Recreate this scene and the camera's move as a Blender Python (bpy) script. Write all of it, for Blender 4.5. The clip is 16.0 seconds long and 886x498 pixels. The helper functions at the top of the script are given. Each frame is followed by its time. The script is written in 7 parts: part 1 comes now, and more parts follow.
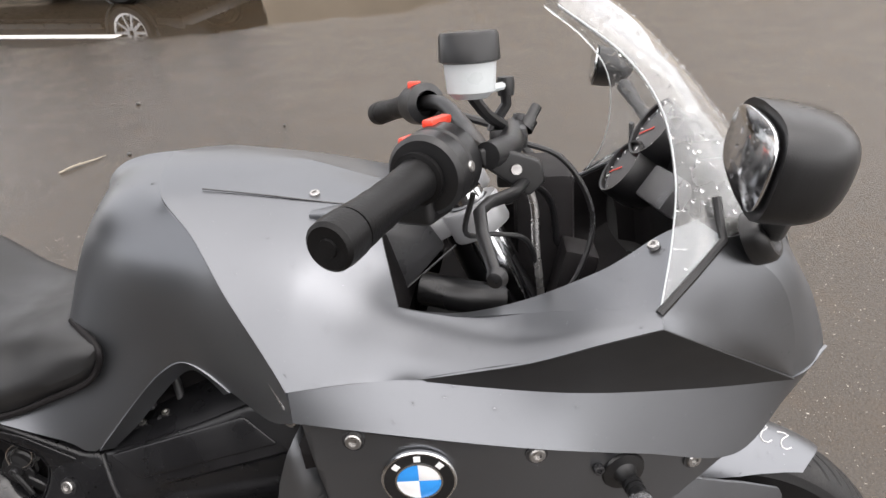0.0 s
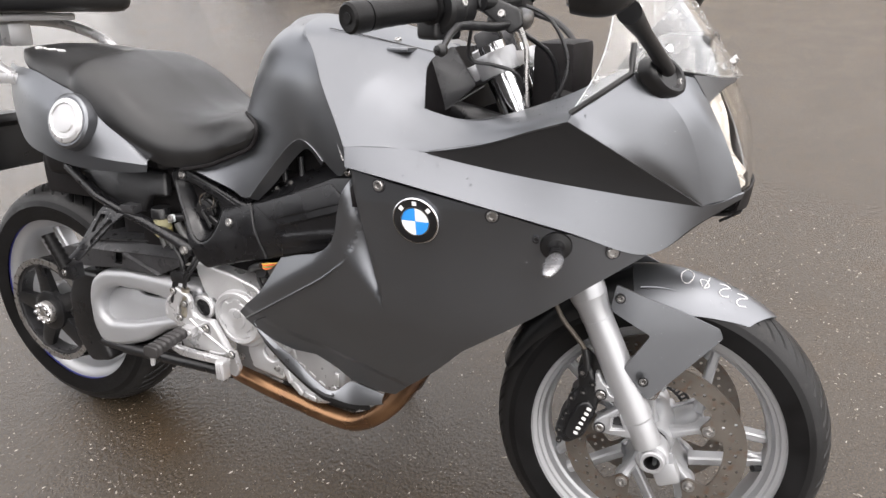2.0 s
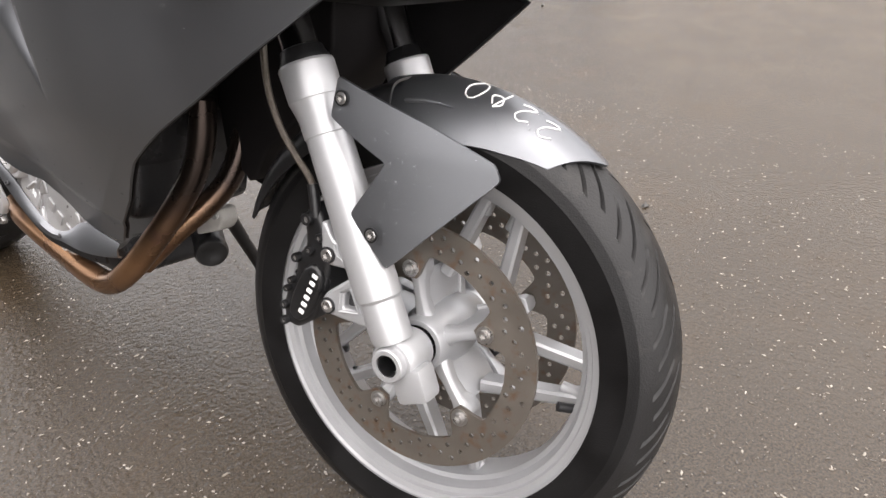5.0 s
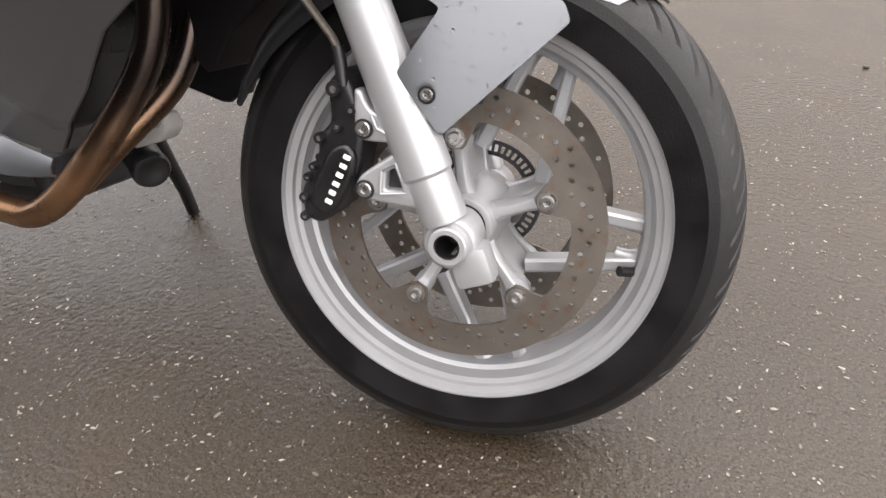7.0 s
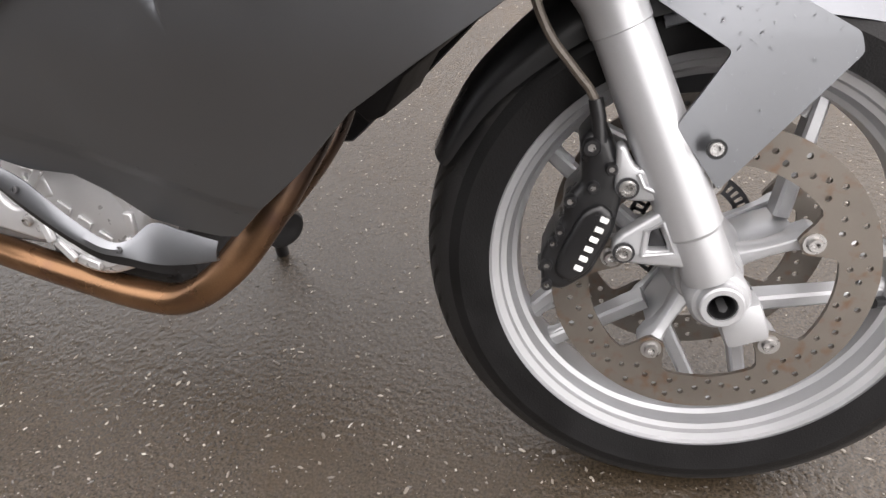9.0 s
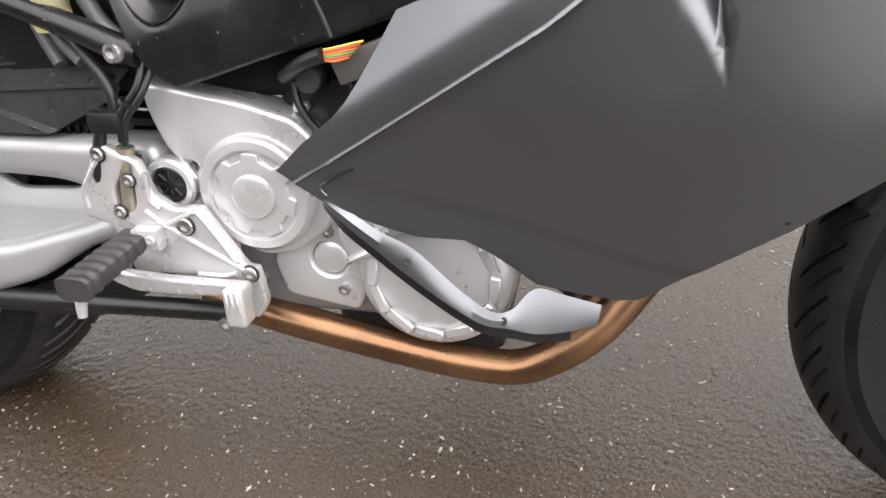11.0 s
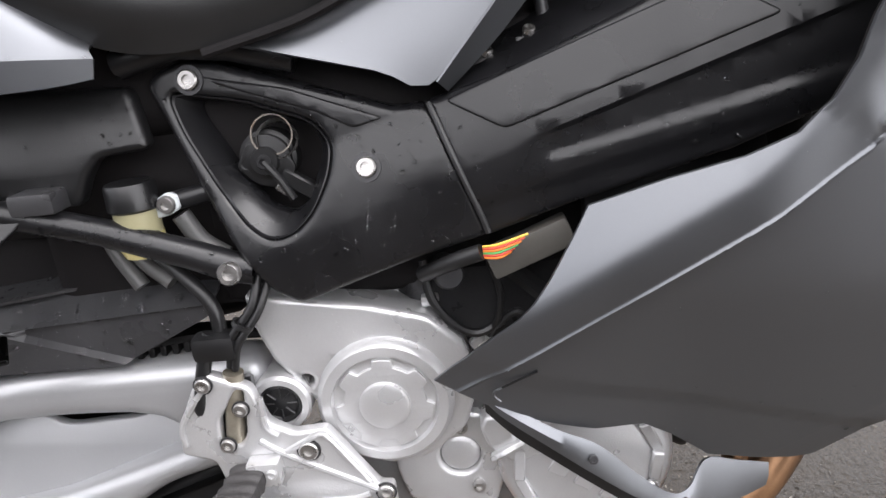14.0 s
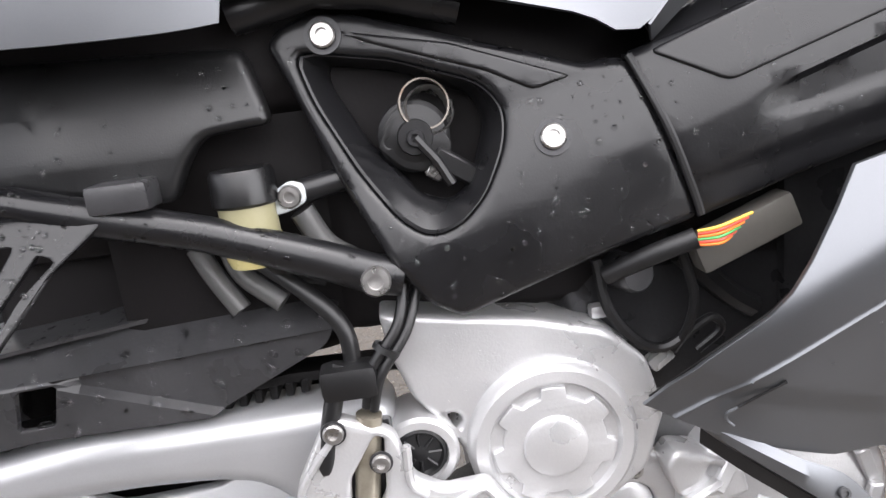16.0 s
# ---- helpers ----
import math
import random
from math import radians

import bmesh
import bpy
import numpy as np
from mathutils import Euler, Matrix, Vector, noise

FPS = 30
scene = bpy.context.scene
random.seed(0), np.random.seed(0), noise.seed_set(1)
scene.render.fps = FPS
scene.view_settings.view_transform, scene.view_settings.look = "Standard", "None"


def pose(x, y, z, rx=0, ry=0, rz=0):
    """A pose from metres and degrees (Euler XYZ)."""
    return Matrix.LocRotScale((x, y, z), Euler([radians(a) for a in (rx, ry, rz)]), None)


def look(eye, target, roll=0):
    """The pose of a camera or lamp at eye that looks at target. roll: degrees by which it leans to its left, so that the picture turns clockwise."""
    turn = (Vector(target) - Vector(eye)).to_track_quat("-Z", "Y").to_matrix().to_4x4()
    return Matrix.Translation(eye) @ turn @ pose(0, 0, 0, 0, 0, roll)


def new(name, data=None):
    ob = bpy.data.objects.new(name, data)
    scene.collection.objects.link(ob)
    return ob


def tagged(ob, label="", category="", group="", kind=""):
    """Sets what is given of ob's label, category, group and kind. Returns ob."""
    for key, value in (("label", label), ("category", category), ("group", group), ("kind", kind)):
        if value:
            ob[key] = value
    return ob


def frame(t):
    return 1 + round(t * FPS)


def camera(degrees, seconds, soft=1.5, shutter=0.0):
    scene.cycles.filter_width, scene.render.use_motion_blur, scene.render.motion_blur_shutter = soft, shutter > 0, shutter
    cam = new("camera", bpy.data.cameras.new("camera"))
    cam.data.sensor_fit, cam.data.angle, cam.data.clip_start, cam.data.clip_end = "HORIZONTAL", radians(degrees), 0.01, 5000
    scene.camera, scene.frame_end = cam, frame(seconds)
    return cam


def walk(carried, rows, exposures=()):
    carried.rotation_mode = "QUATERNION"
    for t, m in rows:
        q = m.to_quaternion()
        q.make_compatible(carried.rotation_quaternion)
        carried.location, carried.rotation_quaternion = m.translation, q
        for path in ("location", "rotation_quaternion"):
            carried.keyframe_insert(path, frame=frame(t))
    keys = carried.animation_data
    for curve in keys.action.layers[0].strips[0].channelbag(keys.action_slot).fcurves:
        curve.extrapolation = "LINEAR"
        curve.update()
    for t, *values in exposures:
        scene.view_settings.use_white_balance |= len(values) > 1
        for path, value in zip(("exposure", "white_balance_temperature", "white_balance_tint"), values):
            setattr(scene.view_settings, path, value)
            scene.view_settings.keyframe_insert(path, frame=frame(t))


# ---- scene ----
cam = camera(65.7, 16.0)
PATH = [
    (0, (0.223, 0.136, 1.324), (-0.111, 1.816, 0.292), -5.5),
    (0.5, (0.291, 0.017, 1.3), (-0.249, 1.682, 0.332), -5.3),
    (1, (0.359, -0.078, 1.275), (-0.19, 1.57, 0.285), -4.1),
    (1.5, (0.441, -0.141, 1.265), (-0.323, 1.424, 0.281), -6.3),
    (2, (0.606, -0.18, 1.258), (-0.301, 1.291, 0.251), -5.4),
    (2.5, (0.708, -0.137, 1.232), (-0.328, 1.276, 0.267), -6.4),
    (3, (0.805, 0.016, 1.198), (-0.289, 1.353, 0.19), -6.4),
    (3.5, (0.866, 0.16, 1.13), (-0.333, 1.383, 0.098), -9.4),
    (4, (0.886, 0.267, 0.999), (-0.381, 1.415, -0.04), -6.4),
    (4.5, (0.895, 0.293, 0.892), (-0.347, 1.506, -0.101), -4.7),
    (5, (0.917, 0.294, 0.83), (-0.258, 1.546, -0.196), -4.1),
    (5.2, (0.922, 0.289, 0.815), (-0.216, 1.555, -0.236), -4.1),
    (7.3, (0.673, 0.162, 0.726), (-0.028, 1.612, -0.46), -1.1),
    (7.5, (0.649, 0.151, 0.729), (-0.021, 1.616, -0.455), -0.8),
    (8, (0.578, 0.151, 0.77), (-0.109, 1.61, -0.413), -2.3),
    (8.5, (0.476, 0.17, 0.784), (-0.163, 1.643, -0.407), -4.2),
    (9, (0.396, 0.176, 0.778), (-0.219, 1.604, -0.48), -5.0),
    (9.5, (0.303, 0.165, 0.782), (-0.267, 1.601, -0.487), -3.5),
    (10, (0.184, 0.132, 0.803), (-0.351, 1.597, -0.45), -4.2),
    (10.2, (0.132, 0.114, 0.817), (-0.395, 1.585, -0.432), -4.5),
    (12.3, (-0.195, 0.129, 0.756), (-0.661, 1.658, -0.446), -9.0),
    (12.5, (-0.209, 0.131, 0.752), (-0.608, 1.668, -0.464), -8.9),
    (13, (-0.247, 0.14, 0.774), (-0.536, 1.73, -0.405), -8.4),
    (13.5, (-0.272, 0.154, 0.82), (-0.527, 1.809, -0.275), -6.9),
    (14, (-0.275, 0.161, 0.864), (-0.514, 1.862, -0.161), -6.8),
    (14.5, (-0.313, 0.161, 0.879), (-0.596, 1.893, -0.079), -7.0),
    (15, (-0.389, 0.145, 0.879), (-0.629, 1.917, -0.017), -7.8),
    (15.5, (-0.454, 0.152, 0.838), (-0.618, 1.922, -0.08), -7.2),
    (16, (-0.461, 0.231, 0.781), (-0.507, 2.03, -0.092), -6.3),
]
# the camera brightens, darkens and cools its picture a little on the way
EXPOSURES = [(0, 1.45, 6650, 13), (1, 1.46, 6650, 13), (2, 1.62, 6650, 13), (4.5, 1.83, 6750, 14), (8, 1.76, 6700, 14), (9, 1.80, 6700, 14), (9.5, 2.0, 6700, 14), (10.2, 2.20, 6700, 14), (12.5, 1.43, 6600, 14), (13.2, 1.43, 6500, 13), (14.5, 2.07, 6370, 14), (15.2, 2.22, 6370, 14), (16, 2.18, 6400, 14)]
walk(cam, [(t, look(eye, target, roll)) for t, eye, target, roll in PATH], EXPOSURES)

# ---------------------------------------------------------------- light
world = bpy.data.worlds.new("overcast_sky")
scene.world = world
world.use_nodes = True
wt = world.node_tree
bg = wt.nodes["Background"]
sky = wt.nodes.new("ShaderNodeTexSky")
sky.sky_type = "NISHITA"
sky.sun_disc = False
sky.sun_elevation, sky.sun_rotation = radians(72), radians(113)
sky.air_density, sky.dust_density, sky.ozone_density = 1.0, 1.5, 1.0
grey = wt.nodes.new("ShaderNodeHueSaturation")
grey.inputs["Saturation"].default_value = 0.12
wt.links.new(sky.outputs[0], grey.inputs["Color"])
wt.links.new(grey.outputs[0], bg.inputs["Color"])
bg.inputs["Strength"].default_value = 0.15
sun_data = bpy.data.lights.new("sun", "SUN")
sun_data.energy, sun_data.angle, sun_data.color = 1.35, radians(135), (1.0, 0.96, 0.91)
sun = new("sun", sun_data)
sun.matrix_world = look((1.9, -0.8, 6.4), (0, 0, 0))
scene.view_settings.exposure = 1.25

# ---------------------------------------------------------------- materials


def surface(name, colour, rough=0.5, metal=0.0, var=0.12, scale=14.0, bump=0.05, fine=350.0, rvar=0.1, coat=0.0, dirt=None, dirt_amount=0.0, spec=0.5):
    """A procedural surface: two scales of tone, a fine relief and, where given, worn dirt."""
    m = bpy.data.materials.new(name)
    m.use_nodes = True
    nt = m.node_tree
    p = nt.nodes["Principled BSDF"]
    co = nt.nodes.new("ShaderNodeTexCoord")
    big = nt.nodes.new("ShaderNodeTexNoise")
    big.inputs["Scale"].default_value, big.inputs["Detail"].default_value = scale, 6
    small = nt.nodes.new("ShaderNodeTexNoise")
    small.inputs["Scale"].default_value, small.inputs["Detail"].default_value = fine, 3
    for n in (big, small):
        nt.links.new(co.outputs["Object"], n.inputs["Vector"])
    mix = nt.nodes.new("ShaderNodeMix")
    mix.data_type = "RGBA"
    mix.inputs[6].default_value = (*[c * (1 - var) for c in colour], 1)
    mix.inputs[7].default_value = (*[min(1, c * (1 + var)) for c in colour], 1)
    add = nt.nodes.new("ShaderNodeMath")
    add.operation = "MULTIPLY_ADD"
    nt.links.new(small.outputs["Fac"], add.inputs[0])
    add.inputs[1].default_value = 0.35
    nt.links.new(big.outputs["Fac"], add.inputs[2])
    ramp = nt.nodes.new("ShaderNodeMapRange")
    ramp.inputs[1].default_value, ramp.inputs[2].default_value = 0.4, 0.95
    nt.links.new(add.outputs[0], ramp.inputs[0])
    nt.links.new(ramp.outputs[0], mix.inputs[0])
    out = mix.outputs[2]
    if dirt:
        spots = nt.nodes.new("ShaderNodeTexNoise")
        spots.inputs["Scale"].default_value, spots.inputs["Detail"].default_value = scale * 2.3, 9
        nt.links.new(co.outputs["Object"], spots.inputs["Vector"])
        cut = nt.nodes.new("ShaderNodeMapRange")
        cut.inputs[1].default_value, cut.inputs[2].default_value = 0.62 - dirt_amount * 0.3, 0.72
        nt.links.new(spots.outputs["Fac"], cut.inputs[0])
        second = nt.nodes.new("ShaderNodeMix")
        second.data_type = "RGBA"
        nt.links.new(cut.outputs[0], second.inputs[0])
        nt.links.new(out, second.inputs[6])
        second.inputs[7].default_value = (*dirt, 1)
        out = second.outputs[2]
    nt.links.new(out, p.inputs["Base Color"])
    p.inputs["Metallic"].default_value = metal
    p.inputs["Specular IOR Level"].default_value = spec
    r = nt.nodes.new("ShaderNodeMapRange")
    r.inputs[1].default_value, r.inputs[2].default_value = 0.3, 0.7
    r.inputs[3].default_value, r.inputs[4].default_value = max(0.02, rough - rvar), min(1, rough + rvar)
    nt.links.new(big.outputs["Fac"], r.inputs[0])
    nt.links.new(r.outputs[0], p.inputs["Roughness"])
    if coat:
        p.inputs["Coat Weight"].default_value, p.inputs["Coat Roughness"].default_value = coat, 0.15
    b = nt.nodes.new("ShaderNodeBump")
    b.inputs["Strength"].default_value, b.inputs["Distance"].default_value = bump, 0.0015
    nt.links.new(small.outputs["Fac"], b.inputs["Height"])
    nt.links.new(b.outputs[0], p.inputs["Normal"])
    return m


PAINT = surface("granite_grey_satin_paint", (0.178, 0.185, 0.197), 0.36, 0.90, var=0.05, scale=6, bump=0.01, fine=900, rvar=0.05)
SILVER = surface("silver_alloy_paint", (0.41, 0.415, 0.425), 0.36, 0.50, var=0.05, scale=10, bump=0.04, fine=700, rvar=0.06)
CAST = surface("cast_aluminium", (0.55, 0.55, 0.555), 0.32, 0.55, var=0.06, scale=18, bump=0.12, fine=600)
BLACK = surface("black_plastic", (0.009, 0.009, 0.0096), 0.36, 0.0, var=0.25, scale=12, bump=0.08, fine=900, rvar=0.12)
FRAME = surface("black_satin_frame", (0.009, 0.009, 0.010), 0.30, 0.0, var=0.2, scale=16, bump=0.05, fine=700, rvar=0.12)
RUBBER = surface("tyre_rubber", (0.0062, 0.0060, 0.0062), 0.42, 0.0, var=0.3, scale=20, bump=0.25, fine=500, rvar=0.12, spec=0.2)
TREAD = surface("worn_tread_rubber", (0.0098, 0.0096, 0.0098), 0.46, 0.0, var=0.3, scale=16, bump=0.3, fine=420, rvar=0.12, spec=0.35, dirt=(0.022, 0.021, 0.020), dirt_amount=0.15)
VINYL = surface("black_seat_vinyl", (0.015, 0.015, 0.0154), 0.42, 0.0, var=0.2, scale=7, bump=0.12, fine=1100, rvar=0.14, dirt=(0.010, 0.010, 0.0105), dirt_amount=0.25)
CHROME = surface("chrome", (0.72, 0.73, 0.75), 0.12, 1.0, var=0.04, scale=30, bump=0.01, rvar=0.06)
STEEL = surface("steel_bolt", (0.42, 0.41, 0.40), 0.3, 0.9, var=0.1, scale=80, bump=0.08)
DISC = surface("brake_disc_steel", (0.15, 0.133, 0.115), 0.42, 0.6, var=0.10, scale=30, bump=0.05, fine=800, dirt=(0.14, 0.09, 0.06), dirt_amount=0.3)
DARK_GREY = surface("dark_grey_matt", (0.020, 0.020, 0.021), 0.50, 0.0, var=0.06, scale=8, bump=0.05, fine=900)
COPPER = surface("heat_tinted_exhaust", (0.25, 0.140, 0.075), 0.30, 0.9, var=0.3, scale=9, bump=0.05, fine=500, dirt=(0.17, 0.09, 0.06), dirt_amount=0.3)


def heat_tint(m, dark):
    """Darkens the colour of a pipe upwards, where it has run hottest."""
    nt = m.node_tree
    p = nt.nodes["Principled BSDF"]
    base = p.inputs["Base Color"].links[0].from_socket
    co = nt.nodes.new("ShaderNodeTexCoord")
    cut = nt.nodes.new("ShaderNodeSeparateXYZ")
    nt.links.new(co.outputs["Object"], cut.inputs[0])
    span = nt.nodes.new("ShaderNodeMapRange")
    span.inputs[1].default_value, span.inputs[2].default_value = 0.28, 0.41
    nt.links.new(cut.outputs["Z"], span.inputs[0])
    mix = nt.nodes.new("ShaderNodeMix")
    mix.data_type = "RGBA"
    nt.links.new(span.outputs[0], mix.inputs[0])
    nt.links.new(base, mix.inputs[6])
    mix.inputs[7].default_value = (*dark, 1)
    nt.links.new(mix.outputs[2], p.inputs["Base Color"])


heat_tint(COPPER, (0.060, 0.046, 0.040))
DARKSTEEL = surface("dark_engine_steel", (0.035, 0.035, 0.037), 0.32, 0.4, var=0.3, scale=25, bump=0.1)
GREYPLASTIC = surface("grey_plastic", (0.035, 0.035, 0.037), 0.32, 0.0, var=0.2, scale=20, bump=0.08)
# matt black for linings, and for added boxes that keep gaps dark
LINING = surface("matt_black_lining", (0.007, 0.006, 0.0064), 0.62, 0.0, var=0.25, scale=12, bump=0.1, spec=0.22)
HOSE = surface("grey_rubber_hose", (0.075, 0.075, 0.074), 0.38, 0.0, var=0.15, scale=30, bump=0.05)
WHITE = surface("white_enamel", (0.8, 0.8, 0.8), 0.3, 0.0, var=0.03)
BLUE = surface("blue_enamel", (0.03, 0.28, 0.75), 0.3, 0.0, var=0.05)
RED = surface("red_plastic", (0.75, 0.06, 0.03), 0.35, 0.0, var=0.08)
CHALK = surface("white_marker", (0.75, 0.75, 0.74), 0.7, 0.0, var=0.2, scale=90)


def clear(name, colour=(1, 1, 1), rough=0.03, ior=1.45, through_light=1.0):
    m = bpy.data.materials.new(name)
    m.use_nodes = True
    p = m.node_tree.nodes["Principled BSDF"]
    p.inputs["Base Color"].default_value = (*colour, 1)
    p.inputs["Transmission Weight"].default_value = through_light
    p.inputs["Roughness"].default_value = rough
    p.inputs["IOR"].default_value = ior
    return m


SCREEN = clear("clear_screen_plastic", (0.94, 0.95, 0.95), 0.05, 1.36, 0.96)
LENS = clear("clear_lamp_lens", (0.97, 0.96, 0.94), 0.03, 1.12)
AMBER = surface("amber_fluid", (0.50, 0.44, 0.20), 0.3, 0.0, var=0.12)
MILK = surface("translucent_white_plastic", (0.50, 0.53, 0.54), 0.35, 0.0, var=0.06)
DROP = clear("water", (1, 1, 1), 0.0, 1.33)

# ---------------------------------------------------------------- mesh helpers


def finish(bm, angle=38):
    bmesh.ops.remove_doubles(bm, verts=bm.verts, dist=0.00005)
    bmesh.ops.recalc_face_normals(bm, faces=bm.faces)
    for f in bm.faces:
        f.smooth = True
    return angle


def part(name, bm, material, parent=None, label="", m=None, angle=38):
    """Links a bmesh as one mesh object under a thing or a part."""
    finish(bm)
    if m is not None:
        bm.transform(m)
    me = bpy.data.meshes.new(name)
    bm.to_mesh(me)
    bm.free()
    me.set_sharp_from_angle(angle=radians(angle))
    for one in material if isinstance(material, (list, tuple)) else (material,):
        me.materials.append(one)
    ob = new(name, me)
    if parent is not None:
        ob.parent = parent
    return tagged(ob, label)


def curve_points(ctrl, n):
    """n points of a smooth curve through the control points, evenly by length."""
    c = [Vector(p) for p in ctrl]
    if len(c) == 2:
        return [c[0].lerp(c[1], i / (n - 1)) for i in range(n)]
    ext = [c[0] * 2 - c[1]] + c + [c[-1] * 2 - c[-2]]
    fine = []
    for i in range(1, len(ext) - 2):
        p0, p1, p2, p3 = ext[i - 1:i + 3]
        for k in range(12):
            t = k / 12
            fine.append(0.5 * ((2 * p1) + (p2 - p0) * t + (2 * p0 - 5 * p1 + 4 * p2 - p3) * t * t + (3 * p1 - p0 - 3 * p2 + p3) * t ** 3))
    fine.append(c[-1])
    acc = [0.0]
    for a, b in zip(fine, fine[1:]):
        acc.append(acc[-1] + (b - a).length)
    out, j = [], 0
    for i in range(n):
        s = acc[-1] * i / (n - 1)
        while j < len(acc) - 2 and acc[j + 1] < s:
            j += 1
        span = acc[j + 1] - acc[j]
        out.append(fine[j].lerp(fine[j + 1], (s - acc[j]) / span if span > 1e-9 else 0))
    return out


def relax(bm, times):
    """Evens out a sheet, its edges held."""
    inner = [v for v in bm.verts if not v.is_boundary]
    for _ in range(times):
        bmesh.ops.smooth_vert(bm, verts=inner, factor=0.5, use_axis_x=True, use_axis_y=True, use_axis_z=True)


def loft(sections, nu=16, nv=24, thick=0.0, mirror=False, straight=False, even=0):
    """A smooth surface through section curves; mirror adds its image across y = 0."""
    rows = [curve_points(s, nu) for s in sections]
    if straight or len(rows) == 2:
        cols = []
        for i in range(nu):
            col = []
            for a, b in zip(rows, rows[1:]):
                k = max(2, nv // (len(rows) - 1))
                col += [a[i].lerp(b[i], j / k) for j in range(k)]
            cols.append(col + [rows[-1][i]])
    else:
        cols = [curve_points([r[i] for r in rows], nv) for i in range(nu)]
    bm = bmesh.new()
    grid = [[bm.verts.new(p) for p in col] for col in cols]
    for a, b in zip(grid, grid[1:]):
        for i in range(len(a) - 1):
            q = (a[i], a[i + 1], b[i + 1], b[i])
            if len({tuple(round(c, 6) for c in v.co) for v in q}) > 2:
                bm.faces.new(q)
    if mirror:
        twin = bmesh.ops.duplicate(bm, geom=bm.verts[:] + bm.edges[:] + bm.faces[:])
        for v in twin["geom"]:
            if isinstance(v, bmesh.types.BMVert):
                v.co.y = -v.co.y
    bmesh.ops.remove_doubles(bm, verts=bm.verts, dist=0.0002)
    bmesh.ops.recalc_face_normals(bm, faces=bm.faces)
    if even:
        relax(bm, even)
    if thick:
        bmesh.ops.solidify(bm, geom=bm.faces[:], thickness=thick)
    return bm


def tube(pts, r, n=12, steps=0, flat=1.0):
    """A round bar along a line; r is one radius or one for each point."""
    rs = r if isinstance(r, (list, tuple)) else [r] * len(pts)
    p = [Vector(q) for q in pts]
    if steps:
        mixed = curve_points([(*q, ) for q in p], steps)
        rs = [rs[0] + (rs[-1] - rs[0]) * i / (steps - 1) for i in range(steps)] if len(set(rs)) > 1 else [rs[0]] * steps
        p = mixed
    bm = bmesh.new()
    rings, up = [], None
    for i, c in enumerate(p):
        d = (p[min(i + 1, len(p) - 1)] - p[max(i - 1, 0)]).normalized()
        if up is None:
            up = d.orthogonal().normalized()
        up = (up - d * up.dot(d)).normalized()
        side = d.cross(up)
        rings.append([bm.verts.new(c + (up * math.cos(a) + side * math.sin(a) * flat) * rs[i]) for a in (2 * math.pi * k / n for k in range(n))])
    for a, b in zip(rings, rings[1:]):
        for k in range(n):
            bm.faces.new((a[k], a[(k + 1) % n], b[(k + 1) % n], b[k]))
    bm.faces.new(rings[0][::-1])
    bm.faces.new(rings[-1])
    return bm


def lathe(profile, centre, axis, n=32, closed=False):
    """A body of revolution: profile of (radius, distance along the axis)."""
    c, d = Vector(centre), Vector(axis).normalized()
    u = d.orthogonal().normalized()
    v = d.cross(u)
    bm = bmesh.new()
    rings = []
    for r, s in profile:
        if r < 1e-6:
            rings.append([bm.verts.new(c + d * s)])
        else:
            rings.append([bm.verts.new(c + d * s + (u * math.cos(a) + v * math.sin(a)) * r) for a in (2 * math.pi * k / n for k in range(n))])
    pairs = list(zip(rings, rings[1:])) + ([(rings[-1], rings[0])] if closed else [])
    for a, b in pairs:
        for k in range(n):
            q = [a[k % len(a)], a[(k + 1) % len(a)], b[(k + 1) % len(b)], b[k % len(b)]]
            q = list(dict.fromkeys(q))
            if len(q) > 2:
                bm.faces.new(q)
    return bm


def merge(*bms):
    """Joins bmeshes into the first."""
    first = bms[0]
    for other in bms[1:]:
        me = bpy.data.meshes.new("joint")
        other.to_mesh(me)
        other.free()
        first.from_mesh(me)
        bpy.data.meshes.remove(me)
    return first


def box(x0, x1, y0, y1, z0, z1, bevel=0.004, seg=2):
    bm = bmesh.new()
    bmesh.ops.create_cube(bm, size=1)
    for v in bm.verts:
        v.co = ((x0 + x1) / 2 + v.co.x * (x1 - x0), (y0 + y1) / 2 + v.co.y * (y1 - y0), (z0 + z1) / 2 + v.co.z * (z1 - z0))
    if bevel:
        bmesh.ops.bevel(bm, geom=bm.edges[:], offset=bevel, segments=seg, profile=0.6, affect="EDGES")
    return bm


def fillet(pts, r, n=4):
    """A 2D outline with its corners rounded; r is one radius, or None for a sharp corner per point."""
    out = []
    for i, p in enumerate(pts):
        a, b, c = Vector(pts[i - 1]), Vector(p), Vector(pts[(i + 1) % len(pts)])
        d1, d2 = (a - b), (c - b)
        k = min(r, d1.length * 0.45, d2.length * 0.45)
        s, e = b + d1.normalized() * k, b + d2.normalized() * k
        for j in range(n + 1):
            t = j / n
            out.append(tuple(s * (1 - t) ** 2 + b * 2 * t * (1 - t) + e * t * t))
    return out


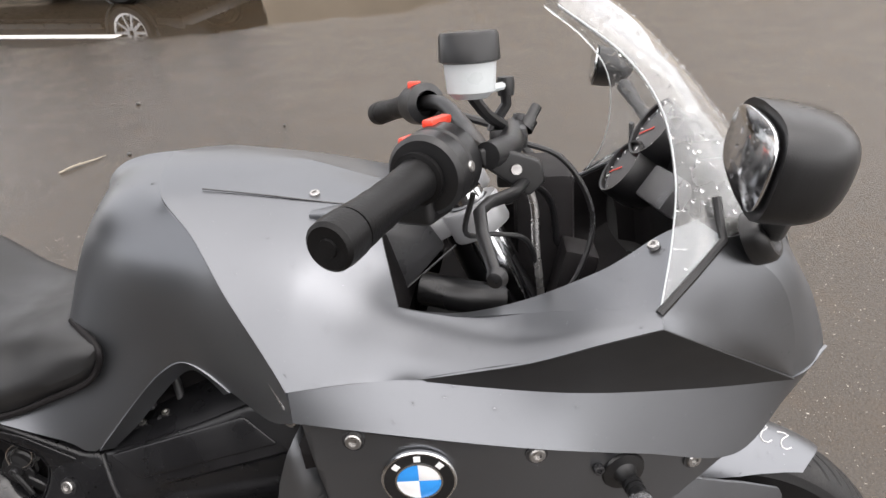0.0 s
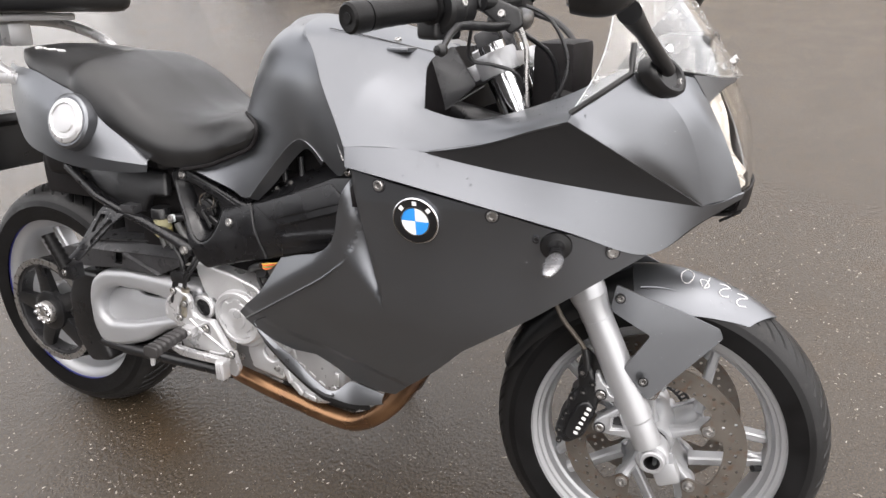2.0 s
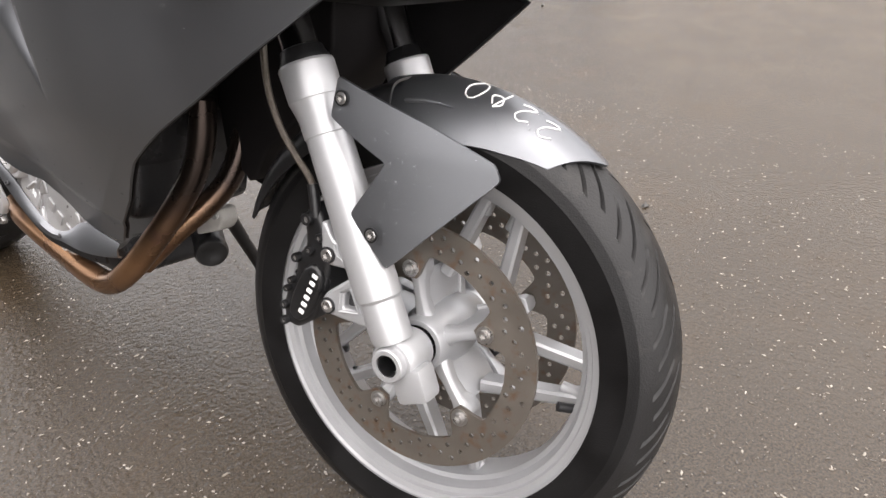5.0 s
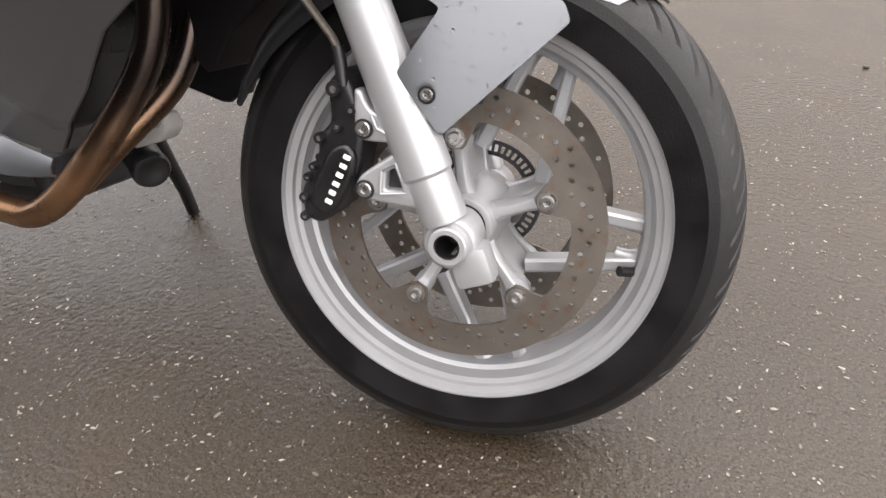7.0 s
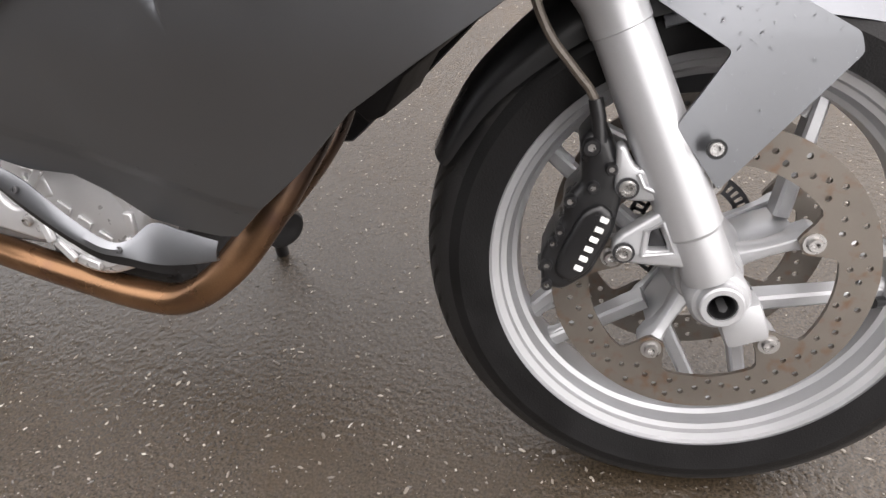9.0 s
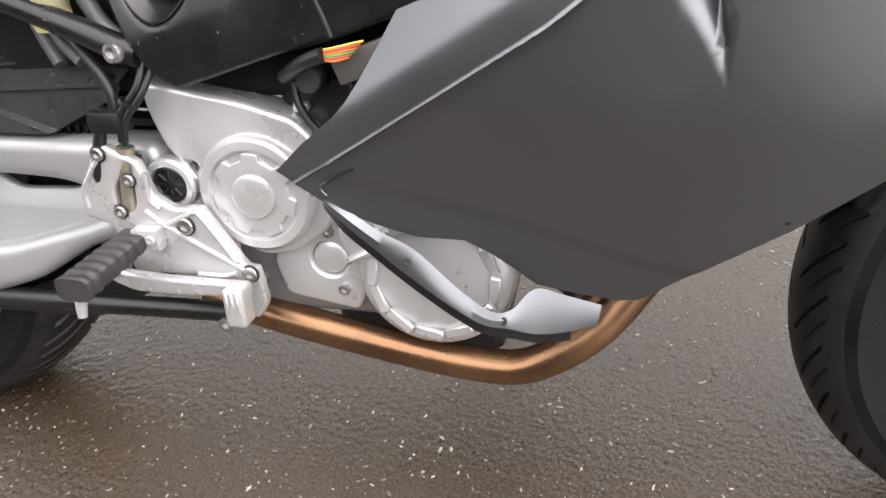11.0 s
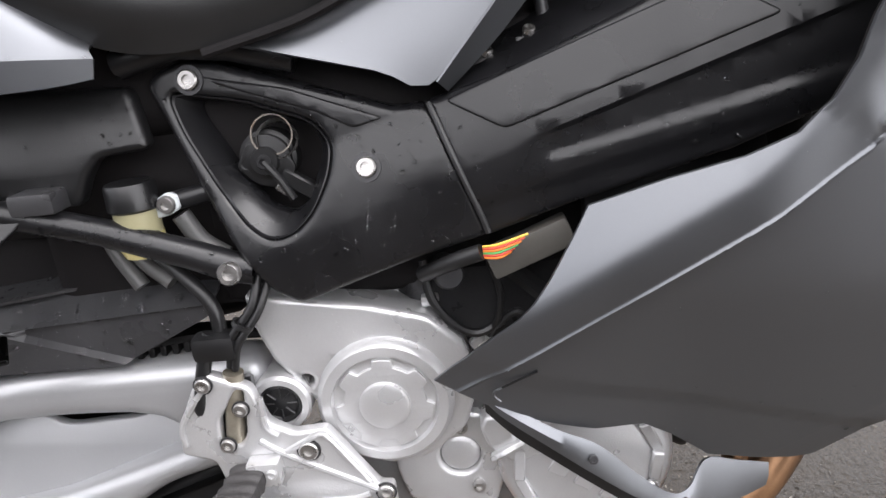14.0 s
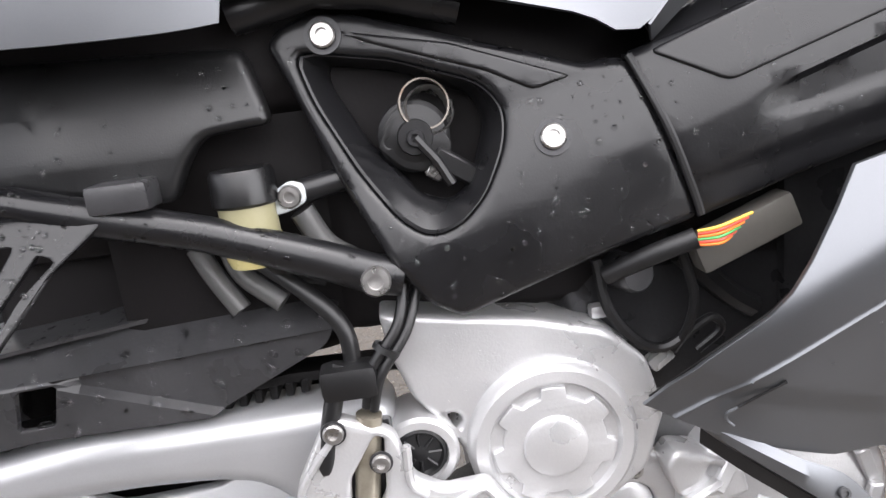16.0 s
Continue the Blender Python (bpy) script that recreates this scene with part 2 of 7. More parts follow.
def plate(outer, holes, thick, bevel=0.0015, seg=2):
    """A flat plate with holes in the x-z plane: its face towards -y lies at y = 0."""
    cu = bpy.data.curves.new("outline", "CURVE")
    cu.dimensions, cu.fill_mode = "2D", "BOTH"
    cu.extrude, cu.bevel_depth, cu.bevel_resolution = thick / 2 - bevel, bevel, seg
    cu.offset = -bevel
    for line in [outer] + list(holes):
        sp = cu.splines.new("POLY")
        sp.points.add(len(line) - 1)
        for q, (x, z) in zip(sp.points, line):
            q.co = (x, z, 0, 1)
        sp.use_cyclic_u = True
    ob = bpy.data.objects.new("outline", cu)
    me = bpy.data.meshes.new_from_object(ob)
    bm = bmesh.new()
    bm.from_mesh(me)
    bpy.data.meshes.remove(me)
    bpy.data.objects.remove(ob)
    bpy.data.curves.remove(cu)
    bm.transform(Matrix(((1, 0, 0, 0), (0, 0, -1, thick / 2), (0, 1, 0, 0), (0, 0, 0, 1))))
    return bm


def bend(bm, depth):
    """Moves each vertex in y by depth(x, z)."""
    for v in bm.verts:
        v.co.y += depth(v.co.x, v.co.z)
    return bm


def panel(outline, depth, thick=0.004, step=0.02, holes=(), cuts=(), bevel=0.0008):
    """A sheet cut to an outline in x-z and laid on the surface y = depth(x, z)."""
    bm = plate(outline, holes, thick, bevel, 1 if bevel < 0.001 else 3)
    xs, zs = [p[0] for p in outline], [p[1] for p in outline]
    for axis, lo, hi in ((0, min(xs), max(xs)), (2, min(zs), max(zs))):
        c = lo + step
        while c < hi:
            co, no = [0, 0, 0], [0, 0, 0]
            co[axis], no[axis] = c, 1
            bmesh.ops.bisect_plane(bm, geom=bm.verts[:] + bm.edges[:] + bm.faces[:], plane_co=co, plane_no=no)
            c += step
    for co, no in cuts:
        bmesh.ops.bisect_plane(bm, geom=bm.verts[:] + bm.edges[:] + bm.faces[:], plane_co=co, plane_no=no)
    return bend(bm, depth)


def shade_as(ob, depth, m=None, e=0.0012):
    """Gives the outer face of a sheet the true normals of the surface y = depth(x, z)."""
    me = ob.data
    turn, back = (m.to_3x3(), m.inverted()) if m is not None else (Matrix.Identity(3), Matrix.Identity(4))
    known, out = {}, []
    for f in me.polygons:
        plain = f.normal.copy()
        outer = (turn.inverted() @ plain).y < -0.45
        for i in f.vertices:
            if outer and i not in known:
                p = back @ me.vertices[i].co
                g = Vector(((depth(p.x + e, p.z) - depth(p.x - e, p.z)) / (2 * e), -1, (depth(p.x, p.z + e) - depth(p.x, p.z - e)) / (2 * e)))
                known[i] = (turn @ g).normalized()
            out.append(known[i] if outer else plain)
    me.normals_split_custom_set(out)
    return ob


def ease(a, b, v):
    k = min(1.0, max(0.0, (v - a) / (b - a)))
    return k * k * (3 - 2 * k)


def ring(cx, cz, r, n=24, a0=0.0):
    return [(cx + r * math.cos(a0 + 2 * math.pi * k / n), cz + r * math.sin(a0 + 2 * math.pi * k / n)) for k in range(n)]


def bolt(p, axis=(0, -1, 0), r=0.008, h=0.006, socket=0.5):
    """A round cap-head bolt with a hexagonal recess, its head rising along the axis."""
    prof = [(r, -h * 0.6), (r, h * 0.7), (r * 0.86, h), (r * socket, h), (r * socket, h * 0.35), (0, h * 0.3)]
    return lathe(prof, p, axis, 18)


def washer(p, axis, r0, r1, h=0.002):
    return lathe([(r0, 0), (r1, 0), (r1, h), (r0, h)], p, axis, 24, closed=True)


def side_depth(x, z):
    """The bulge of the side fairing: y for a place seen from the side."""
    return -0.283 + (0.55 if x > -0.42 else 0.25) * (x + 0.42) ** 2 + (0.14 * (0.75 - z) if z < 0.75 else 0)


# ---------------------------------------------------------------- the ground
YAW, LEAN = 4.84, 12.0


def ground_material():
    m = bpy.data.materials.new("wet_asphalt")
    m.use_nodes = True
    nt = m.node_tree
    p = nt.nodes["Principled BSDF"]
    co = nt.nodes.new("ShaderNodeTexCoord")

    def noise_tex(scale, detail, rough=0.6):
        n = nt.nodes.new("ShaderNodeTexNoise")
        n.inputs["Scale"].default_value, n.inputs["Detail"].default_value, n.inputs["Roughness"].default_value = scale, detail, rough
        nt.links.new(co.outputs["Object"], n.inputs["Vector"])
        return n.outputs["Fac"]

    def span(src, a, b, c=0.0, d=1.0):
        r = nt.nodes.new("ShaderNodeMapRange")
        for i, v in enumerate((a, b, c, d)):
            r.inputs[i + 1].default_value = v
        nt.links.new(src, r.inputs[0])
        return r.outputs[0]

    def blend(fac, a, b):
        x = nt.nodes.new("ShaderNodeMix")
        x.data_type = "RGBA"
        nt.links.new(fac, x.inputs[0])
        for i, v in ((6, a), (7, b)):
            if isinstance(v, tuple):
                x.inputs[i].default_value = (*v, 1)
            else:
                nt.links.new(v, x.inputs[i])
        return x.outputs[2]

    grain = noise_tex(260, 4)
    patch = noise_tex(1.6, 5)
    stain = noise_tex(3.1, 6)
    base = blend(span(grain, 0.36, 0.66), (0.012, 0.0088, 0.0056), (0.064, 0.048, 0.032))
    base = blend(span(patch, 0.35, 0.75, 0, 0.5), base, (0.050, 0.040, 0.029))
    base = blend(span(stain, 0.52, 0.70, 0, 0.6), base, (0.046, 0.029, 0.014))
    # water lies in a long shallow puddle beyond the motorcycle
    sep = nt.nodes.new("ShaderNodeSeparateXYZ")
    nt.links.new(co.outputs["Object"], sep.inputs[0])

    def calc(op, a, b):
        n = nt.nodes.new("ShaderNodeMath")
        n.operation = op
        for i, v in enumerate((a, b)):
            if isinstance(v, (int, float)):
                n.inputs[i].default_value = v
            else:
                nt.links.new(v, n.inputs[i])
        return n.outputs[0]

    nt.links.new(base, p.inputs["Base Color"])
    px = calc("DIVIDE", calc("SUBTRACT", sep.outputs[0], -5.2), 4.6)
    py = calc("DIVIDE", calc("SUBTRACT", sep.outputs[1], 6.7), 1.15)
    far = calc("ADD", calc("MULTIPLY", px, px), calc("MULTIPLY", py, py))
    puddle = span(calc("ADD", far, calc("MULTIPLY", noise_tex(1.1, 4), 1.1)), 1.25, 1.6, 1, 0)
    wet = span(noise_tex(4.0, 5), 0.35, 0.7, 0.06, 0.24)
    lay = nt.nodes.new("ShaderNodeMix")
    nt.links.new(puddle, lay.inputs[0])
    nt.links.new(wet, lay.inputs[2])
    lay.inputs[3].default_value = 0.03
    p.inputs["Roughness"].default_value = 0.4
    nt.links.new(lay.outputs[0], p.inputs["Coat Roughness"])
    p.inputs["Coat Weight"].default_value, p.inputs["Coat IOR"].default_value = 1.0, 1.47
    p.inputs["Specular IOR Level"].default_value = 0.0
    b = nt.nodes.new("ShaderNodeBump")
    b.inputs["Distance"].default_value = 0.009
    nt.links.new(span(puddle, 0, 1, 0.42, 0.0), b.inputs["Strength"])
    lumps = nt.nodes.new("ShaderNodeTexVoronoi")
    lumps.inputs["Scale"].default_value, lumps.inputs["Randomness"].default_value = 110, 1.0
    nt.links.new(co.outputs["Object"], lumps.inputs["Vector"])
    nt.links.new(calc("ADD", noise_tex(85, 5, 0.65), calc("MULTIPLY", lumps.outputs["Distance"], -0.35)), b.inputs["Height"])
    nt.links.new(b.outputs[0], p.inputs["Normal"])
    nt.links.new(b.outputs[0], p.inputs["Coat Normal"])
    return m


bm = bmesh.new()
bmesh.ops.create_grid(bm, x_segments=40, y_segments=40, size=300)
tagged(part("ground", bm, ground_material(), label="wet brownish grey asphalt with a shallow puddle"), category="ground", kind="structure")

# pale stone chips worn bare in the asphalt
CHIP = bpy.data.materials.new("pale_stone_chip")
CHIP.use_nodes = True
cn = CHIP.node_tree
geo = cn.nodes.new("ShaderNodeNewGeometry")
tone = cn.nodes.new("ShaderNodeValToRGB")
tone.color_ramp.elements[0].color, tone.color_ramp.elements[1].color = (0.05, 0.045, 0.04, 1), (0.40, 0.37, 0.32, 1)
mid_tone = tone.color_ramp.elements.new(0.62)
mid_tone.color = (0.17, 0.145, 0.115, 1)
cn.links.new(geo.outputs["Random Per Island"], tone.inputs[0])
cn.links.new(tone.outputs[0], cn.nodes["Principled BSDF"].inputs["Base Color"])
cn.nodes["Principled BSDF"].inputs["Roughness"].default_value = 0.3
rng = random.Random(5)
verts, faces = [], []
for _ in range(46000):
    if rng.random() < 0.75:
        x, y = rng.uniform(-1.9, 1.9), rng.uniform(0.05, 2.4)
    else:
        x, y = rng.uniform(-4, 4), rng.uniform(0.3, 6)
    size = 0.0005 + 0.0024 * rng.random() ** 4
    long_, a = rng.uniform(1.0, 2.8), rng.uniform(0, math.pi)
    k0, n = len(verts), rng.choice((4, 5, 5, 6))
    for k in range(n):
        b = math.tau * k / n + rng.uniform(-0.3, 0.3)
        u, v = math.cos(b) * size * long_ * rng.uniform(0.7, 1), math.sin(b) * size * rng.uniform(0.7, 1)
        verts.append((x + u * math.cos(a) - v * math.sin(a), y + u * math.sin(a) + v * math.cos(a), 0.0008))
    verts.append((x, y, 0.0012 + size * 0.25))
    faces += [(k0 + k, k0 + (k + 1) % n, k0 + n) for k in range(n)]
me = bpy.data.meshes.new("stone_chips")
me.from_pydata(verts, [], faces)
me.materials.append(CHIP)
tagged(new("stone_chips", me), "pale stone chips in the wet asphalt", "gravel", kind="stuff")

# a worn painted line at the near edge of the puddle, a twig and a few pebbles
LINE = surface("worn_road_paint", (0.62, 0.61, 0.58), 0.5, 0.0, var=0.15, scale=9, bump=0.3, fine=120, dirt=(0.16, 0.14, 0.12), dirt_amount=0.35)
bm = box(-1.25, 1.25, -0.06, 0.06, 0.0, 0.004, 0.0015, 1)
bm.transform(Matrix.Translation((-4.96, 6.12, 0.0005)) @ Matrix.Rotation(radians(-9), 4, "Z"))
tagged(part("road_marking", bm, LINE, label="worn white painted line on the wet asphalt"), category="road marking", kind="structure")
BARK = surface("pale_dry_twig", (0.30, 0.26, 0.20), 0.7, 0.0, var=0.25, scale=40)
twig = merge(tube([(-2.30, 3.00, 0.006), (-2.26, 3.07, 0.012), (-2.20, 3.16, 0.007), (-2.17, 3.22, 0.005)], [0.0055, 0.006, 0.004, 0.002], 7), tube([(-2.25, 3.085, 0.010), (-2.27, 3.14, 0.006)], [0.003, 0.0015], 6))
tagged(part("twig", twig, BARK, label="pale dry twig lying on the asphalt"), category="twig")
PEBBLE = surface("dark_pebble", (0.045, 0.043, 0.04), 0.5, 0.0, var=0.3, scale=60)
rng = random.Random(21)
for x, y, r in ((-2.45, 4.04, 0.014), (-2.04, 3.23, 0.012), (0.25, 1.76, 0.008), (-1.3, 3.6, 0.009), (0.9, 2.3, 0.008)):
    bm = bmesh.new()
    bmesh.ops.create_icosphere(bm, subdivisions=2, radius=r)
    for v in bm.verts:
        v.co = Vector((v.co.x * 1.25, v.co.y, v.co.z * 0.65)) * rng.uniform(0.85, 1.1)
    bm.transform(Matrix.Translation((x, y, r * 0.5)) @ Matrix.Rotation(rng.uniform(0, 3), 4, "Z"))
    tagged(part("pebble", bm, PEBBLE, label="small dark pebble on the wet asphalt"), category="pebble", group="pebbles on the asphalt")

# a plain pale wall beyond the cars; its added width dims the far ground
bm = box(-22, 16, 16.0, 16.3, 0, 3.0, 0.02, 1)
tagged(part("wall_north", bm, surface("beige_render", (0.34, 0.29, 0.23), 0.9, 0.0, var=0.2, scale=0.8, bump=0.3, fine=60), label="plain beige rendered yard wall"), category="wall", kind="structure")

# unseen dark wall added behind the camera to darken what the bike reflects
bm = box(-14, 2.5, -4.3, -4.0, 0, 2.75, 0.02, 1)
tagged(part("wall_south", bm, surface("light_block_dark", (0.03, 0.028, 0.027), 0.9, 0.0, var=0.2, scale=1.5, bump=0.3, fine=60), label="unseen dark wall added to darken the reflections"), category="wall", kind="structure")

# ---------------------------------------------------------------- the motorcycle
bike = new("motorcycle")
bike.matrix_world = Matrix.Rotation(radians(YAW), 4, "Z") @ Matrix.Translation((0.4925, 0.707, 0)) @ Matrix.Rotation(radians(-LEAN), 4, "X")
tagged(bike, "granite grey half-faired road motorcycle leaning on its side stand", "motorcycle")

# the steered front: fork, wheel and bars are turned a little to the left
RAKE = radians(22.8)
AXLE = Vector((0.0, -0.006, 0.294))
SDIR = Vector((-math.sin(RAKE), 0, math.cos(RAKE)))
PIVOT = AXLE + Vector((-0.045, 0, 0))
LEG_RAKE = radians(25.2)
LEG = Vector((-math.sin(LEG_RAKE), 0, math.cos(LEG_RAKE)))
STEER = Matrix.Translation(PIVOT) @ Matrix.Rotation(radians(7.4), 4, SDIR) @ Matrix.Translation(-PIVOT)


def tyre(centre, radius, width, bead, grooves):
    """A road tyre with long slanted grooves cut into its tread."""
    prof, half = [], width / 2
    for i in range(37):
        a = math.pi * (i / 36 - 0.5)
        y = math.sin(a) * half
        crown = radius - (radius - bead) * (1 - max(0.0, math.cos(a)) ** 0.62) * 0.98
        rib = 1.022 if i in (3, 33) else 1.0
        prof.append((crown, y * rib * (1 - 0.10 * (1 - math.cos(a)) ** 6)))
    n = grooves * 28
    bm = bmesh.new()
    rows = []
    for k in range(n):
        row = []
        for r, y in prof:
            u = y / half
            a = 2 * math.pi * (k / n - 1.55 * abs(u) / grooves)
            cut = 0.0
            step = (k + (14 if u > 0 else 0)) % 28
            if step in (0, 1, 2) and 0.15 < abs(u) < 0.66:
                cut = 0.0065
            elif step in (14, 15, 16) and 0.42 < abs(u) < 0.76:
                cut = 0.0045
            rr = r - cut
            row.append(bm.verts.new((centre[0] + rr * math.cos(a), centre[1] + y, centre[2] + rr * math.sin(a))))
        rows.append(row)
    for k in range(n):
        a, b = rows[k], rows[(k + 1) % n]
        for i in range(len(prof) - 1):
            f = bm.faces.new((a[i], a[i + 1], b[i + 1], b[i]))
            f.material_index = 0 if 5 <= i < len(prof) - 6 else 1
    return bm


def spoke(centre, a0, r0, a1, r1, w0, w1, y, depth):
    """A flat bar between two places on the wheel."""
    p = Vector((math.cos(a0) * r0, 0, math.sin(a0) * r0))
    q = Vector((math.cos(a1) * r1, 0, math.sin(a1) * r1))
    d = (q - p).normalized()
    s = Vector((-d.z, 0, d.x))
    bm = bmesh.new()
    ends = []
    for c, w, k in ((p, w0, 1.0), (q, w1, 0.8)):
        ends.append([bm.verts.new(Vector(centre) + c + s * w * u + Vector((0, y + depth * k * v, 0))) for u, v in ((-1, -1), (-0.6, -1.25), (0.6, -1.25), (1, -1), (1, 1), (0.6, 1.25), (-0.6, 1.25), (-1, 1))])
    for i in range(8):
        bm.faces.new((ends[0][i], ends[0][(i + 1) % 8], ends[1][(i + 1) % 8], ends[1][i]))
    bm.faces.new(ends[0][::-1])
    bm.faces.new(ends[1])
    return bm


def disc_plate(r_out, r_in, bolts_r, a0):
    outer = ring(0, 0, r_out, 96)
    inner = []
    for k in range(150):
        a = 2 * math.pi * k / 150
        near = min(abs((a - a0 - 2 * math.pi * j / 5 + math.pi) % (2 * math.pi) - math.pi) for j in range(5))
        k1 = min(1.0, max(0.0, (0.235 - near) / 0.15))
        dip = k1 * k1 * (3 - 2 * k1)
        r = r_in - (r_in - bolts_r + 0.012) * dip
        inner.append((math.cos(a) * r, math.sin(a) * r))
    cuts = [inner]
    for k in range(60):
        a = a0 + 2 * math.pi * k / 60
        for rr in ((0.125, 0.1463), (0.131,), (0.1382,), (0.1462, 0.1285), (0.1395,), (0.1335,))[k % 6]:
            cuts.append(ring(math.cos(a) * rr, math.sin(a) * rr, 0.0033, 8))
    return plate(outer, cuts, 0.005, 0.0, 0)


def wheel_arm(centre, a):
    """A cast arm from the hub to the disc bolts: a bar along each side, joined by a thin web."""
    d, s = Vector((math.cos(a), 0, math.sin(a))), Vector((-math.sin(a), 0, math.cos(a)))
    bars = [spoke(centre, a, 0.030, a, 0.092, 0.0065, 0.0065, 0, 0.036)]
    for side in (-1, 1):
        bm = bmesh.new()
        grid = []
        for r, w, y0, y1 in ((0.026, 0.0165, 0.026, 0.050), (0.040, 0.0105, 0.034, 0.053), (0.060, 0.0080, 0.040, 0.0565), (0.080, 0.0085, 0.040, 0.060), (0.091, 0.0115, 0.034, 0.0635), (0.103, 0.0115, 0.034, 0.0635), (0.1085, 0.0085, 0.036, 0.061)):
            grid.append([bm.verts.new(Vector(centre) + d * r + s * k * w + Vector((0, side * y, 0))) for k, y in ((-0.55, y1), (0.55, y1), (1, y0 * 0.35 + y1 * 0.65), (1, y0), (-1, y0), (-1, y0 * 0.35 + y1 * 0.65))])
        for p, q in zip(grid, grid[1:]):
            for k in range(6):
                bm.faces.new((p[k], p[(k + 1) % 6], q[(k + 1) % 6], q[k]))
        bm.faces.new(grid[0][::-1])
        bm.faces.new(grid[-1])
        bmesh.ops.recalc_face_normals(bm, faces=bm.faces)
        bmesh.ops.bevel(bm, geom=bm.edges[:], offset=0.0014, segments=2, profile=0.6, affect="EDGES", clamp_overlap=True)
        bars.append(bm)
    return merge(*bars)


BOLT_A = radians(26.2)
fw = part("front_wheel", lathe([(0.1945, -0.024), (0.2000, -0.0265), (0.2040, -0.0350), (0.2050, -0.0390), (0.2110, -0.0410), (0.2130, -0.0458), (0.2205, -0.0480), (0.2225, -0.0518), (0.2275, -0.0530), (0.2285, -0.049), (0.219, -0.0455), (0.214, -0.038), (0.203, -0.0),
                                (0.214, 0.038), (0.219, 0.0455), (0.2285, 0.049), (0.2275, 0.0525), (0.222, 0.0505), (0.205, 0.042), (0.199, 0.03), (0.192, 0)], AXLE, (0, 1, 0), 120, closed=True),
          SILVER, bike, "silver cast wheel with five forked spoke pairs", STEER)
part("tyre", tyre(AXLE, 0.2965, 0.122, 0.221, 30), [TREAD, RUBBER], fw, "black road tyre with slanted grooves", STEER, 28)
hub = lathe([(0.0265, -0.064), (0.0325, -0.064), (0.0345, -0.061), (0.0355, -0.048), (0.041, -0.03), (0.044, 0.0), (0.041, 0.03), (0.0355, 0.048), (0.0345, 0.061), (0.0325, 0.064), (0.0265, 0.064)], AXLE, (0, 1, 0), 48, closed=True)
part("hub", hub, SILVER, fw, "", STEER)
part("hub_bore", lathe([(0.0266, 0.030), (0.0262, -0.003), (0.019, -0.006), (0.0125, -0.006)], AXLE + Vector((0, -0.0340, 0)), (0, -1, 0), 32), DARKSTEEL, fw, "dark bearing bore", STEER)
for k in range(5):
    a = BOLT_A + k * math.tau / 5
    part("spoke_arm", wheel_arm(AXLE, a), SILVER, fw, "", STEER)
    for a0, r0, a1, r1 in ((7, 0.088, 37, 0.203), (-10, 0.080, -22.5, 0.203)):
        bar = spoke(AXLE, a + radians(a0), r0, a + radians(a1), r1, 0.0085, 0.0072, 0, 0.012)
        tip = AXLE + Vector((math.cos(a + radians(a1)) * 0.199, 0, math.sin(a + radians(a1)) * 0.199))
        d = (tip - AXLE).normalized()
        foot = lathe([(0.0075, -0.030), (0.0085, -0.016), (0.0125, -0.005), (0.020, 0.003), (0.021, 0.008)], tip, d, 16)
        part("spoke", merge(bar, foot), SILVER, fw, "", STEER)
for side in (-1, 1):
    d = disc_plate(0.157, 0.1188, 0.0995, BOLT_A)
    d.transform(Matrix.Translation(AXLE + Vector((0, side * 0.0665 - 0.0025, 0))))
    part("brake_disc", d, DISC, fw, "drilled brake disc with a brownish rust film", STEER, 20)
    for k in range(5):
        a = BOLT_A + k * math.tau / 5
        c = AXLE + Vector((math.cos(a) * 0.0995, side * 0.069, math.sin(a) * 0.0995))
        bolt_head = part("disc_bolt", bolt(c, (0, side, 0), 0.0072, 0.007), STEEL, fw, "", STEER)
        part("bolt_flange", washer(c, (0, side, 0), 0.0070, 0.0108, 0.0022), STEEL, bolt_head, "", STEER)
# toothed sensor ring
teeth = []
for k in range(48):
    a = math.tau * k / 48
    teeth.append([(math.cos(a + o) * r, math.sin(a + o) * r) for o, r in ((-0.035, 0.058), (0.035, 0.058), (0.035, 0.067), (-0.035, 0.067))])
sensor = plate(ring(0, 0, 0.072, 72), [ring(0, 0, 0.053, 48)] + teeth, 0.002, 0.0, 0)
sensor.transform(Matrix.Translation(AXLE + Vector((0, 0.060, 0))))
part("sensor_ring", sensor, DARKSTEEL, fw, "", STEER)
valve_a = radians(-11.5)
part("valve", tube([AXLE + Vector((math.cos(valve_a) * 0.205, -0.01, math.sin(valve_a) * 0.205)), AXLE + Vector((math.cos(valve_a) * 0.178, -0.03, math.sin(valve_a) * 0.178))], 0.006, 10), BLACK, fw, "", STEER)


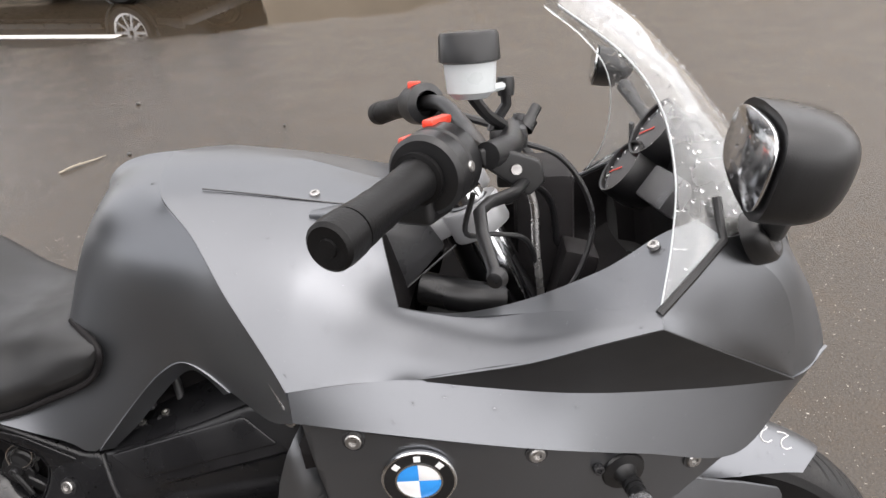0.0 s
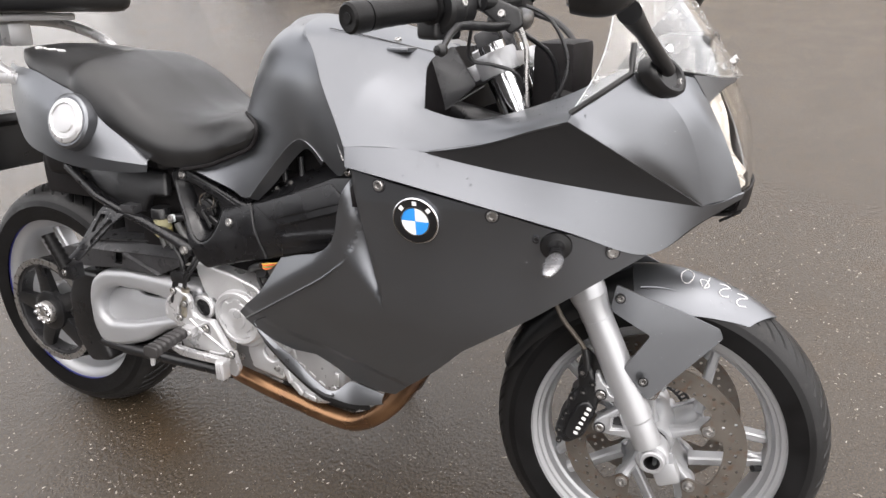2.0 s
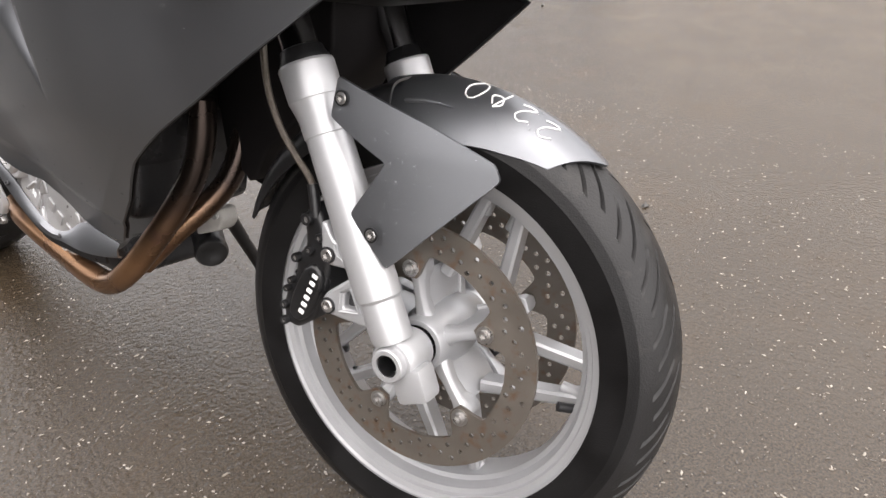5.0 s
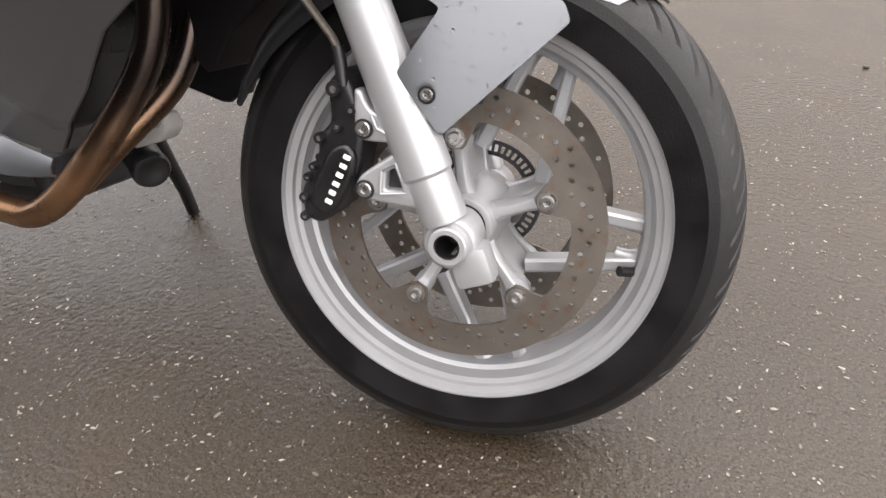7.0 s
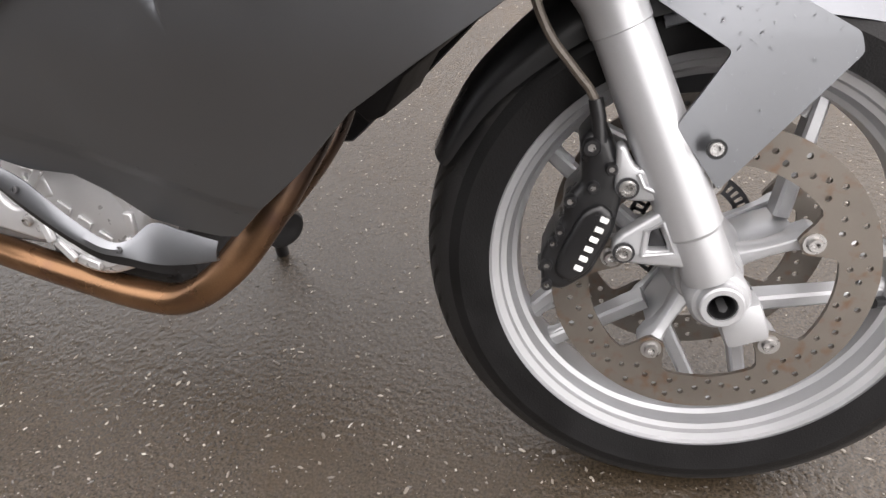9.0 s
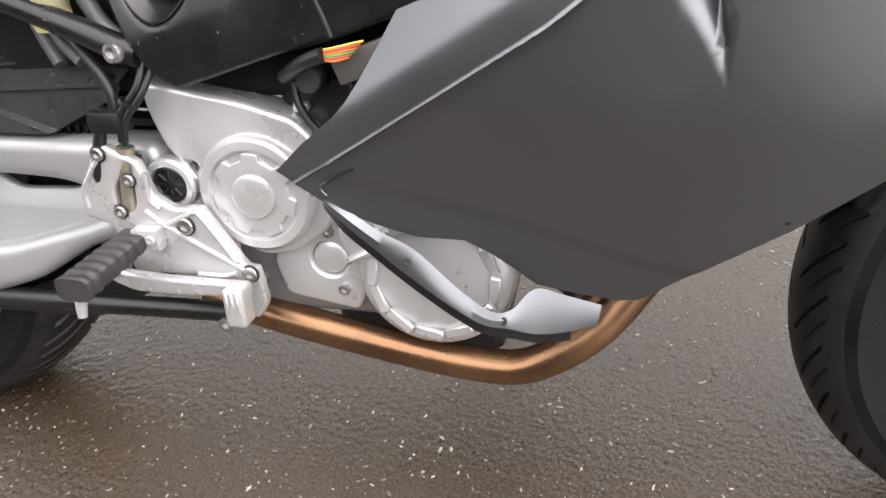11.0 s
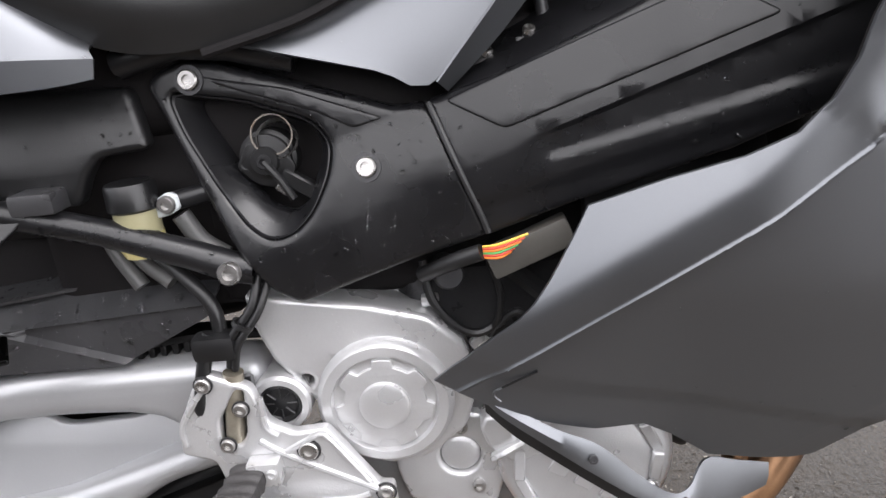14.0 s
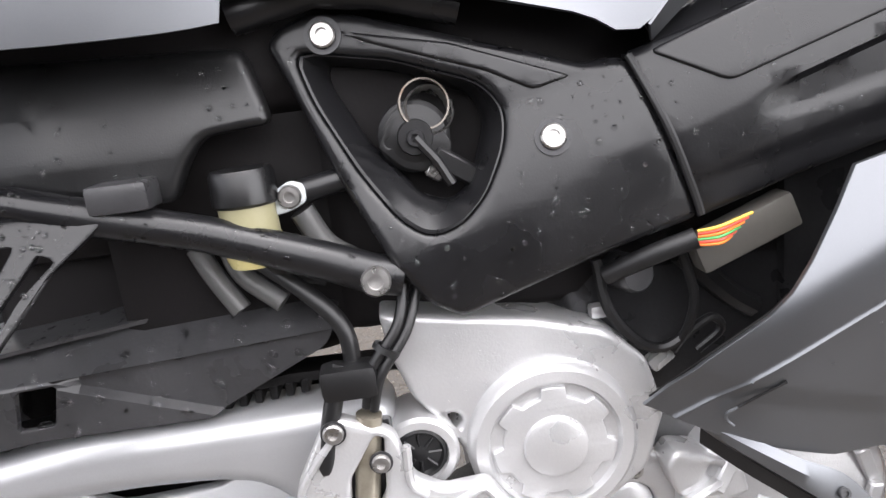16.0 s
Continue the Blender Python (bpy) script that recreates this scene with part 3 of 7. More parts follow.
# fork
fork = new("front_fork")
fork.parent = bike
for side in (-1, 1):
    y = side * 0.105
    leg = lathe([(0.0, 0.0225), (0.024, 0.0225), (0.025, 0.03), (0.0245, 0.072), (0.0275, 0.076), (0.0273, 0.155), (0.0258, 0.262), (0.0258, 0.268), (0.0270, 0.269), (0.0272, 0.290), (0.0312, 0.309), (0.0318, 0.310), (0.0322, 0.347), (0.0310, 0.350), (0.021, 0.350)],
                AXLE + Vector((0, y, 0)), LEG, 40)
    part("fork_slider", leg, SILVER, fork, "silver fork slider", STEER, 14)
    part("dust_seal", lathe([(0.0213, 0.349), (0.0285, 0.349), (0.0285, 0.354), (0.0265, 0.3575), (0.0240, 0.3665), (0.0213, 0.368)], AXLE + Vector((0, y, 0)), LEG, 32), BLACK, fork, "", STEER)
    part("fork_tube", lathe([(0.0212, 0.34), (0.0212, 0.752), (0.0, 0.752)], AXLE + Vector((0, y, 0)), LEG, 40), CHROME, fork, "polished chrome fork tube", STEER)
    clamp = lathe([(0.0, -0.034), (0.027, -0.034), (0.029, -0.028), (0.029, 0.012), (0.0255, 0.0165), (0.0215, 0.017), (0.0205, 0.0255), (0.0190, 0.0270), (0.0140, 0.0270), (0.0125, 0.012), (0.0125, -0.03)][::-1], AXLE + Vector((0, y, 0)), (0, side, 0), 32)
    part("axle_clamp", clamp, SILVER, fork, "", STEER)
    # a black sleeve darkens the open bore, silver by itself
    part("axle_bore", lathe([(0.0138, 0.0245), (0.0122, 0.0245), (0.0118, -0.02), (0, -0.02)], AXLE + Vector((0, y, 0)), (0, side, 0), 32), BLACK, fork, "black sleeve that darkens the axle bore", STEER)
    lug = box(-0.018, 0.024, y - 0.018, y + 0.018, -0.048, -0.006, 0.008)
    lug.transform(Matrix.Translation(AXLE + Vector((0.012, 0, 0))) @ Matrix.Rotation(-RAKE, 4, "Y"))
    part("pinch_lug", lug, SILVER, fork, "", STEER)
axle_rod = lathe([(0.0115, -0.080), (0.0115, 0.080), (0.0090, 0.080), (0.0090, -0.080)], AXLE, (0, 1, 0), 24, closed=True)
part("axle", axle_rod, DARKSTEEL, fork, "", STEER)
# ---- bodywork
# side fairing panel with the roundel
SIDE = [(-0.470, 0.797), (-0.242, 0.754), (-0.024, 0.692), (-0.107, 0.630), (-0.178, 0.577), (-0.240, 0.534), (-0.300, 0.490), (-0.361, 0.425), (-0.420, 0.373), (-0.466, 0.328), (-0.484, 0.326), (-0.525, 0.333), (-0.562, 0.340), (-0.598, 0.372), (-0.625, 0.393), (-0.667, 0.399), (-0.751, 0.432), (-0.796, 0.457), (-0.760, 0.489), (-0.726, 0.5155), (-0.714, 0.528), (-0.701, 0.546), (-0.684, 0.573), (-0.670, 0.597), (-0.620, 0.6155), (-0.574, 0.630), (-0.545, 0.644), (-0.526, 0.664), (-0.515, 0.687), (-0.509, 0.712), (-0.492, 0.757)]


CREASE = ((-0.80, 0.4316), (-0.553, 0.5895), (-0.50, 0.632), (-0.472, 0.690), (-0.463, 0.750))


def crease_height(x):
    return float(np.interp(x, [p[0] for p in CREASE], [p[1] for p in CREASE]))


def crease_distance(x, z):
    best = 1.0
    for (ax, az), (bx, bz) in zip(CREASE, CREASE[1:]):
        k = min(1.0, max(0.0, ((x - ax) * (bx - ax) + (z - az) * (bz - az)) / ((bx - ax) ** 2 + (bz - az) ** 2)))
        best = min(best, math.hypot(x - ax - (bx - ax) * k, z - az - (bz - az) * k))
    return best


def side_panel_depth(x, z):
    y = side_depth(x, z)
    # the rear wing has a chamfer above its crease and a dimple behind the front part's edge
    edge = -0.470 + (0.797 - z) * 0.155
    if x < edge:
        if z > crease_height(x):
            over = crease_distance(x, z)
            bend_at = over - 0.031
            y += 0.0022 * min(1.0, over / 0.0034) + (over * 0.10 + 0.36 * (1 - 0.75 * ease(-0.57, -0.51, x)) * (bend_at + math.hypot(bend_at, 0.008) - 0.0232)) * ease(-0.80, -0.70, x)
        rise = ease(0.540, 0.668, z)
        if rise > 0:
            side = max(0.0, 1 - (edge - x) / (0.004 + 0.060 * rise * (1 - 0.45 * ease(0.668, 0.72, z))))
            y += 0.034 * rise * side * side * min(1.0, (edge - x) / 0.003)
    # the foot tapers in under the engine, and its front edge folds back
    h = 0.53 - z
    y += 0.137 * (h + math.hypot(h, 0.02)) * ease(-0.74, -0.58, x)
    fold = (x + 0.4404) * 0.646 - (z - 0.3966) * 0.763
    if fold > 0:
        y += 0.14 * fold * (1 - ease(-0.38, -0.29, x))
    # a shallow recess along the lower edge
    low = 0.468 - (x + 0.72) * 0.31
    if z < low and x < -0.40:
        y += min(0.0032, (low - z) * 0.2)
    return y


CREASES = [((-0.553, 0, 0.5895 + o), (-slope, 0, 1)) for slope in (0.6393, 0.802) for o in (-0.002, 0, 0.0015, 0.003, 0.0055, 0.029, 0.036, 0.043, 0.051)] + [((-0.470, 0, 0.797), (1, 0, 0.155)), ((-0.473, 0, 0.797), (1, 0, 0.155)), ((-0.45, 0, 0.665), (0, 0, 1)), ((-0.4404, 0, 0.3966), (0.646, 0, -0.763)), ((-0.4388, 0, 0.3947), (0.646, 0, -0.763)), ((-0.72, 0, 0.468), (0.31, 0, 1)), ((-0.72, 0, 0.452), (0.31, 0, 1)), ((-0.5055, 0, 0.665), (0.117, 0, 0.0701)), ((-0.5055, 0, 0.665), (0.07, 0, -0.0411))]
fairing = part("side_panel", panel(SIDE, side_panel_depth, 0.004, 0.007, cuts=CREASES), PAINT, bike, "satin dark grey side fairing panel", angle=16)
shade_as(fairing, side_panel_depth)
far_panel = part("side_panel", panel(SIDE, side_panel_depth, 0.004, 0.03), PAINT, bike, "", Matrix.Diagonal((1, -1, 1, 1)))
for sheet, flip in ((fairing, 1), (far_panel, -1)):
    inner_edge = [(x * 0.985 - 0.006, 0.56 + (z - 0.56) * 0.985) for x, z in SIDE]
    part("panel_lining", panel(inner_edge, lambda x, z: side_panel_depth(x, z) + 0.009, 0.002, 0.03), LINING, sheet, "matt black inner lining", Matrix.Diagonal((1, flip, 1, 1)))

# upper fairing, cut by the dark recess
A_LINE = [(-0.475, -0.291, 0.802), (-0.36, -0.290, 0.784), (-0.242, -0.277, 0.760), (-0.13, -0.245, 0.730), (-0.024, -0.203, 0.698), (0.040, -0.163, 0.742), (0.092, -0.124, 0.776)]
B_LINE = [(-0.478, -0.284, 0.832), (-0.41, -0.272, 0.834), (-0.345, -0.260, 0.829), (-0.2, -0.250, 0.808), (-0.07, -0.212, 0.788), (0.043, -0.170, 0.772), (0.095, -0.127, 0.786)]
E_LINE = [(-0.374, -0.215, 0.888), (-0.335, -0.216, 0.876), (-0.266, -0.222, 0.880), (-0.211, -0.237, 0.889), (-0.16, -0.262, 0.900), (-0.126, -0.283, 0.906)]
upper = new("upper_fairing")
upper.parent = bike
FLIP = Matrix.Diagonal((1, -1, 1, 1))


def both(name, make, material, parent, label=""):
    """A part on the right side and its mirror image on the left."""
    part(name, make(), material, parent, label)
    part(name, make(), material, parent, label, FLIP)


both("fairing_band", lambda: loft([A_LINE, B_LINE], 60, 6, 0.003), PAINT, upper)
# the wedge has a darker base than the fairing paint round it
both("recess", lambda: loft([[(-0.352, -0.258, 0.832), (-0.30, -0.264, 0.844), (-0.24, -0.276, 0.860), (-0.18, -0.286, 0.882), (-0.127, -0.296, 0.898)], [(-0.345, -0.259, 0.828), (-0.2, -0.249, 0.8075), (-0.07, -0.211, 0.7875), (0.043, -0.169, 0.7715)]], 30, 6, 0.003, False, True), DARK_GREY, upper, "dark wedge-shaped facet")
FOLD = [(-0.061, -0.233, 0.956), (0.000, -0.212, 0.905), (0.030, -0.188, 0.84), (0.043, -0.169, 0.772)]
both("cheek", lambda: loft([[(-0.127, -0.298, 0.897), (0.043, -0.169, 0.772)], [(-0.122, -0.281, 0.908), (-0.075, -0.254, 0.888), (-0.010, -0.218, 0.836), (0.043, -0.169, 0.772)], FOLD], 24, 14, 0.003), PAINT, upper)
HL = [(0.012, -0.180, 0.948), (0.032, -0.156, 0.915), (0.060, -0.150, 0.8645), (0.084, -0.133, 0.808), (0.093, -0.122, 0.778)]
both("cheek_front", lambda: loft([FOLD, [(-0.018, -0.212, 0.956), (0.025, -0.188, 0.905), (0.050, -0.168, 0.845), (0.07, -0.150, 0.778)], HL], 24, 10, 0.003), PAINT, upper)

# tank
T1 = [(-0.475, -0.287, 0.801), (-0.480, -0.284, 0.832), (-0.503, -0.268, 0.865), (-0.545, -0.238, 0.918), (-0.590, -0.192, 0.967), (-0.638, -0.146, 0.999), (-0.665, -0.08, 1.014), (-0.685, 0, 1.024)]
T2 = [(-0.42, -0.285, 0.790), (-0.415, -0.274, 0.835), (-0.425, -0.258, 0.868), (-0.448, -0.228, 0.918), (-0.478, -0.180, 0.960), (-0.510, -0.125, 0.985), (-0.54, -0.065, 1.005), (-0.55, 0, 1.014)]
T3 = [(-0.36, -0.281, 0.781), (-0.362, -0.262, 0.830), (-0.366, -0.243, 0.858), (-0.374, -0.215, 0.888), (-0.384, -0.190, 0.920), (-0.394, -0.160, 0.949), (-0.402, -0.09, 0.966), (-0.408, 0, 0.971)]


def spline(c, k):
    """Points of a smooth curve, k for each stretch between control points."""
    c = [Vector(p) for p in c]
    ext = [c[0] * 2 - c[1]] + c + [c[-1] * 2 - c[-2]]
    out = []
    for i in range(1, len(ext) - 2):
        p0, p1, p2, p3 = ext[i - 1:i + 3]
        for n in range(k):
            t = n / k
            out.append(0.5 * ((2 * p1) + (p2 - p0) * t + (2 * p0 - 5 * p1 + 4 * p2 - p3) * t * t + (3 * p1 - p0 - 3 * p2 + p3) * t ** 3))
    return out + [c[-1]]


# the shoulder runs on from the tank forward round the cockpit's rim
RIM = [[(-0.30, -0.268, 0.841), (-0.31, -0.243, 0.862), (-0.300, -0.219, 0.876)],
       [(-0.24, -0.280, 0.857), (-0.25, -0.260, 0.871), (-0.235, -0.230, 0.885)],
       [(-0.18, -0.290, 0.879), (-0.185, -0.277, 0.888), (-0.170, -0.257, 0.898)],
       [(-0.127, -0.298, 0.897), (-0.1265, -0.291, 0.9015), (-0.126, -0.283, 0.906)]]


def tank_surface():
    full = [spline(t[1:], 8) for t in (T1, T2, T3)]
    rim = [spline(r, 8) for r in RIM]
    shift = rim[0][16] - full[2][16]
    cols = [spline([f[i] for f in full] + [r[i] for r in rim], 8) for i in range(17)]
    cols += [spline([f[i] for f in full] + [full[2][i] + shift], 8)[:17] for i in range(16, len(full[0]))]
    bm = bmesh.new()
    for side in (1, -1):
        grid = [[bm.verts.new((p.x, p.y * side, p.z)) for p in col] for col in cols]
        for a, b in zip(grid, grid[1:]):
            for i in range(min(len(a), len(b)) - 1):
                bm.faces.new((a[i], a[i + 1], b[i + 1], b[i]))
    bmesh.ops.remove_doubles(bm, verts=bm.verts, dist=0.0002)
    bmesh.ops.recalc_face_normals(bm, faces=bm.faces)
    relax(bm, 24)
    # the hollow beside the cockpit's corner is evened out further
    near = [v for v in bm.verts if not v.is_boundary and (Vector((v.co.x, -abs(v.co.y), v.co.z)) - Vector((-0.37, -0.238, 0.872))).length < 0.11]
    for _ in range(90):
        bmesh.ops.smooth_vert(bm, verts=near, factor=0.5, use_axis_x=True, use_axis_y=True, use_axis_z=True)
    bmesh.ops.solidify(bm, geom=bm.faces[:], thickness=0.003)
    return bm


tank = part("tank_cover", tank_surface(), PAINT, bike, "satin grey tank cover running into the cockpit rim")
REAR = [[(-0.475, -0.286, 0.798), (-0.482, -0.282, 0.832), (-0.505, -0.266, 0.866), (-0.547, -0.236, 0.919), (-0.592, -0.190, 0.968), (-0.640, -0.143, 1.000), (-0.685, 0, 1.024)],
        [(-0.520, -0.240, 0.772), (-0.540, -0.238, 0.82), (-0.562, -0.226, 0.87), (-0.595, -0.205, 0.92), (-0.632, -0.172, 0.967), (-0.666, -0.128, 0.997), (-0.700, 0, 1.021)],
        [(-0.576, -0.200, 0.784), (-0.595, -0.198, 0.828), (-0.612, -0.194, 0.87), (-0.640, -0.186, 0.92), (-0.664, -0.160, 0.962), (-0.692, -0.114, 0.992), (-0.720, 0, 1.014)],
        [(-0.634, -0.184, 0.816), (-0.642, -0.182, 0.848), (-0.655, -0.180, 0.88), (-0.676, -0.172, 0.922), (-0.696, -0.144, 0.956), (-0.716, -0.098, 0.983), (-0.74, 0, 1.002)],
        [(-0.700, -0.172, 0.768), (-0.695, -0.166, 0.81), (-0.698, -0.160, 0.858), (-0.708, -0.150, 0.903), (-0.722, -0.126, 0.941), (-0.738, -0.082, 0.967), (-0.76, 0, 0.984)],
        [(-0.771, -0.172, 0.690), (-0.750, -0.160, 0.755), (-0.739, -0.150, 0.815), (-0.741, -0.137, 0.878), (-0.752, -0.118, 0.920), (-0.762, -0.07, 0.945), (-0.775, 0, 0.96)],
        [(-0.812, -0.170, 0.701), (-0.803, -0.160, 0.736), (-0.793, -0.146, 0.79), (-0.788, -0.130, 0.850), (-0.790, -0.105, 0.888), (-0.793, -0.06, 0.912), (-0.797, 0, 0.925)],
        [(-0.862, -0.168, 0.715), (-0.860, -0.163, 0.729), (-0.856, -0.156, 0.745), (-0.852, -0.148, 0.765), (-0.848, -0.11, 0.78), (-0.845, -0.08, 0.79), (-0.845, 0, 0.80)],
        [(-0.927, -0.163, 0.733), (-0.925, -0.160, 0.737), (-0.922, -0.148, 0.742), (-0.918, -0.14, 0.747), (-0.914, -0.13, 0.752), (-0.91, -0.10, 0.755), (-0.91, 0, 0.76)]]
# the rump swells back over the seat
for g, row in zip((0.2, 0.55, 0.9, 1, 0.8, 0.4), REAR[1:7]):
    row[:] = [(x - 0.019 * k * g, y * (1 + 0.04 * k * g), z + 0.011 * k * g) for k, (x, y, z) in zip((0, 0.2, 0.5, 0.8, 1, 1, 1), row)]
both("tank_flank", lambda: loft(REAR, 44, 40, 0.003, even=40), PAINT, bike, "satin grey tank flank")
# the flank's edge folds in over the opening above the frame
FOLD_OUT = [(-0.771, -0.1715, 0.690), (-0.735, -0.172, 0.730), (-0.700, -0.1715, 0.768), (-0.665, -0.178, 0.800), (-0.634, -0.1835, 0.816), (-0.604, -0.192, 0.806), (-0.576, -0.1995, 0.784)]
FOLD_IN = [(-0.764, -0.154, 0.681), (-0.723, -0.154, 0.717), (-0.688, -0.154, 0.754), (-0.656, -0.159, 0.784), (-0.633, -0.165, 0.796), (-0.612, -0.174, 0.789), (-0.591, -0.183, 0.772)]
both("flank_fold", lambda: loft([FOLD_OUT, FOLD_IN], 36, 4, 0.002), PAINT, bike, "folded lower edge of the tank flank")
part("tank_seam", tube([(-0.60, -0.124, 1.001), (-0.53, -0.122, 0.990), (-0.478, -0.118, 0.980), (-0.405, -0.105, 0.965)], 0.0010, 6, 24), GREYPLASTIC, tank, "fine seam along the tank top")
part("tank_screw", bolt((-0.478, -0.103, 0.9835), (0, -0.3, 0.95), 0.0062, 0.003), STEEL, tank)
part("tank_tab", box(-0.475, -0.435, -0.15, -0.115, 0.966, 0.9735, 0.003, 2), PAINT, tank)
part("flank_slot", tube([(-0.505, -0.262, 0.835), (-0.487, -0.275, 0.808)], 0.0018, 6), STEEL, tank)
# seat
SEAT = [[(-0.752, -0.160, 0.802), (-0.745, -0.167, 0.820), (-0.752, -0.155, 0.832), (-0.80, 0, 0.838)],
        [(-0.768, -0.166, 0.784), (-0.764, -0.175, 0.806), (-0.776, -0.150, 0.836), (-0.81, 0, 0.840)],
        [(-0.820, -0.166, 0.764), (-0.818, -0.177, 0.790), (-0.822, -0.138, 0.834), (-0.83, 0, 0.838)],
        [(-0.868, -0.166, 0.746), (-0.868, -0.174, 0.778), (-0.868, -0.125, 0.824), (-0.868, 0, 0.830)],
        [(-0.94, -0.165, 0.730), (-0.94, -0.176, 0.770), (-0.94, -0.13, 0.812), (-0.94, 0, 0.820)],
        [(-1.01, -0.167, 0.735), (-1.01, -0.184, 0.778), (-1.01, -0.145, 0.828), (-1.01, 0, 0.840)],
        [(-1.10, -0.168, 0.776), (-1.10, -0.188, 0.82), (-1.10, -0.15, 0.886), (-1.10, 0, 0.905)],
        [(-1.19, -0.165, 0.820), (-1.19, -0.182, 0.862), (-1.19, -0.15, 0.922), (-1.19, 0, 0.942)],
        [(-1.23, -0.165, 0.850), (-1.23, -0.172, 0.875), (-1.23, -0.14, 0.918), (-1.23, 0, 0.94)],
        [(-1.32, -0.15, 0.872), (-1.32, -0.155, 0.90), (-1.32, -0.12, 0.935), (-1.32, 0, 0.950)],
        [(-1.42, -0.11, 0.90), (-1.42, -0.115, 0.92), (-1.42, -0.09, 0.945), (-1.42, 0, 0.952)],
        [(-1.50, -0.06, 0.92), (-1.50, -0.06, 0.93), (-1.50, -0.05, 0.94), (-1.50, 0, 0.945)]]
seat = part("seat", loft(SEAT, 24, 60, 0.004, True), VINYL, bike, "black vinyl seat with a stepped pillion pad")
# the dark gap round the seat's nose is drawn as a black tube
both("seat_piping", lambda: tube([(-0.800, -0.120, 0.842), (-0.770, -0.146, 0.837), (-0.748, -0.162, 0.829), (-0.742, -0.168, 0.818), (-0.750, -0.166, 0.799), (-0.768, -0.169, 0.781), (-0.820, -0.169, 0.760), (-0.868, -0.169, 0.742), (-0.940, -0.168, 0.726)], 0.0042, 8, 60), LINING, seat, "black tube drawn for the dark gap round the seat nose")

# tail
TAIL = [[(-1.021, -0.165, 0.742), (-1.020, -0.176, 0.738), (-1.015, -0.183, 0.731), (-1.013, -0.182, 0.727), (-1.018, -0.180, 0.717)],
        [(-1.045, -0.162, 0.763), (-1.046, -0.178, 0.752), (-1.048, -0.192, 0.734), (-1.050, -0.190, 0.725), (-1.053, -0.172, 0.714)],
        [(-1.11, -0.172, 0.825), (-1.115, -0.192, 0.785), (-1.12, -0.205, 0.740), (-1.125, -0.203, 0.730), (-1.13, -0.182, 0.714)],
        [(-1.163, -0.182, 0.856), (-1.172, -0.210, 0.812), (-1.185, -0.210, 0.750), (-1.19, -0.205, 0.738), (-1.20, -0.184, 0.719)],
        [(-1.25, -0.172, 0.880), (-1.262, -0.194, 0.832), (-1.28, -0.200, 0.767), (-1.285, -0.194, 0.752), (-1.29, -0.174, 0.731)],
        [(-1.346, -0.152, 0.902), (-1.357, -0.170, 0.860), (-1.372, -0.175, 0.806), (-1.378, -0.17, 0.785), (-1.385, -0.155, 0.755)],
        [(-1.46, -0.112, 0.906), (-1.465, -0.122, 0.888), (-1.47, -0.124, 0.865), (-1.473, -0.12, 0.85), (-1.475, -0.108, 0.83)],
        [(-1.56, -0.05, 0.905), (-1.565, -0.052, 0.90), (-1.57, -0.052, 0.89), (-1.57, -0.05, 0.88), (-1.57, -0.045, 0.87)]]
both("tail_cover", lambda: loft([row[:3] for row in TAIL], 16, 40, 0.003), PAINT, bike, "satin grey tail cover")
both("tail_band", lambda: loft([[row[2] for row in TAIL], [(row[4][0], row[2][1] - 0.001, row[4][2]) for row in TAIL]], 40, 6, 0.003), PAINT, bike, "darker upright lower band of the tail")
cap_c = Vector((-1.187, -0.211, 0.812))
cap_ax = Vector((0.05, -1, 0.28))
filler = part("filler_neck", lathe([(0.060, -0.02), (0.056, 0.002), (0.051, 0.006), (0.046, 0.006)], cap_c, cap_ax, 40), PAINT, bike)
part("filler_cap", lathe([(0.046, 0.0), (0.046, 0.008), (0.043, 0.011), (0.036, 0.012), (0.034, 0.009), (0.025, 0.009), (0.023, 0.012), (0, 0.013)], cap_c, cap_ax, 48), CAST, filler, "round silver fuel filler cap")

# rear wheel
RAX = Vector((-1.49, 0, 0.30))
rw = part("rear_wheel", lathe([(0.199, -0.05), (0.205, -0.062), (0.222, -0.0705), (0.2275, -0.0725), (0.2285, -0.069), (0.219, -0.0655), (0.214, -0.058), (0.203, 0), (0.214, 0.058), (0.219, 0.0655), (0.2285, 0.069), (0.2275, 0.0725), (0.222, 0.0705), (0.205, 0.062), (0.199, 0.05), (0.193, 0)], RAX, (0, 1, 0), 96, closed=True), SILVER, bike, "silver cast rear wheel")
part("rim_stripe", lathe([(0.2238, -0.0722), (0.2268, -0.0738), (0.2270, -0.0730), (0.2238, -0.0714)], RAX, (0, 1, 0), 96, closed=True), surface("blue_rim_tape", (0.03, 0.035, 0.20), 0.4, 0.0, var=0.1), rw, "dark blue tape round the rim")
part("tyre", tyre(RAX, 0.309, 0.178, 0.221, 26), [TREAD, RUBBER], rw, "", None, 28)
for k in range(5):
    a = 0.3 + k * math.tau / 5
    for s in (-1, 1):
        part("spoke", spoke(RAX, a + s * 0.08, 0.05, a + s * 0.45, 0.203, 0.013, 0.011, 0, 0.018), SILVER, rw)
part("hub", lathe([(0, -0.07), (0.05, -0.07), (0.06, -0.05), (0.06, 0.06), (0.04, 0.08), (0, 0.08)], RAX, (0, 1, 0), 32), SILVER, rw)

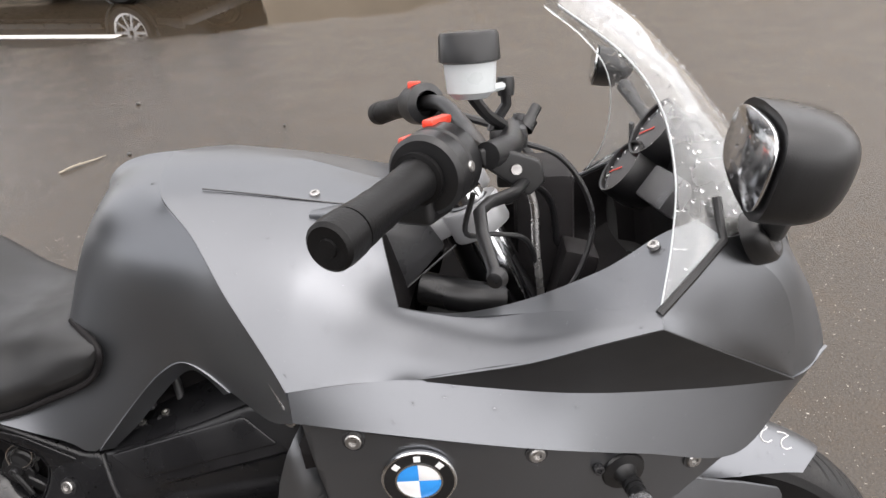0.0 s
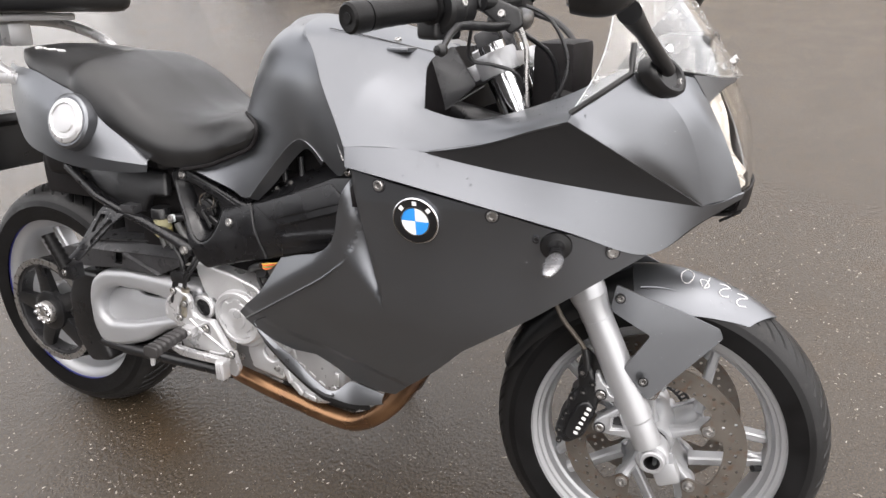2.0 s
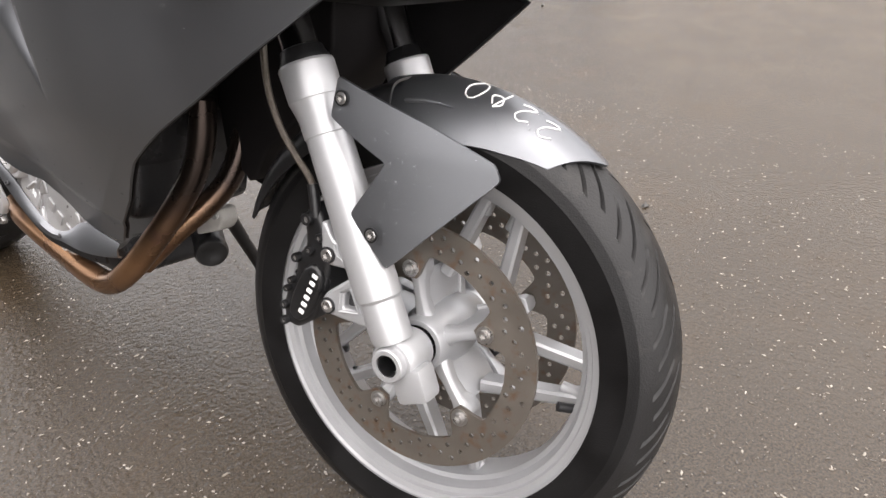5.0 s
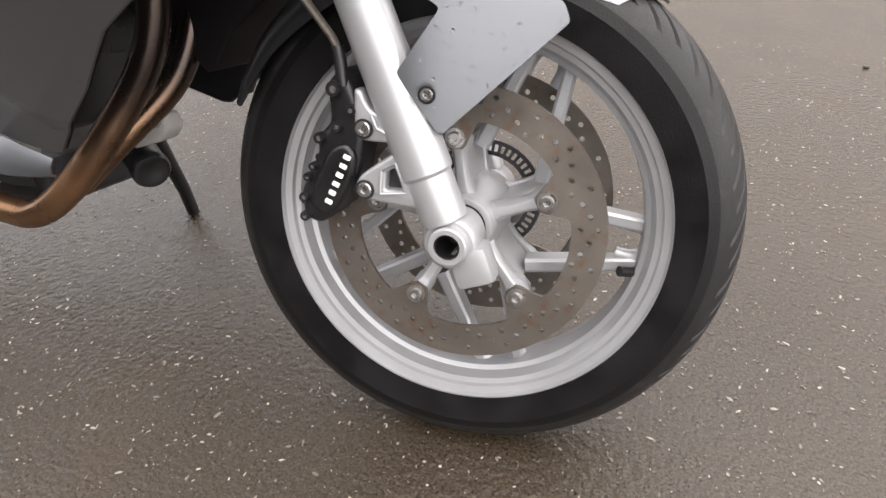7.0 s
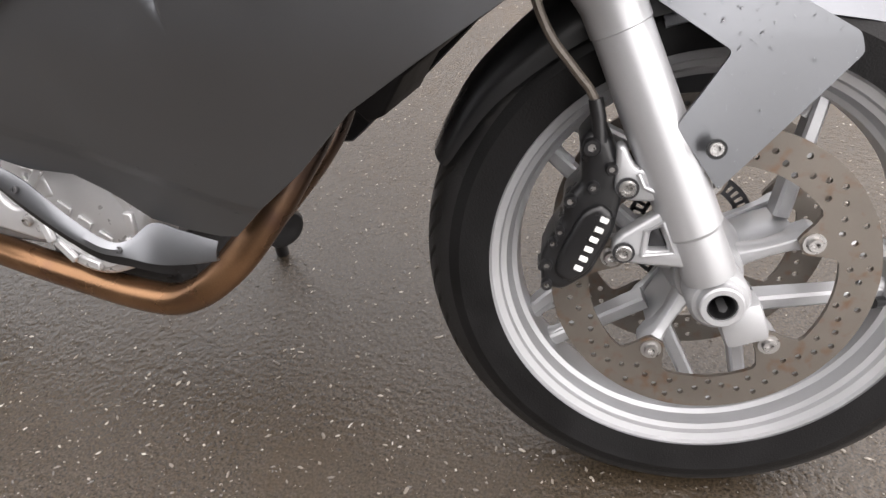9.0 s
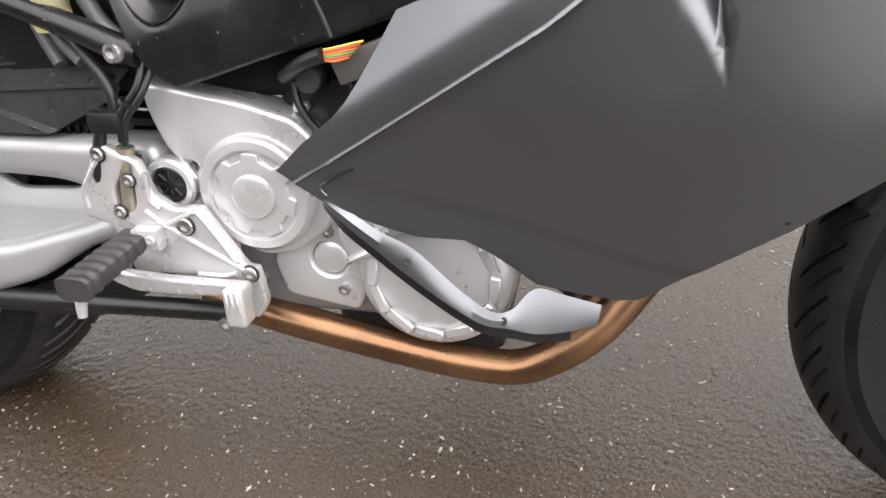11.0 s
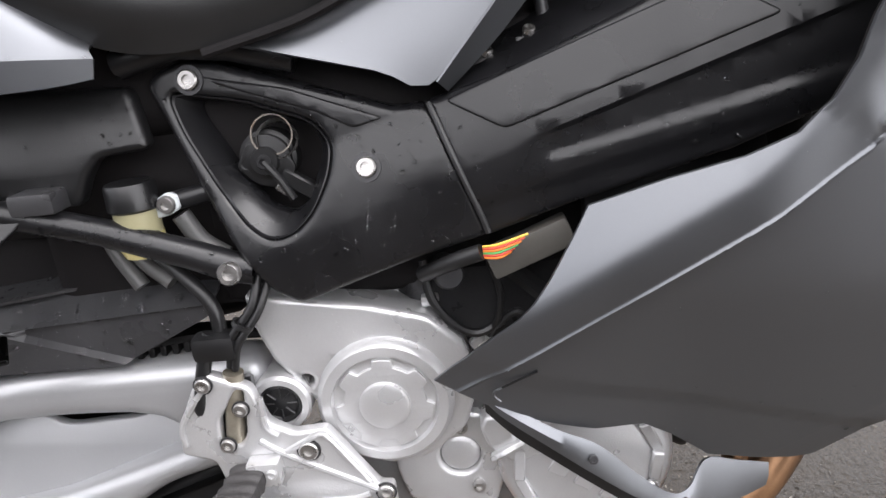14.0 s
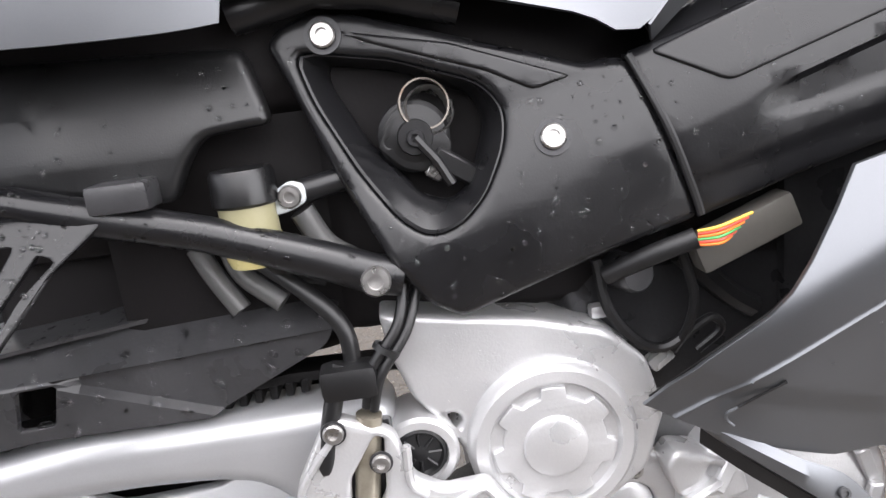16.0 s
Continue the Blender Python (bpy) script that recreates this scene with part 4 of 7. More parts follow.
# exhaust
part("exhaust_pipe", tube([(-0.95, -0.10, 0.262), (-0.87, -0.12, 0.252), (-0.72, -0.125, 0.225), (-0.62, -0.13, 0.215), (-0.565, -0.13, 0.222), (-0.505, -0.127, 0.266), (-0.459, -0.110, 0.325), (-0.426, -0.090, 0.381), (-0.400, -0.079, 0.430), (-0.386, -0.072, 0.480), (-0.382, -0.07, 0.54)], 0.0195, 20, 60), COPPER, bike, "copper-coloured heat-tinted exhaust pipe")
# ---- front: mudguard, fork plates, caliper
def on_front_guard(u, v, out=0.0):
    """A place on the mudguard's blade: u degrees round the axle, v from its ridge (0) to its edges (-1, 1)."""
    crown = float(np.interp(u, (54, 63, 72, 80, 95, 108), (0.3035, 0.3055, 0.308, 0.311, 0.318, 0.321)))
    edge = float(np.interp(u, (54, 61.7, 71.5, 82, 108), (0.283, 0.273, 0.2625, 0.2545, 0.250)))
    half = float(np.interp(u, (54, 61.7, 71.5, 82, 108), (0.048, 0.052, 0.060, 0.066, 0.070)))
    w = abs(v)
    r = crown - (crown - edge) * (0.16 * w + 0.84 * w ** 2.3) + out
    return AXLE + Vector((math.cos(radians(u)) * r, half * math.copysign(w ** 0.86, v), math.sin(radians(u)) * r))


def front_blade():
    """The forward half of the mudguard, drawn out to a point over the tyre's crown."""
    bm = bmesh.new()
    grid = []
    for i in range(33):
        v = i / 16 - 1
        front = 54.2 + 7.5 * abs(v) ** 1.15
        grid.append([bm.verts.new(on_front_guard(front + (107 - front) * k / 30, v)) for k in range(31)])
    for a, b in zip(grid, grid[1:]):
        for k in range(30):
            bm.faces.new((a[k], a[k + 1], b[k + 1], b[k]))
    bmesh.ops.recalc_face_normals(bm, faces=bm.faces)
    bmesh.ops.solidify(bm, geom=bm.faces[:], thickness=0.003)
    return bm


mudguard = part("front_mudguard", front_blade(), PAINT, bike, "satin grey front mudguard with white handwritten marks", STEER)


def guard_section(a, half, r, drop):
    """Half a section of the rear guard at the angle a round the axle, from its right edge to its crown."""
    out = []
    for y, dr in ((-half, -drop), (-half * 0.985, -drop * 0.45), (-half * 0.78, 0.004), (-half * 0.35, 0.011), (0, 0.013)):
        out.append(AXLE + Vector((math.cos(radians(a)) * (r + dr), y, math.sin(radians(a)) * (r + dr))))
    return out


rear_guard = [guard_section(102, 0.069, 0.306, 0.045), guard_section(120, 0.070, 0.302, 0.035), guard_section(140, 0.069, 0.298, 0.024), guard_section(152, 0.066, 0.296, 0.016), guard_section(158, 0.062, 0.295, 0.011), guard_section(159.6, 0.060, 0.295, 0.008)]
part("rear_section", loft(rear_guard, 18, 24, 0.003, True), BLACK, mudguard, "black plastic rear half of the mudguard", STEER)
# a raised lip where the blade meets the fork bridge
lip_row = [STEER @ on_front_guard(u, v, 0.0010) for u, v in ((100, -0.66), (95, -0.66), (91, -0.67), (88, -0.69))]
part("guard_lip", tube(lip_row, [0.0035, 0.0030, 0.0020, 0.0004], 8), PAINT, mudguard)


def mark(strokes, u0, v0, su, sv):
    for line in strokes:
        pts = curve_points([(a, b, 0) for a, b in line], 14)
        part("mark", tube([STEER @ on_front_guard(u0 + p.x * su, v0 + p.y * sv, 0.0004) for p in pts], 0.0009, 6), CHALK, mudguard)


NOUGHT = [[(0, 0), (0.5, 0.35), (1, 0.3), (1.1, -0.1), (0.6, -0.4), (0.1, -0.3), (0, 0)]]
NINE = [[(0.9, 0.2), (0.5, 0.4), (0.4, 0), (0.8, -0.2), (1.0, 0.1)], [(1.0, 0.1), (0.5, -0.1), (0, -0.2)]]
TWO = [[(0.85, -0.35), (1.0, 0.0), (0.85, 0.3), (0.5, 0.15), (0.1, -0.35), (0.0, -0.1), (0.1, 0.35)]]
for k, shape in enumerate((NOUGHT, NINE, TWO, TWO)):
    flipped = [[(q, -p) for p, q in line] for line in shape]
    mark(flipped, (85.5, 79.5, 73.5, 67.5)[k], (-0.02, -0.08, -0.13, -0.20)[k], 5.0, 0.42)

PLATE = fillet([(-0.0873, 0.606), (-0.056, 0.594), (0.020, 0.564), (0.082, 0.534), (0.0895, 0.517), (-0.0185, 0.403), (-0.0635, 0.460), (-0.0262, 0.5215), (-0.0935, 0.562)], 0.005, 3)


def fork_plate_depth(x, z):
    return -0.1395 + 0.195 * (math.hypot(x + 0.05, 0.04) + x + 0.05) + 0.10 * max(0.0, z - 0.53) ** 1.3


plate_r = part("fork_plate", panel(PLATE, fork_plate_depth, 0.005, 0.015), PAINT, bike, "satin grey fork guard plate held by two bolts", STEER)
shade_as(plate_r, fork_plate_depth, STEER)
for p in ((-0.0795, -0.1335, 0.5835), (-0.0295, -0.138, 0.4445)):
    part("bolt", bolt(p, (0, -1, 0.05), 0.0066, 0.004), STEEL, plate_r, "", STEER)
    part("grommet", washer((p[0], p[1] - 0.0005, p[2]), (0, -1, 0), 0.0066, 0.0086, 0.0025), BLACK, plate_r, "", STEER)
part("fork_plate", panel(PLATE, fork_plate_depth, 0.005, 0.03), PAINT, bike, "", STEER @ Matrix.Translation((0, -0.012, 0)) @ FLIP)


def at_y(y0):
    return lambda x, z: y0


CALIPER = fillet([(-0.141, 0.440), (-0.127, 0.458), (-0.114, 0.446), (-0.101, 0.418), (-0.098, 0.390), (-0.103, 0.354), (-0.120, 0.309), (-0.146, 0.290), (-0.166, 0.294), (-0.169, 0.323), (-0.162, 0.344), (-0.150, 0.365), (-0.150, 0.386), (-0.136, 0.402), (-0.138, 0.425)], 0.006, 3)
caliper = part("brake_caliper", bend(plate(CALIPER, [], 0.062, 0.009, 3), at_y(-0.121)), BLACK, bike, "black four-piston brake caliper with a pale maker's mark", STEER)
FACE = fillet([(-0.155, 0.312), (-0.140, 0.302), (-0.122, 0.316), (-0.106, 0.354), (-0.1045, 0.376), (-0.117, 0.386), (-0.132, 0.378), (-0.151, 0.336)], 0.010, 4)
part("caliper_body", bend(plate(FACE, [], 0.02, 0.006, 3), at_y(-0.1275)), BLACK, caliper, "", STEER)
for x, z, r in ((-0.162, 0.320, 0.0055), (-0.161, 0.299, 0.0055), (-0.158, 0.343, 0.0045), (-0.152, 0.355, 0.0045), (-0.145, 0.386, 0.0060), (-0.1255, 0.400, 0.0058), (-0.130, 0.437, 0.0080), (-0.111, 0.418, 0.0055)):
    head = part("caliper_bolt", bolt((x, -0.122, z), (0, -1, 0), r, 0.006), BLACK, caliper, "", STEER)
    part("bolt_socket", lathe([(r * 0.48, 0.0), (r * 0.48, 0.001), (0, 0.001)], (x, -0.1255, z), (0, -1, 0), 6), STEEL, head, "", STEER)
for k in range(5):
    s = k / 4
    part("caliper_rib", tube([(-0.167 + 0.017 * s, -0.088, 0.312 + 0.050 * s), (-0.166 + 0.017 * s, -0.116, 0.313 + 0.050 * s)], 0.0045, 8), BLACK, caliper, "", STEER)
for k in range(6):
    s = k / 5
    bar = box(-0.0040, 0.0040, -0.0006, 0.0006, -0.0026, 0.0026, 0.0012, 2)
    part("maker_mark", bar, CHALK, caliper, "", STEER @ Matrix.Translation((-0.1325 + 0.0195 * s, -0.1279, 0.3205 + 0.050 * s)) @ Matrix.Rotation(radians(21), 4, "Y"))
UP_LUG = [(-0.1085, 0.440), (-0.101, 0.440), (-0.094, 0.426), (-0.086, 0.418), (-0.050, 0.445), (-0.030, 0.430), (-0.035, 0.392), (-0.068, 0.390), (-0.096, 0.389), (-0.1065, 0.396)]
LOW_LUG = [(-0.1035, 0.335), (-0.103, 0.347), (-0.096, 0.356), (-0.064, 0.381), (-0.046, 0.397), (-0.020, 0.390), (-0.012, 0.333), (-0.032, 0.326), (-0.066, 0.3265), (-0.098, 0.328)]
LOW_WIN = [(-0.0715, 0.342), (-0.0705, 0.361), (-0.0620, 0.3655), (-0.0530, 0.343)]
for (x, z), outline, windows in (((-0.096, 0.402), UP_LUG, []), ((-0.0928, 0.3393), LOW_LUG, [fillet(LOW_WIN, 0.0025, 3)])):
    lug = plate(fillet(outline, 0.005, 3), windows, 0.020, 0.004, 2)
    lug_part = part("caliper_lug", bend(lug, at_y(-0.1265)), SILVER, caliper, "silver mounting lug", STEER)
    for line in ([(-0.088, 0.416), (-0.082, 0.404), (-0.070, 0.399), (-0.050, 0.397)],) if not windows else ([(-0.076, 0.337), (-0.0755, 0.362), (-0.061, 0.3715), (-0.048, 0.342), (-0.076, 0.337)],):
        part("lug_rib", tube([(a, -0.1270, b) for a, b in line], 0.0024, 8), SILVER, lug_part, "", STEER)
    part("caliper_bolt", bolt((x, -0.1275, z), (0, -1, 0), 0.0078, 0.004), STEEL, caliper, "", STEER)
    part("caliper_washer", washer((x, -0.1268, z), (0, -1, 0), 0.0078, 0.0102, 0.002), DARKSTEEL, caliper, "", STEER)
part("window_back", bend(plate(fillet([(-0.075, 0.339), (-0.074, 0.365), (-0.061, 0.369), (-0.049, 0.340)], 0.002, 2), [], 0.003, 0.0005, 1), at_y(-0.115)), DARKSTEEL, caliper, "", STEER)
part("brake_hose", tube([STEER @ Vector(p) for p in ((-0.127, -0.116, 0.462), (-0.133, -0.116, 0.482), (-0.150, -0.118, 0.503), (-0.175, -0.120, 0.535), (-0.192, -0.124, 0.580), (-0.198, -0.126, 0.640), (-0.195, -0.12, 0.70))], 0.0042, 8, 30), surface("braided_hose", (0.10, 0.085, 0.07), 0.4, 0.3, var=0.3, scale=200, bump=0.3, fine=900), bike, "braided grey brake hose")
part("hose_sleeve", tube([STEER @ Vector(p) for p in ((-0.123, -0.117, 0.440), (-0.126, -0.117, 0.462), (-0.130, -0.116, 0.478))], 0.0066, 10), BLACK, bike)
# ---- screen, nose and lamp
WS = [[(-0.126, -0.280, 0.908), (-0.061, -0.234, 0.956), (0.0, -0.188, 0.958), (0.045, -0.11, 0.945), (0.068, 0, 0.939)],
      [(-0.108, -0.235, 0.955), (-0.06, -0.208, 0.985), (-0.01, -0.15, 0.99), (0.020, -0.08, 0.99), (0.028, 0, 0.988)],
      [(-0.100, -0.205, 1.01), (-0.07, -0.18, 1.03), (-0.035, -0.125, 1.04), (-0.018, -0.07, 1.042), (-0.016, 0, 1.043)],
      [(-0.108, -0.172, 1.07), (-0.09, -0.15, 1.085), (-0.07, -0.1, 1.095), (-0.058, -0.05, 1.095), (-0.055, 0, 1.095)],
      [(-0.140, -0.145, 1.12), (-0.13, -0.12, 1.13), (-0.12, -0.08, 1.14), (-0.108, -0.04, 1.148), (-0.104, 0, 1.15)],
      [(-0.200, -0.110, 1.170), (-0.19, -0.08, 1.185), (-0.18, -0.05, 1.192), (-0.170, -0.02, 1.197), (-0.165, 0, 1.2)]]
screen = part("windscreen", loft(WS, 26, 36, 0.003, True), SCREEN, bike, "clear plastic windscreen beaded with rain")
for s in (-1, 1):
    edge = [(x, y * -s, z) for x, y, z in [w[0] for w in WS]]
    part("screen_edge", tube(edge, 0.0008, 8, 30), MILK, screen, "pale polished edge")
    part("screen_trim", tube([(-0.128, s * 0.284, 0.905), (-0.095, s * 0.262, 0.930), (-0.062, s * 0.237, 0.955), (-0.0635, s * 0.226, 0.972), (-0.065, s * 0.218, 0.992)], 0.0042, 8), BLACK, screen, "black rubber edge trim")
    part("screen_screw", bolt((0.052, s * 0.055, 0.962), (0.8, 0, 0.6), 0.0055, 0.004), STEEL, screen)
both("brow", lambda: loft([[(0.011, -0.181, 0.952), (0.038, -0.11, 0.945), (0.060, 0, 0.941)], [(0.033, -0.154, 0.913), (0.046, -0.09, 0.926), (0.058, 0, 0.929)]], 16, 4, 0.003), PAINT, upper)
LAMP = [[(0.031, -0.152, 0.916), (0.046, -0.09, 0.928), (0.058, 0, 0.931)], [(0.059, -0.147, 0.864), (0.081, -0.08, 0.865), (0.089, 0, 0.866)], [(0.090, -0.122, 0.787), (0.099, -0.07, 0.785), (0.102, 0, 0.783)]]
screen.visible_shadow = False
lamp = part("headlight", loft(LAMP, 20, 18, 0.0025, True), LENS, bike, "large clear headlight with a pale reflector")
lamp.visible_shadow = False
WARM = surface("lamp_reflector", (0.60, 0.57, 0.53), 0.22, 0.5, var=0.06)
bowl = []
for j, line in enumerate(zip(*[curve_points(c, 7) for c in zip(*[curve_points(row, 9) for row in LAMP])])):
    v = j / 3 - 1
    bowl.append([(p.x - 0.006 - 0.052 * (1 - (p.y / 0.153) ** 2) * (1 - v ** 4) - 0.012 * ease(-0.10, 0.05, p.y), p.y * 0.97, p.z) for p in line])
part("reflector", loft(bowl, 24, 24, 0.002, True), WARM, lamp, "pale bowl reflector")
chin_rows = [[(0.090, -0.121, 0.785), (0.099, -0.07, 0.782), (0.103, 0, 0.780)], [(0.086, -0.118, 0.764), (0.098, -0.06, 0.760), (0.102, 0, 0.758)], [(0.074, -0.112, 0.750), (0.088, -0.06, 0.746), (0.092, 0, 0.744)], [(-0.01, -0.11, 0.728), (-0.01, -0.06, 0.724), (-0.01, 0, 0.722)]]
part("chin", loft(chin_rows, 14, 14, 0.003, True), LINING, bike, "black plastic chin below the headlight")
under = [[(-0.242, -0.262, 0.756), (-0.13, -0.231, 0.726), (-0.024, -0.193, 0.697), (0.040, -0.160, 0.742), (0.088, -0.122, 0.776)], [(-0.24, -0.15, 0.70), (-0.13, -0.13, 0.69), (-0.03, -0.11, 0.70), (0.03, -0.09, 0.72), (0.07, -0.07, 0.745)], [(-0.24, 0, 0.69), (-0.13, 0, 0.68), (-0.03, 0, 0.695), (0.03, 0, 0.71), (0.07, 0, 0.735)]]
flap_rows = [[(0.040, -0.128, 0.748), (0.052, -0.080, 0.742), (0.060, -0.02, 0.738)], [(0.086, -0.085, 0.742), (0.094, -0.050, 0.738), (0.096, -0.02, 0.736)], [(0.066, -0.084, 0.726), (0.080, -0.050, 0.726), (0.086, -0.02, 0.726)]]
part("chin_flap", loft(flap_rows, 14, 14, 0.004), LINING, bike, "black flap under the chin")
part("nose_lining", loft(under, 20, 16, 0.002, True), LINING, bike)
shroud = plate([(-0.20, 0.62), (-0.276, 0.512), (-0.333, 0.463), (-0.352, 0.430), (-0.360, 0.416), (-0.378, 0.408), (-0.43, 0.45), (-0.46, 0.60), (-0.45, 0.72), (-0.20, 0.72)], [], 0.15, 0.006, 2)
part("radiator_shroud", bend(shroud, lambda x, z: 0.0), LINING, bike, "black shroud behind the front wheel")
# the lamp is not symmetrical: the left cheek reaches further in
for ob in bike.children_recursive:
    if ob.name.split(".")[0] in ("windscreen", "screen_edge", "screen_screw", "brow", "headlight", "reflector", "chin", "nose_lining", "cheek", "cheek_front", "fairing_band", "recess"):
        for v in ob.data.vertices:
            if v.co.y > 0:
                v.co.y *= 1 - 0.5 * ease(-0.02, 0.05, v.co.x) * (1 - ease(0.98, 1.12, v.co.z))
# mirrors
for s in (-1, 1):
    shell = bmesh.new()
    bmesh.ops.create_uvsphere(shell, u_segments=32, v_segments=20, radius=1)
    for v in shell.verts:
        x, y, z = v.co
        k = 1 / max(1e-6, (abs(y) ** 3 + abs(z) ** 3 + abs(x) ** 3) ** (1 / 3))
        x, y, z = x * k, y * k, z * k
        v.co = (max(-0.012, x * 0.062 * (0.9 + 0.15 * y)), y * 0.064, z * 0.046 * (1 - 0.16 * y))
    place = Matrix.Translation((-0.086, s * 0.392, 1.068)) @ Matrix.Rotation(radians(s * -2), 4, "Z") @ Matrix.Rotation(radians(9), 4, "Y") @ Matrix.Rotation(radians(s * -16), 4, "X") @ Matrix.Diagonal((0.92, -s * 0.72, 0.74, 1))
    mirror = part("mirror", shell, BLACK, bike, "black rear-view mirror with a rain-spotted glass", place)
    glass = plate([(math.cos(a) * 0.056 * (abs(math.cos(a)) ** 4 + abs(math.sin(a)) ** 4) ** -0.2, math.sin(a) * 0.038 * (1 - 0.16 * math.cos(a)) * (abs(math.cos(a)) ** 4 + abs(math.sin(a)) ** 4) ** -0.2) for a in (math.tau * k / 40 for k in range(40))], [], 0.003, 0.0006, 1)
    glass.transform(place @ Matrix.Translation((-0.0145, 0, 0)) @ Matrix.Rotation(radians(90), 4, "Z"))
    part("mirror_glass", glass, CHROME, mirror, "mirror glass")
    part("mirror_stalk", tube([(-0.052, s * 0.350, 1.032), (-0.040, s * 0.308, 1.008), (-0.018, s * 0.232, 0.962)], [0.014, 0.0095, 0.0095], 14, 0, 1.3), BLACK, mirror)
    foot = lathe([(0.0, 0.004), (0.015, 0.004), (0.018, 0.009), (0.022, 0.009), (0.026, 0.005), (0.0275, -0.002), (0.0275, -0.012)], (0, 0, 0), (0, 0, 1), 32)
    high, low = Vector((-0.033, s * 0.243, 0.964)), Vector((-0.0055, s * 0.203, 0.943))
    along_foot = (low - high).normalized()
    out = Vector((0.35, s * 0.85, 0.55))
    out = (out - along_foot * out.dot(along_foot)).normalized()
    frame_foot = Matrix((along_foot, out.cross(along_foot), out)).transposed().to_4x4()
    part("mirror_foot", foot, BLACK, mirror, "", Matrix.Translation((high + low) / 2 - out * 0.002) @ frame_foot @ Matrix.Diagonal((1.5, 0.92, 1, 1)))
    for p in (high, low):
        part("mirror_bolt", bolt(p + out * 0.002, out, 0.0055, 0.004), STEEL, mirror)
    part("mirror_screw", lathe([(0.005, -0.012), (0.005, 0.004), (0.008, 0.004), (0.008, 0.010), (0.006, 0.012), (0, 0.012)], (-0.030, s * 0.170, 0.978), (0.35, s * 0.5, 0.8), 18), CHROME, mirror)

# ---- roundel, screws, indicator
def side_normal(x, z):
    e = 0.01
    dx = (side_depth(x + e, z) - side_depth(x - e, z)) / (2 * e)
    dz = (side_depth(x, z + e) - side_depth(x, z - e)) / (2 * e)
    return Vector((dx, -1, dz)).normalized()


def on_side(x, z, out=0.0):
    return Vector((x, side_depth(x, z), z)) + side_normal(x, z) * out


rn, rc = side_normal(-0.358, 0.727), on_side(-0.358, 0.727, 0.0005)
badge = part("roundel", lathe([(0.0385, 0.0), (0.0385, 0.003), (0.037, 0.0042), (0.0355, 0.0042), (0.0355, 0.003), (0, 0.003)], rc, rn, 60), [CHROME], bike, "round enamel maker's badge with blue and white quarters")
part("badge_ring", lathe([(0.0235, 0.0032), (0.0355, 0.0034), (0.0353, 0.004), (0.0235, 0.0042)], rc, rn, 60, True), BLACK, badge)
part("badge_rim", washer(rc + rn * 0.0036, rn, 0.0225, 0.0243, 0.0012), CHROME, badge)
turn_m = Matrix.Translation(rc + rn * 0.0036) @ rn.to_track_quat("-Y", "Z").to_matrix().to_4x4()
for q in range(4):
    a0 = q * math.pi / 2
    wedge = plate([(0, 0)] + [(math.cos(a0 + k * math.pi / 24) * 0.0226, math.sin(a0 + k * math.pi / 24) * 0.0226) for k in range(13)], [], 0.0016, 0.0001, 1)
    part("badge_quarter", wedge, BLUE if q % 2 else WHITE, badge, "", turn_m)
for a in (-48, 0, 48):
    bar = box(-0.0035, 0.0035, -0.0006, 0.0006, -0.0035, 0.0035, 0.0003, 1)
    part("badge_mark", bar, WHITE, badge, "", turn_m @ Matrix.Rotation(radians(a), 4, "Y") @ Matrix.Translation((0, -0.0005, 0.0295)))
for x, z in ((-0.419, 0.777), (-0.239, 0.746), (-0.070, 0.697)):
    part("panel_screw", bolt(on_side(x, z, 0.0015), side_normal(x, z), 0.0085, 0.0045), STEEL, fairing, "bright button-head screw")
    part("screw_collar", washer(on_side(x, z, 0.0), side_normal(x, z), 0.008, 0.0115, 0.0018), GREYPLASTIC, fairing)
part("panel_screw", bolt((-0.487, -0.262, 0.787), (-0.3, -1, 0), 0.007, 0.004), STEEL, fairing)
ind = on_side(-0.148, 0.703)
ind_n = side_normal(-0.148, 0.703)
signal = part("indicator", lathe([(0.024, 0.0005), (0.0225, 0.003), (0.013, 0.005), (0.0095, 0.010), (0.0085, 0.020), (0.0088, 0.036), (0.0105, 0.040), (0, 0.041)], ind, ind_n, 28), BLACK, bike, "clear-lensed indicator on a short black stalk")
for k in range(3):
    part("stalk_ring", washer(ind + ind_n * (0.016 + 0.006 * k), ind_n, 0.008, 0.0102, 0.003), BLACK, signal)
lens_way = Vector((0.02, -1, -0.16)).normalized()
lens_bm = lathe([(0.0, 0.0), (0.0105, 0.001), (0.0125, 0.010), (0.0120, 0.026), (0.0095, 0.042), (0.0050, 0.053), (0.0, 0.056)], (0, 0, 0), (0, 0, 1), 20)
lens_bm.transform(Matrix.Translation(ind + ind_n * 0.038) @ lens_way.to_track_quat("Z", "X").to_matrix().to_4x4() @ Matrix.Diagonal((0.8, 1.1, 1, 1)))
part("indicator_lens", lens_bm, surface("grey_faceted_lens", (0.36, 0.36, 0.37), 0.22, 0.8, var=0.25, scale=120, bump=0.5, fine=500), signal, "faceted silvery lens")
part("indicator_screw", bolt(on_side(-0.176, 0.714, 0.003), side_normal(-0.17, 0.71), 0.006, 0.004), DARKSTEEL, signal)


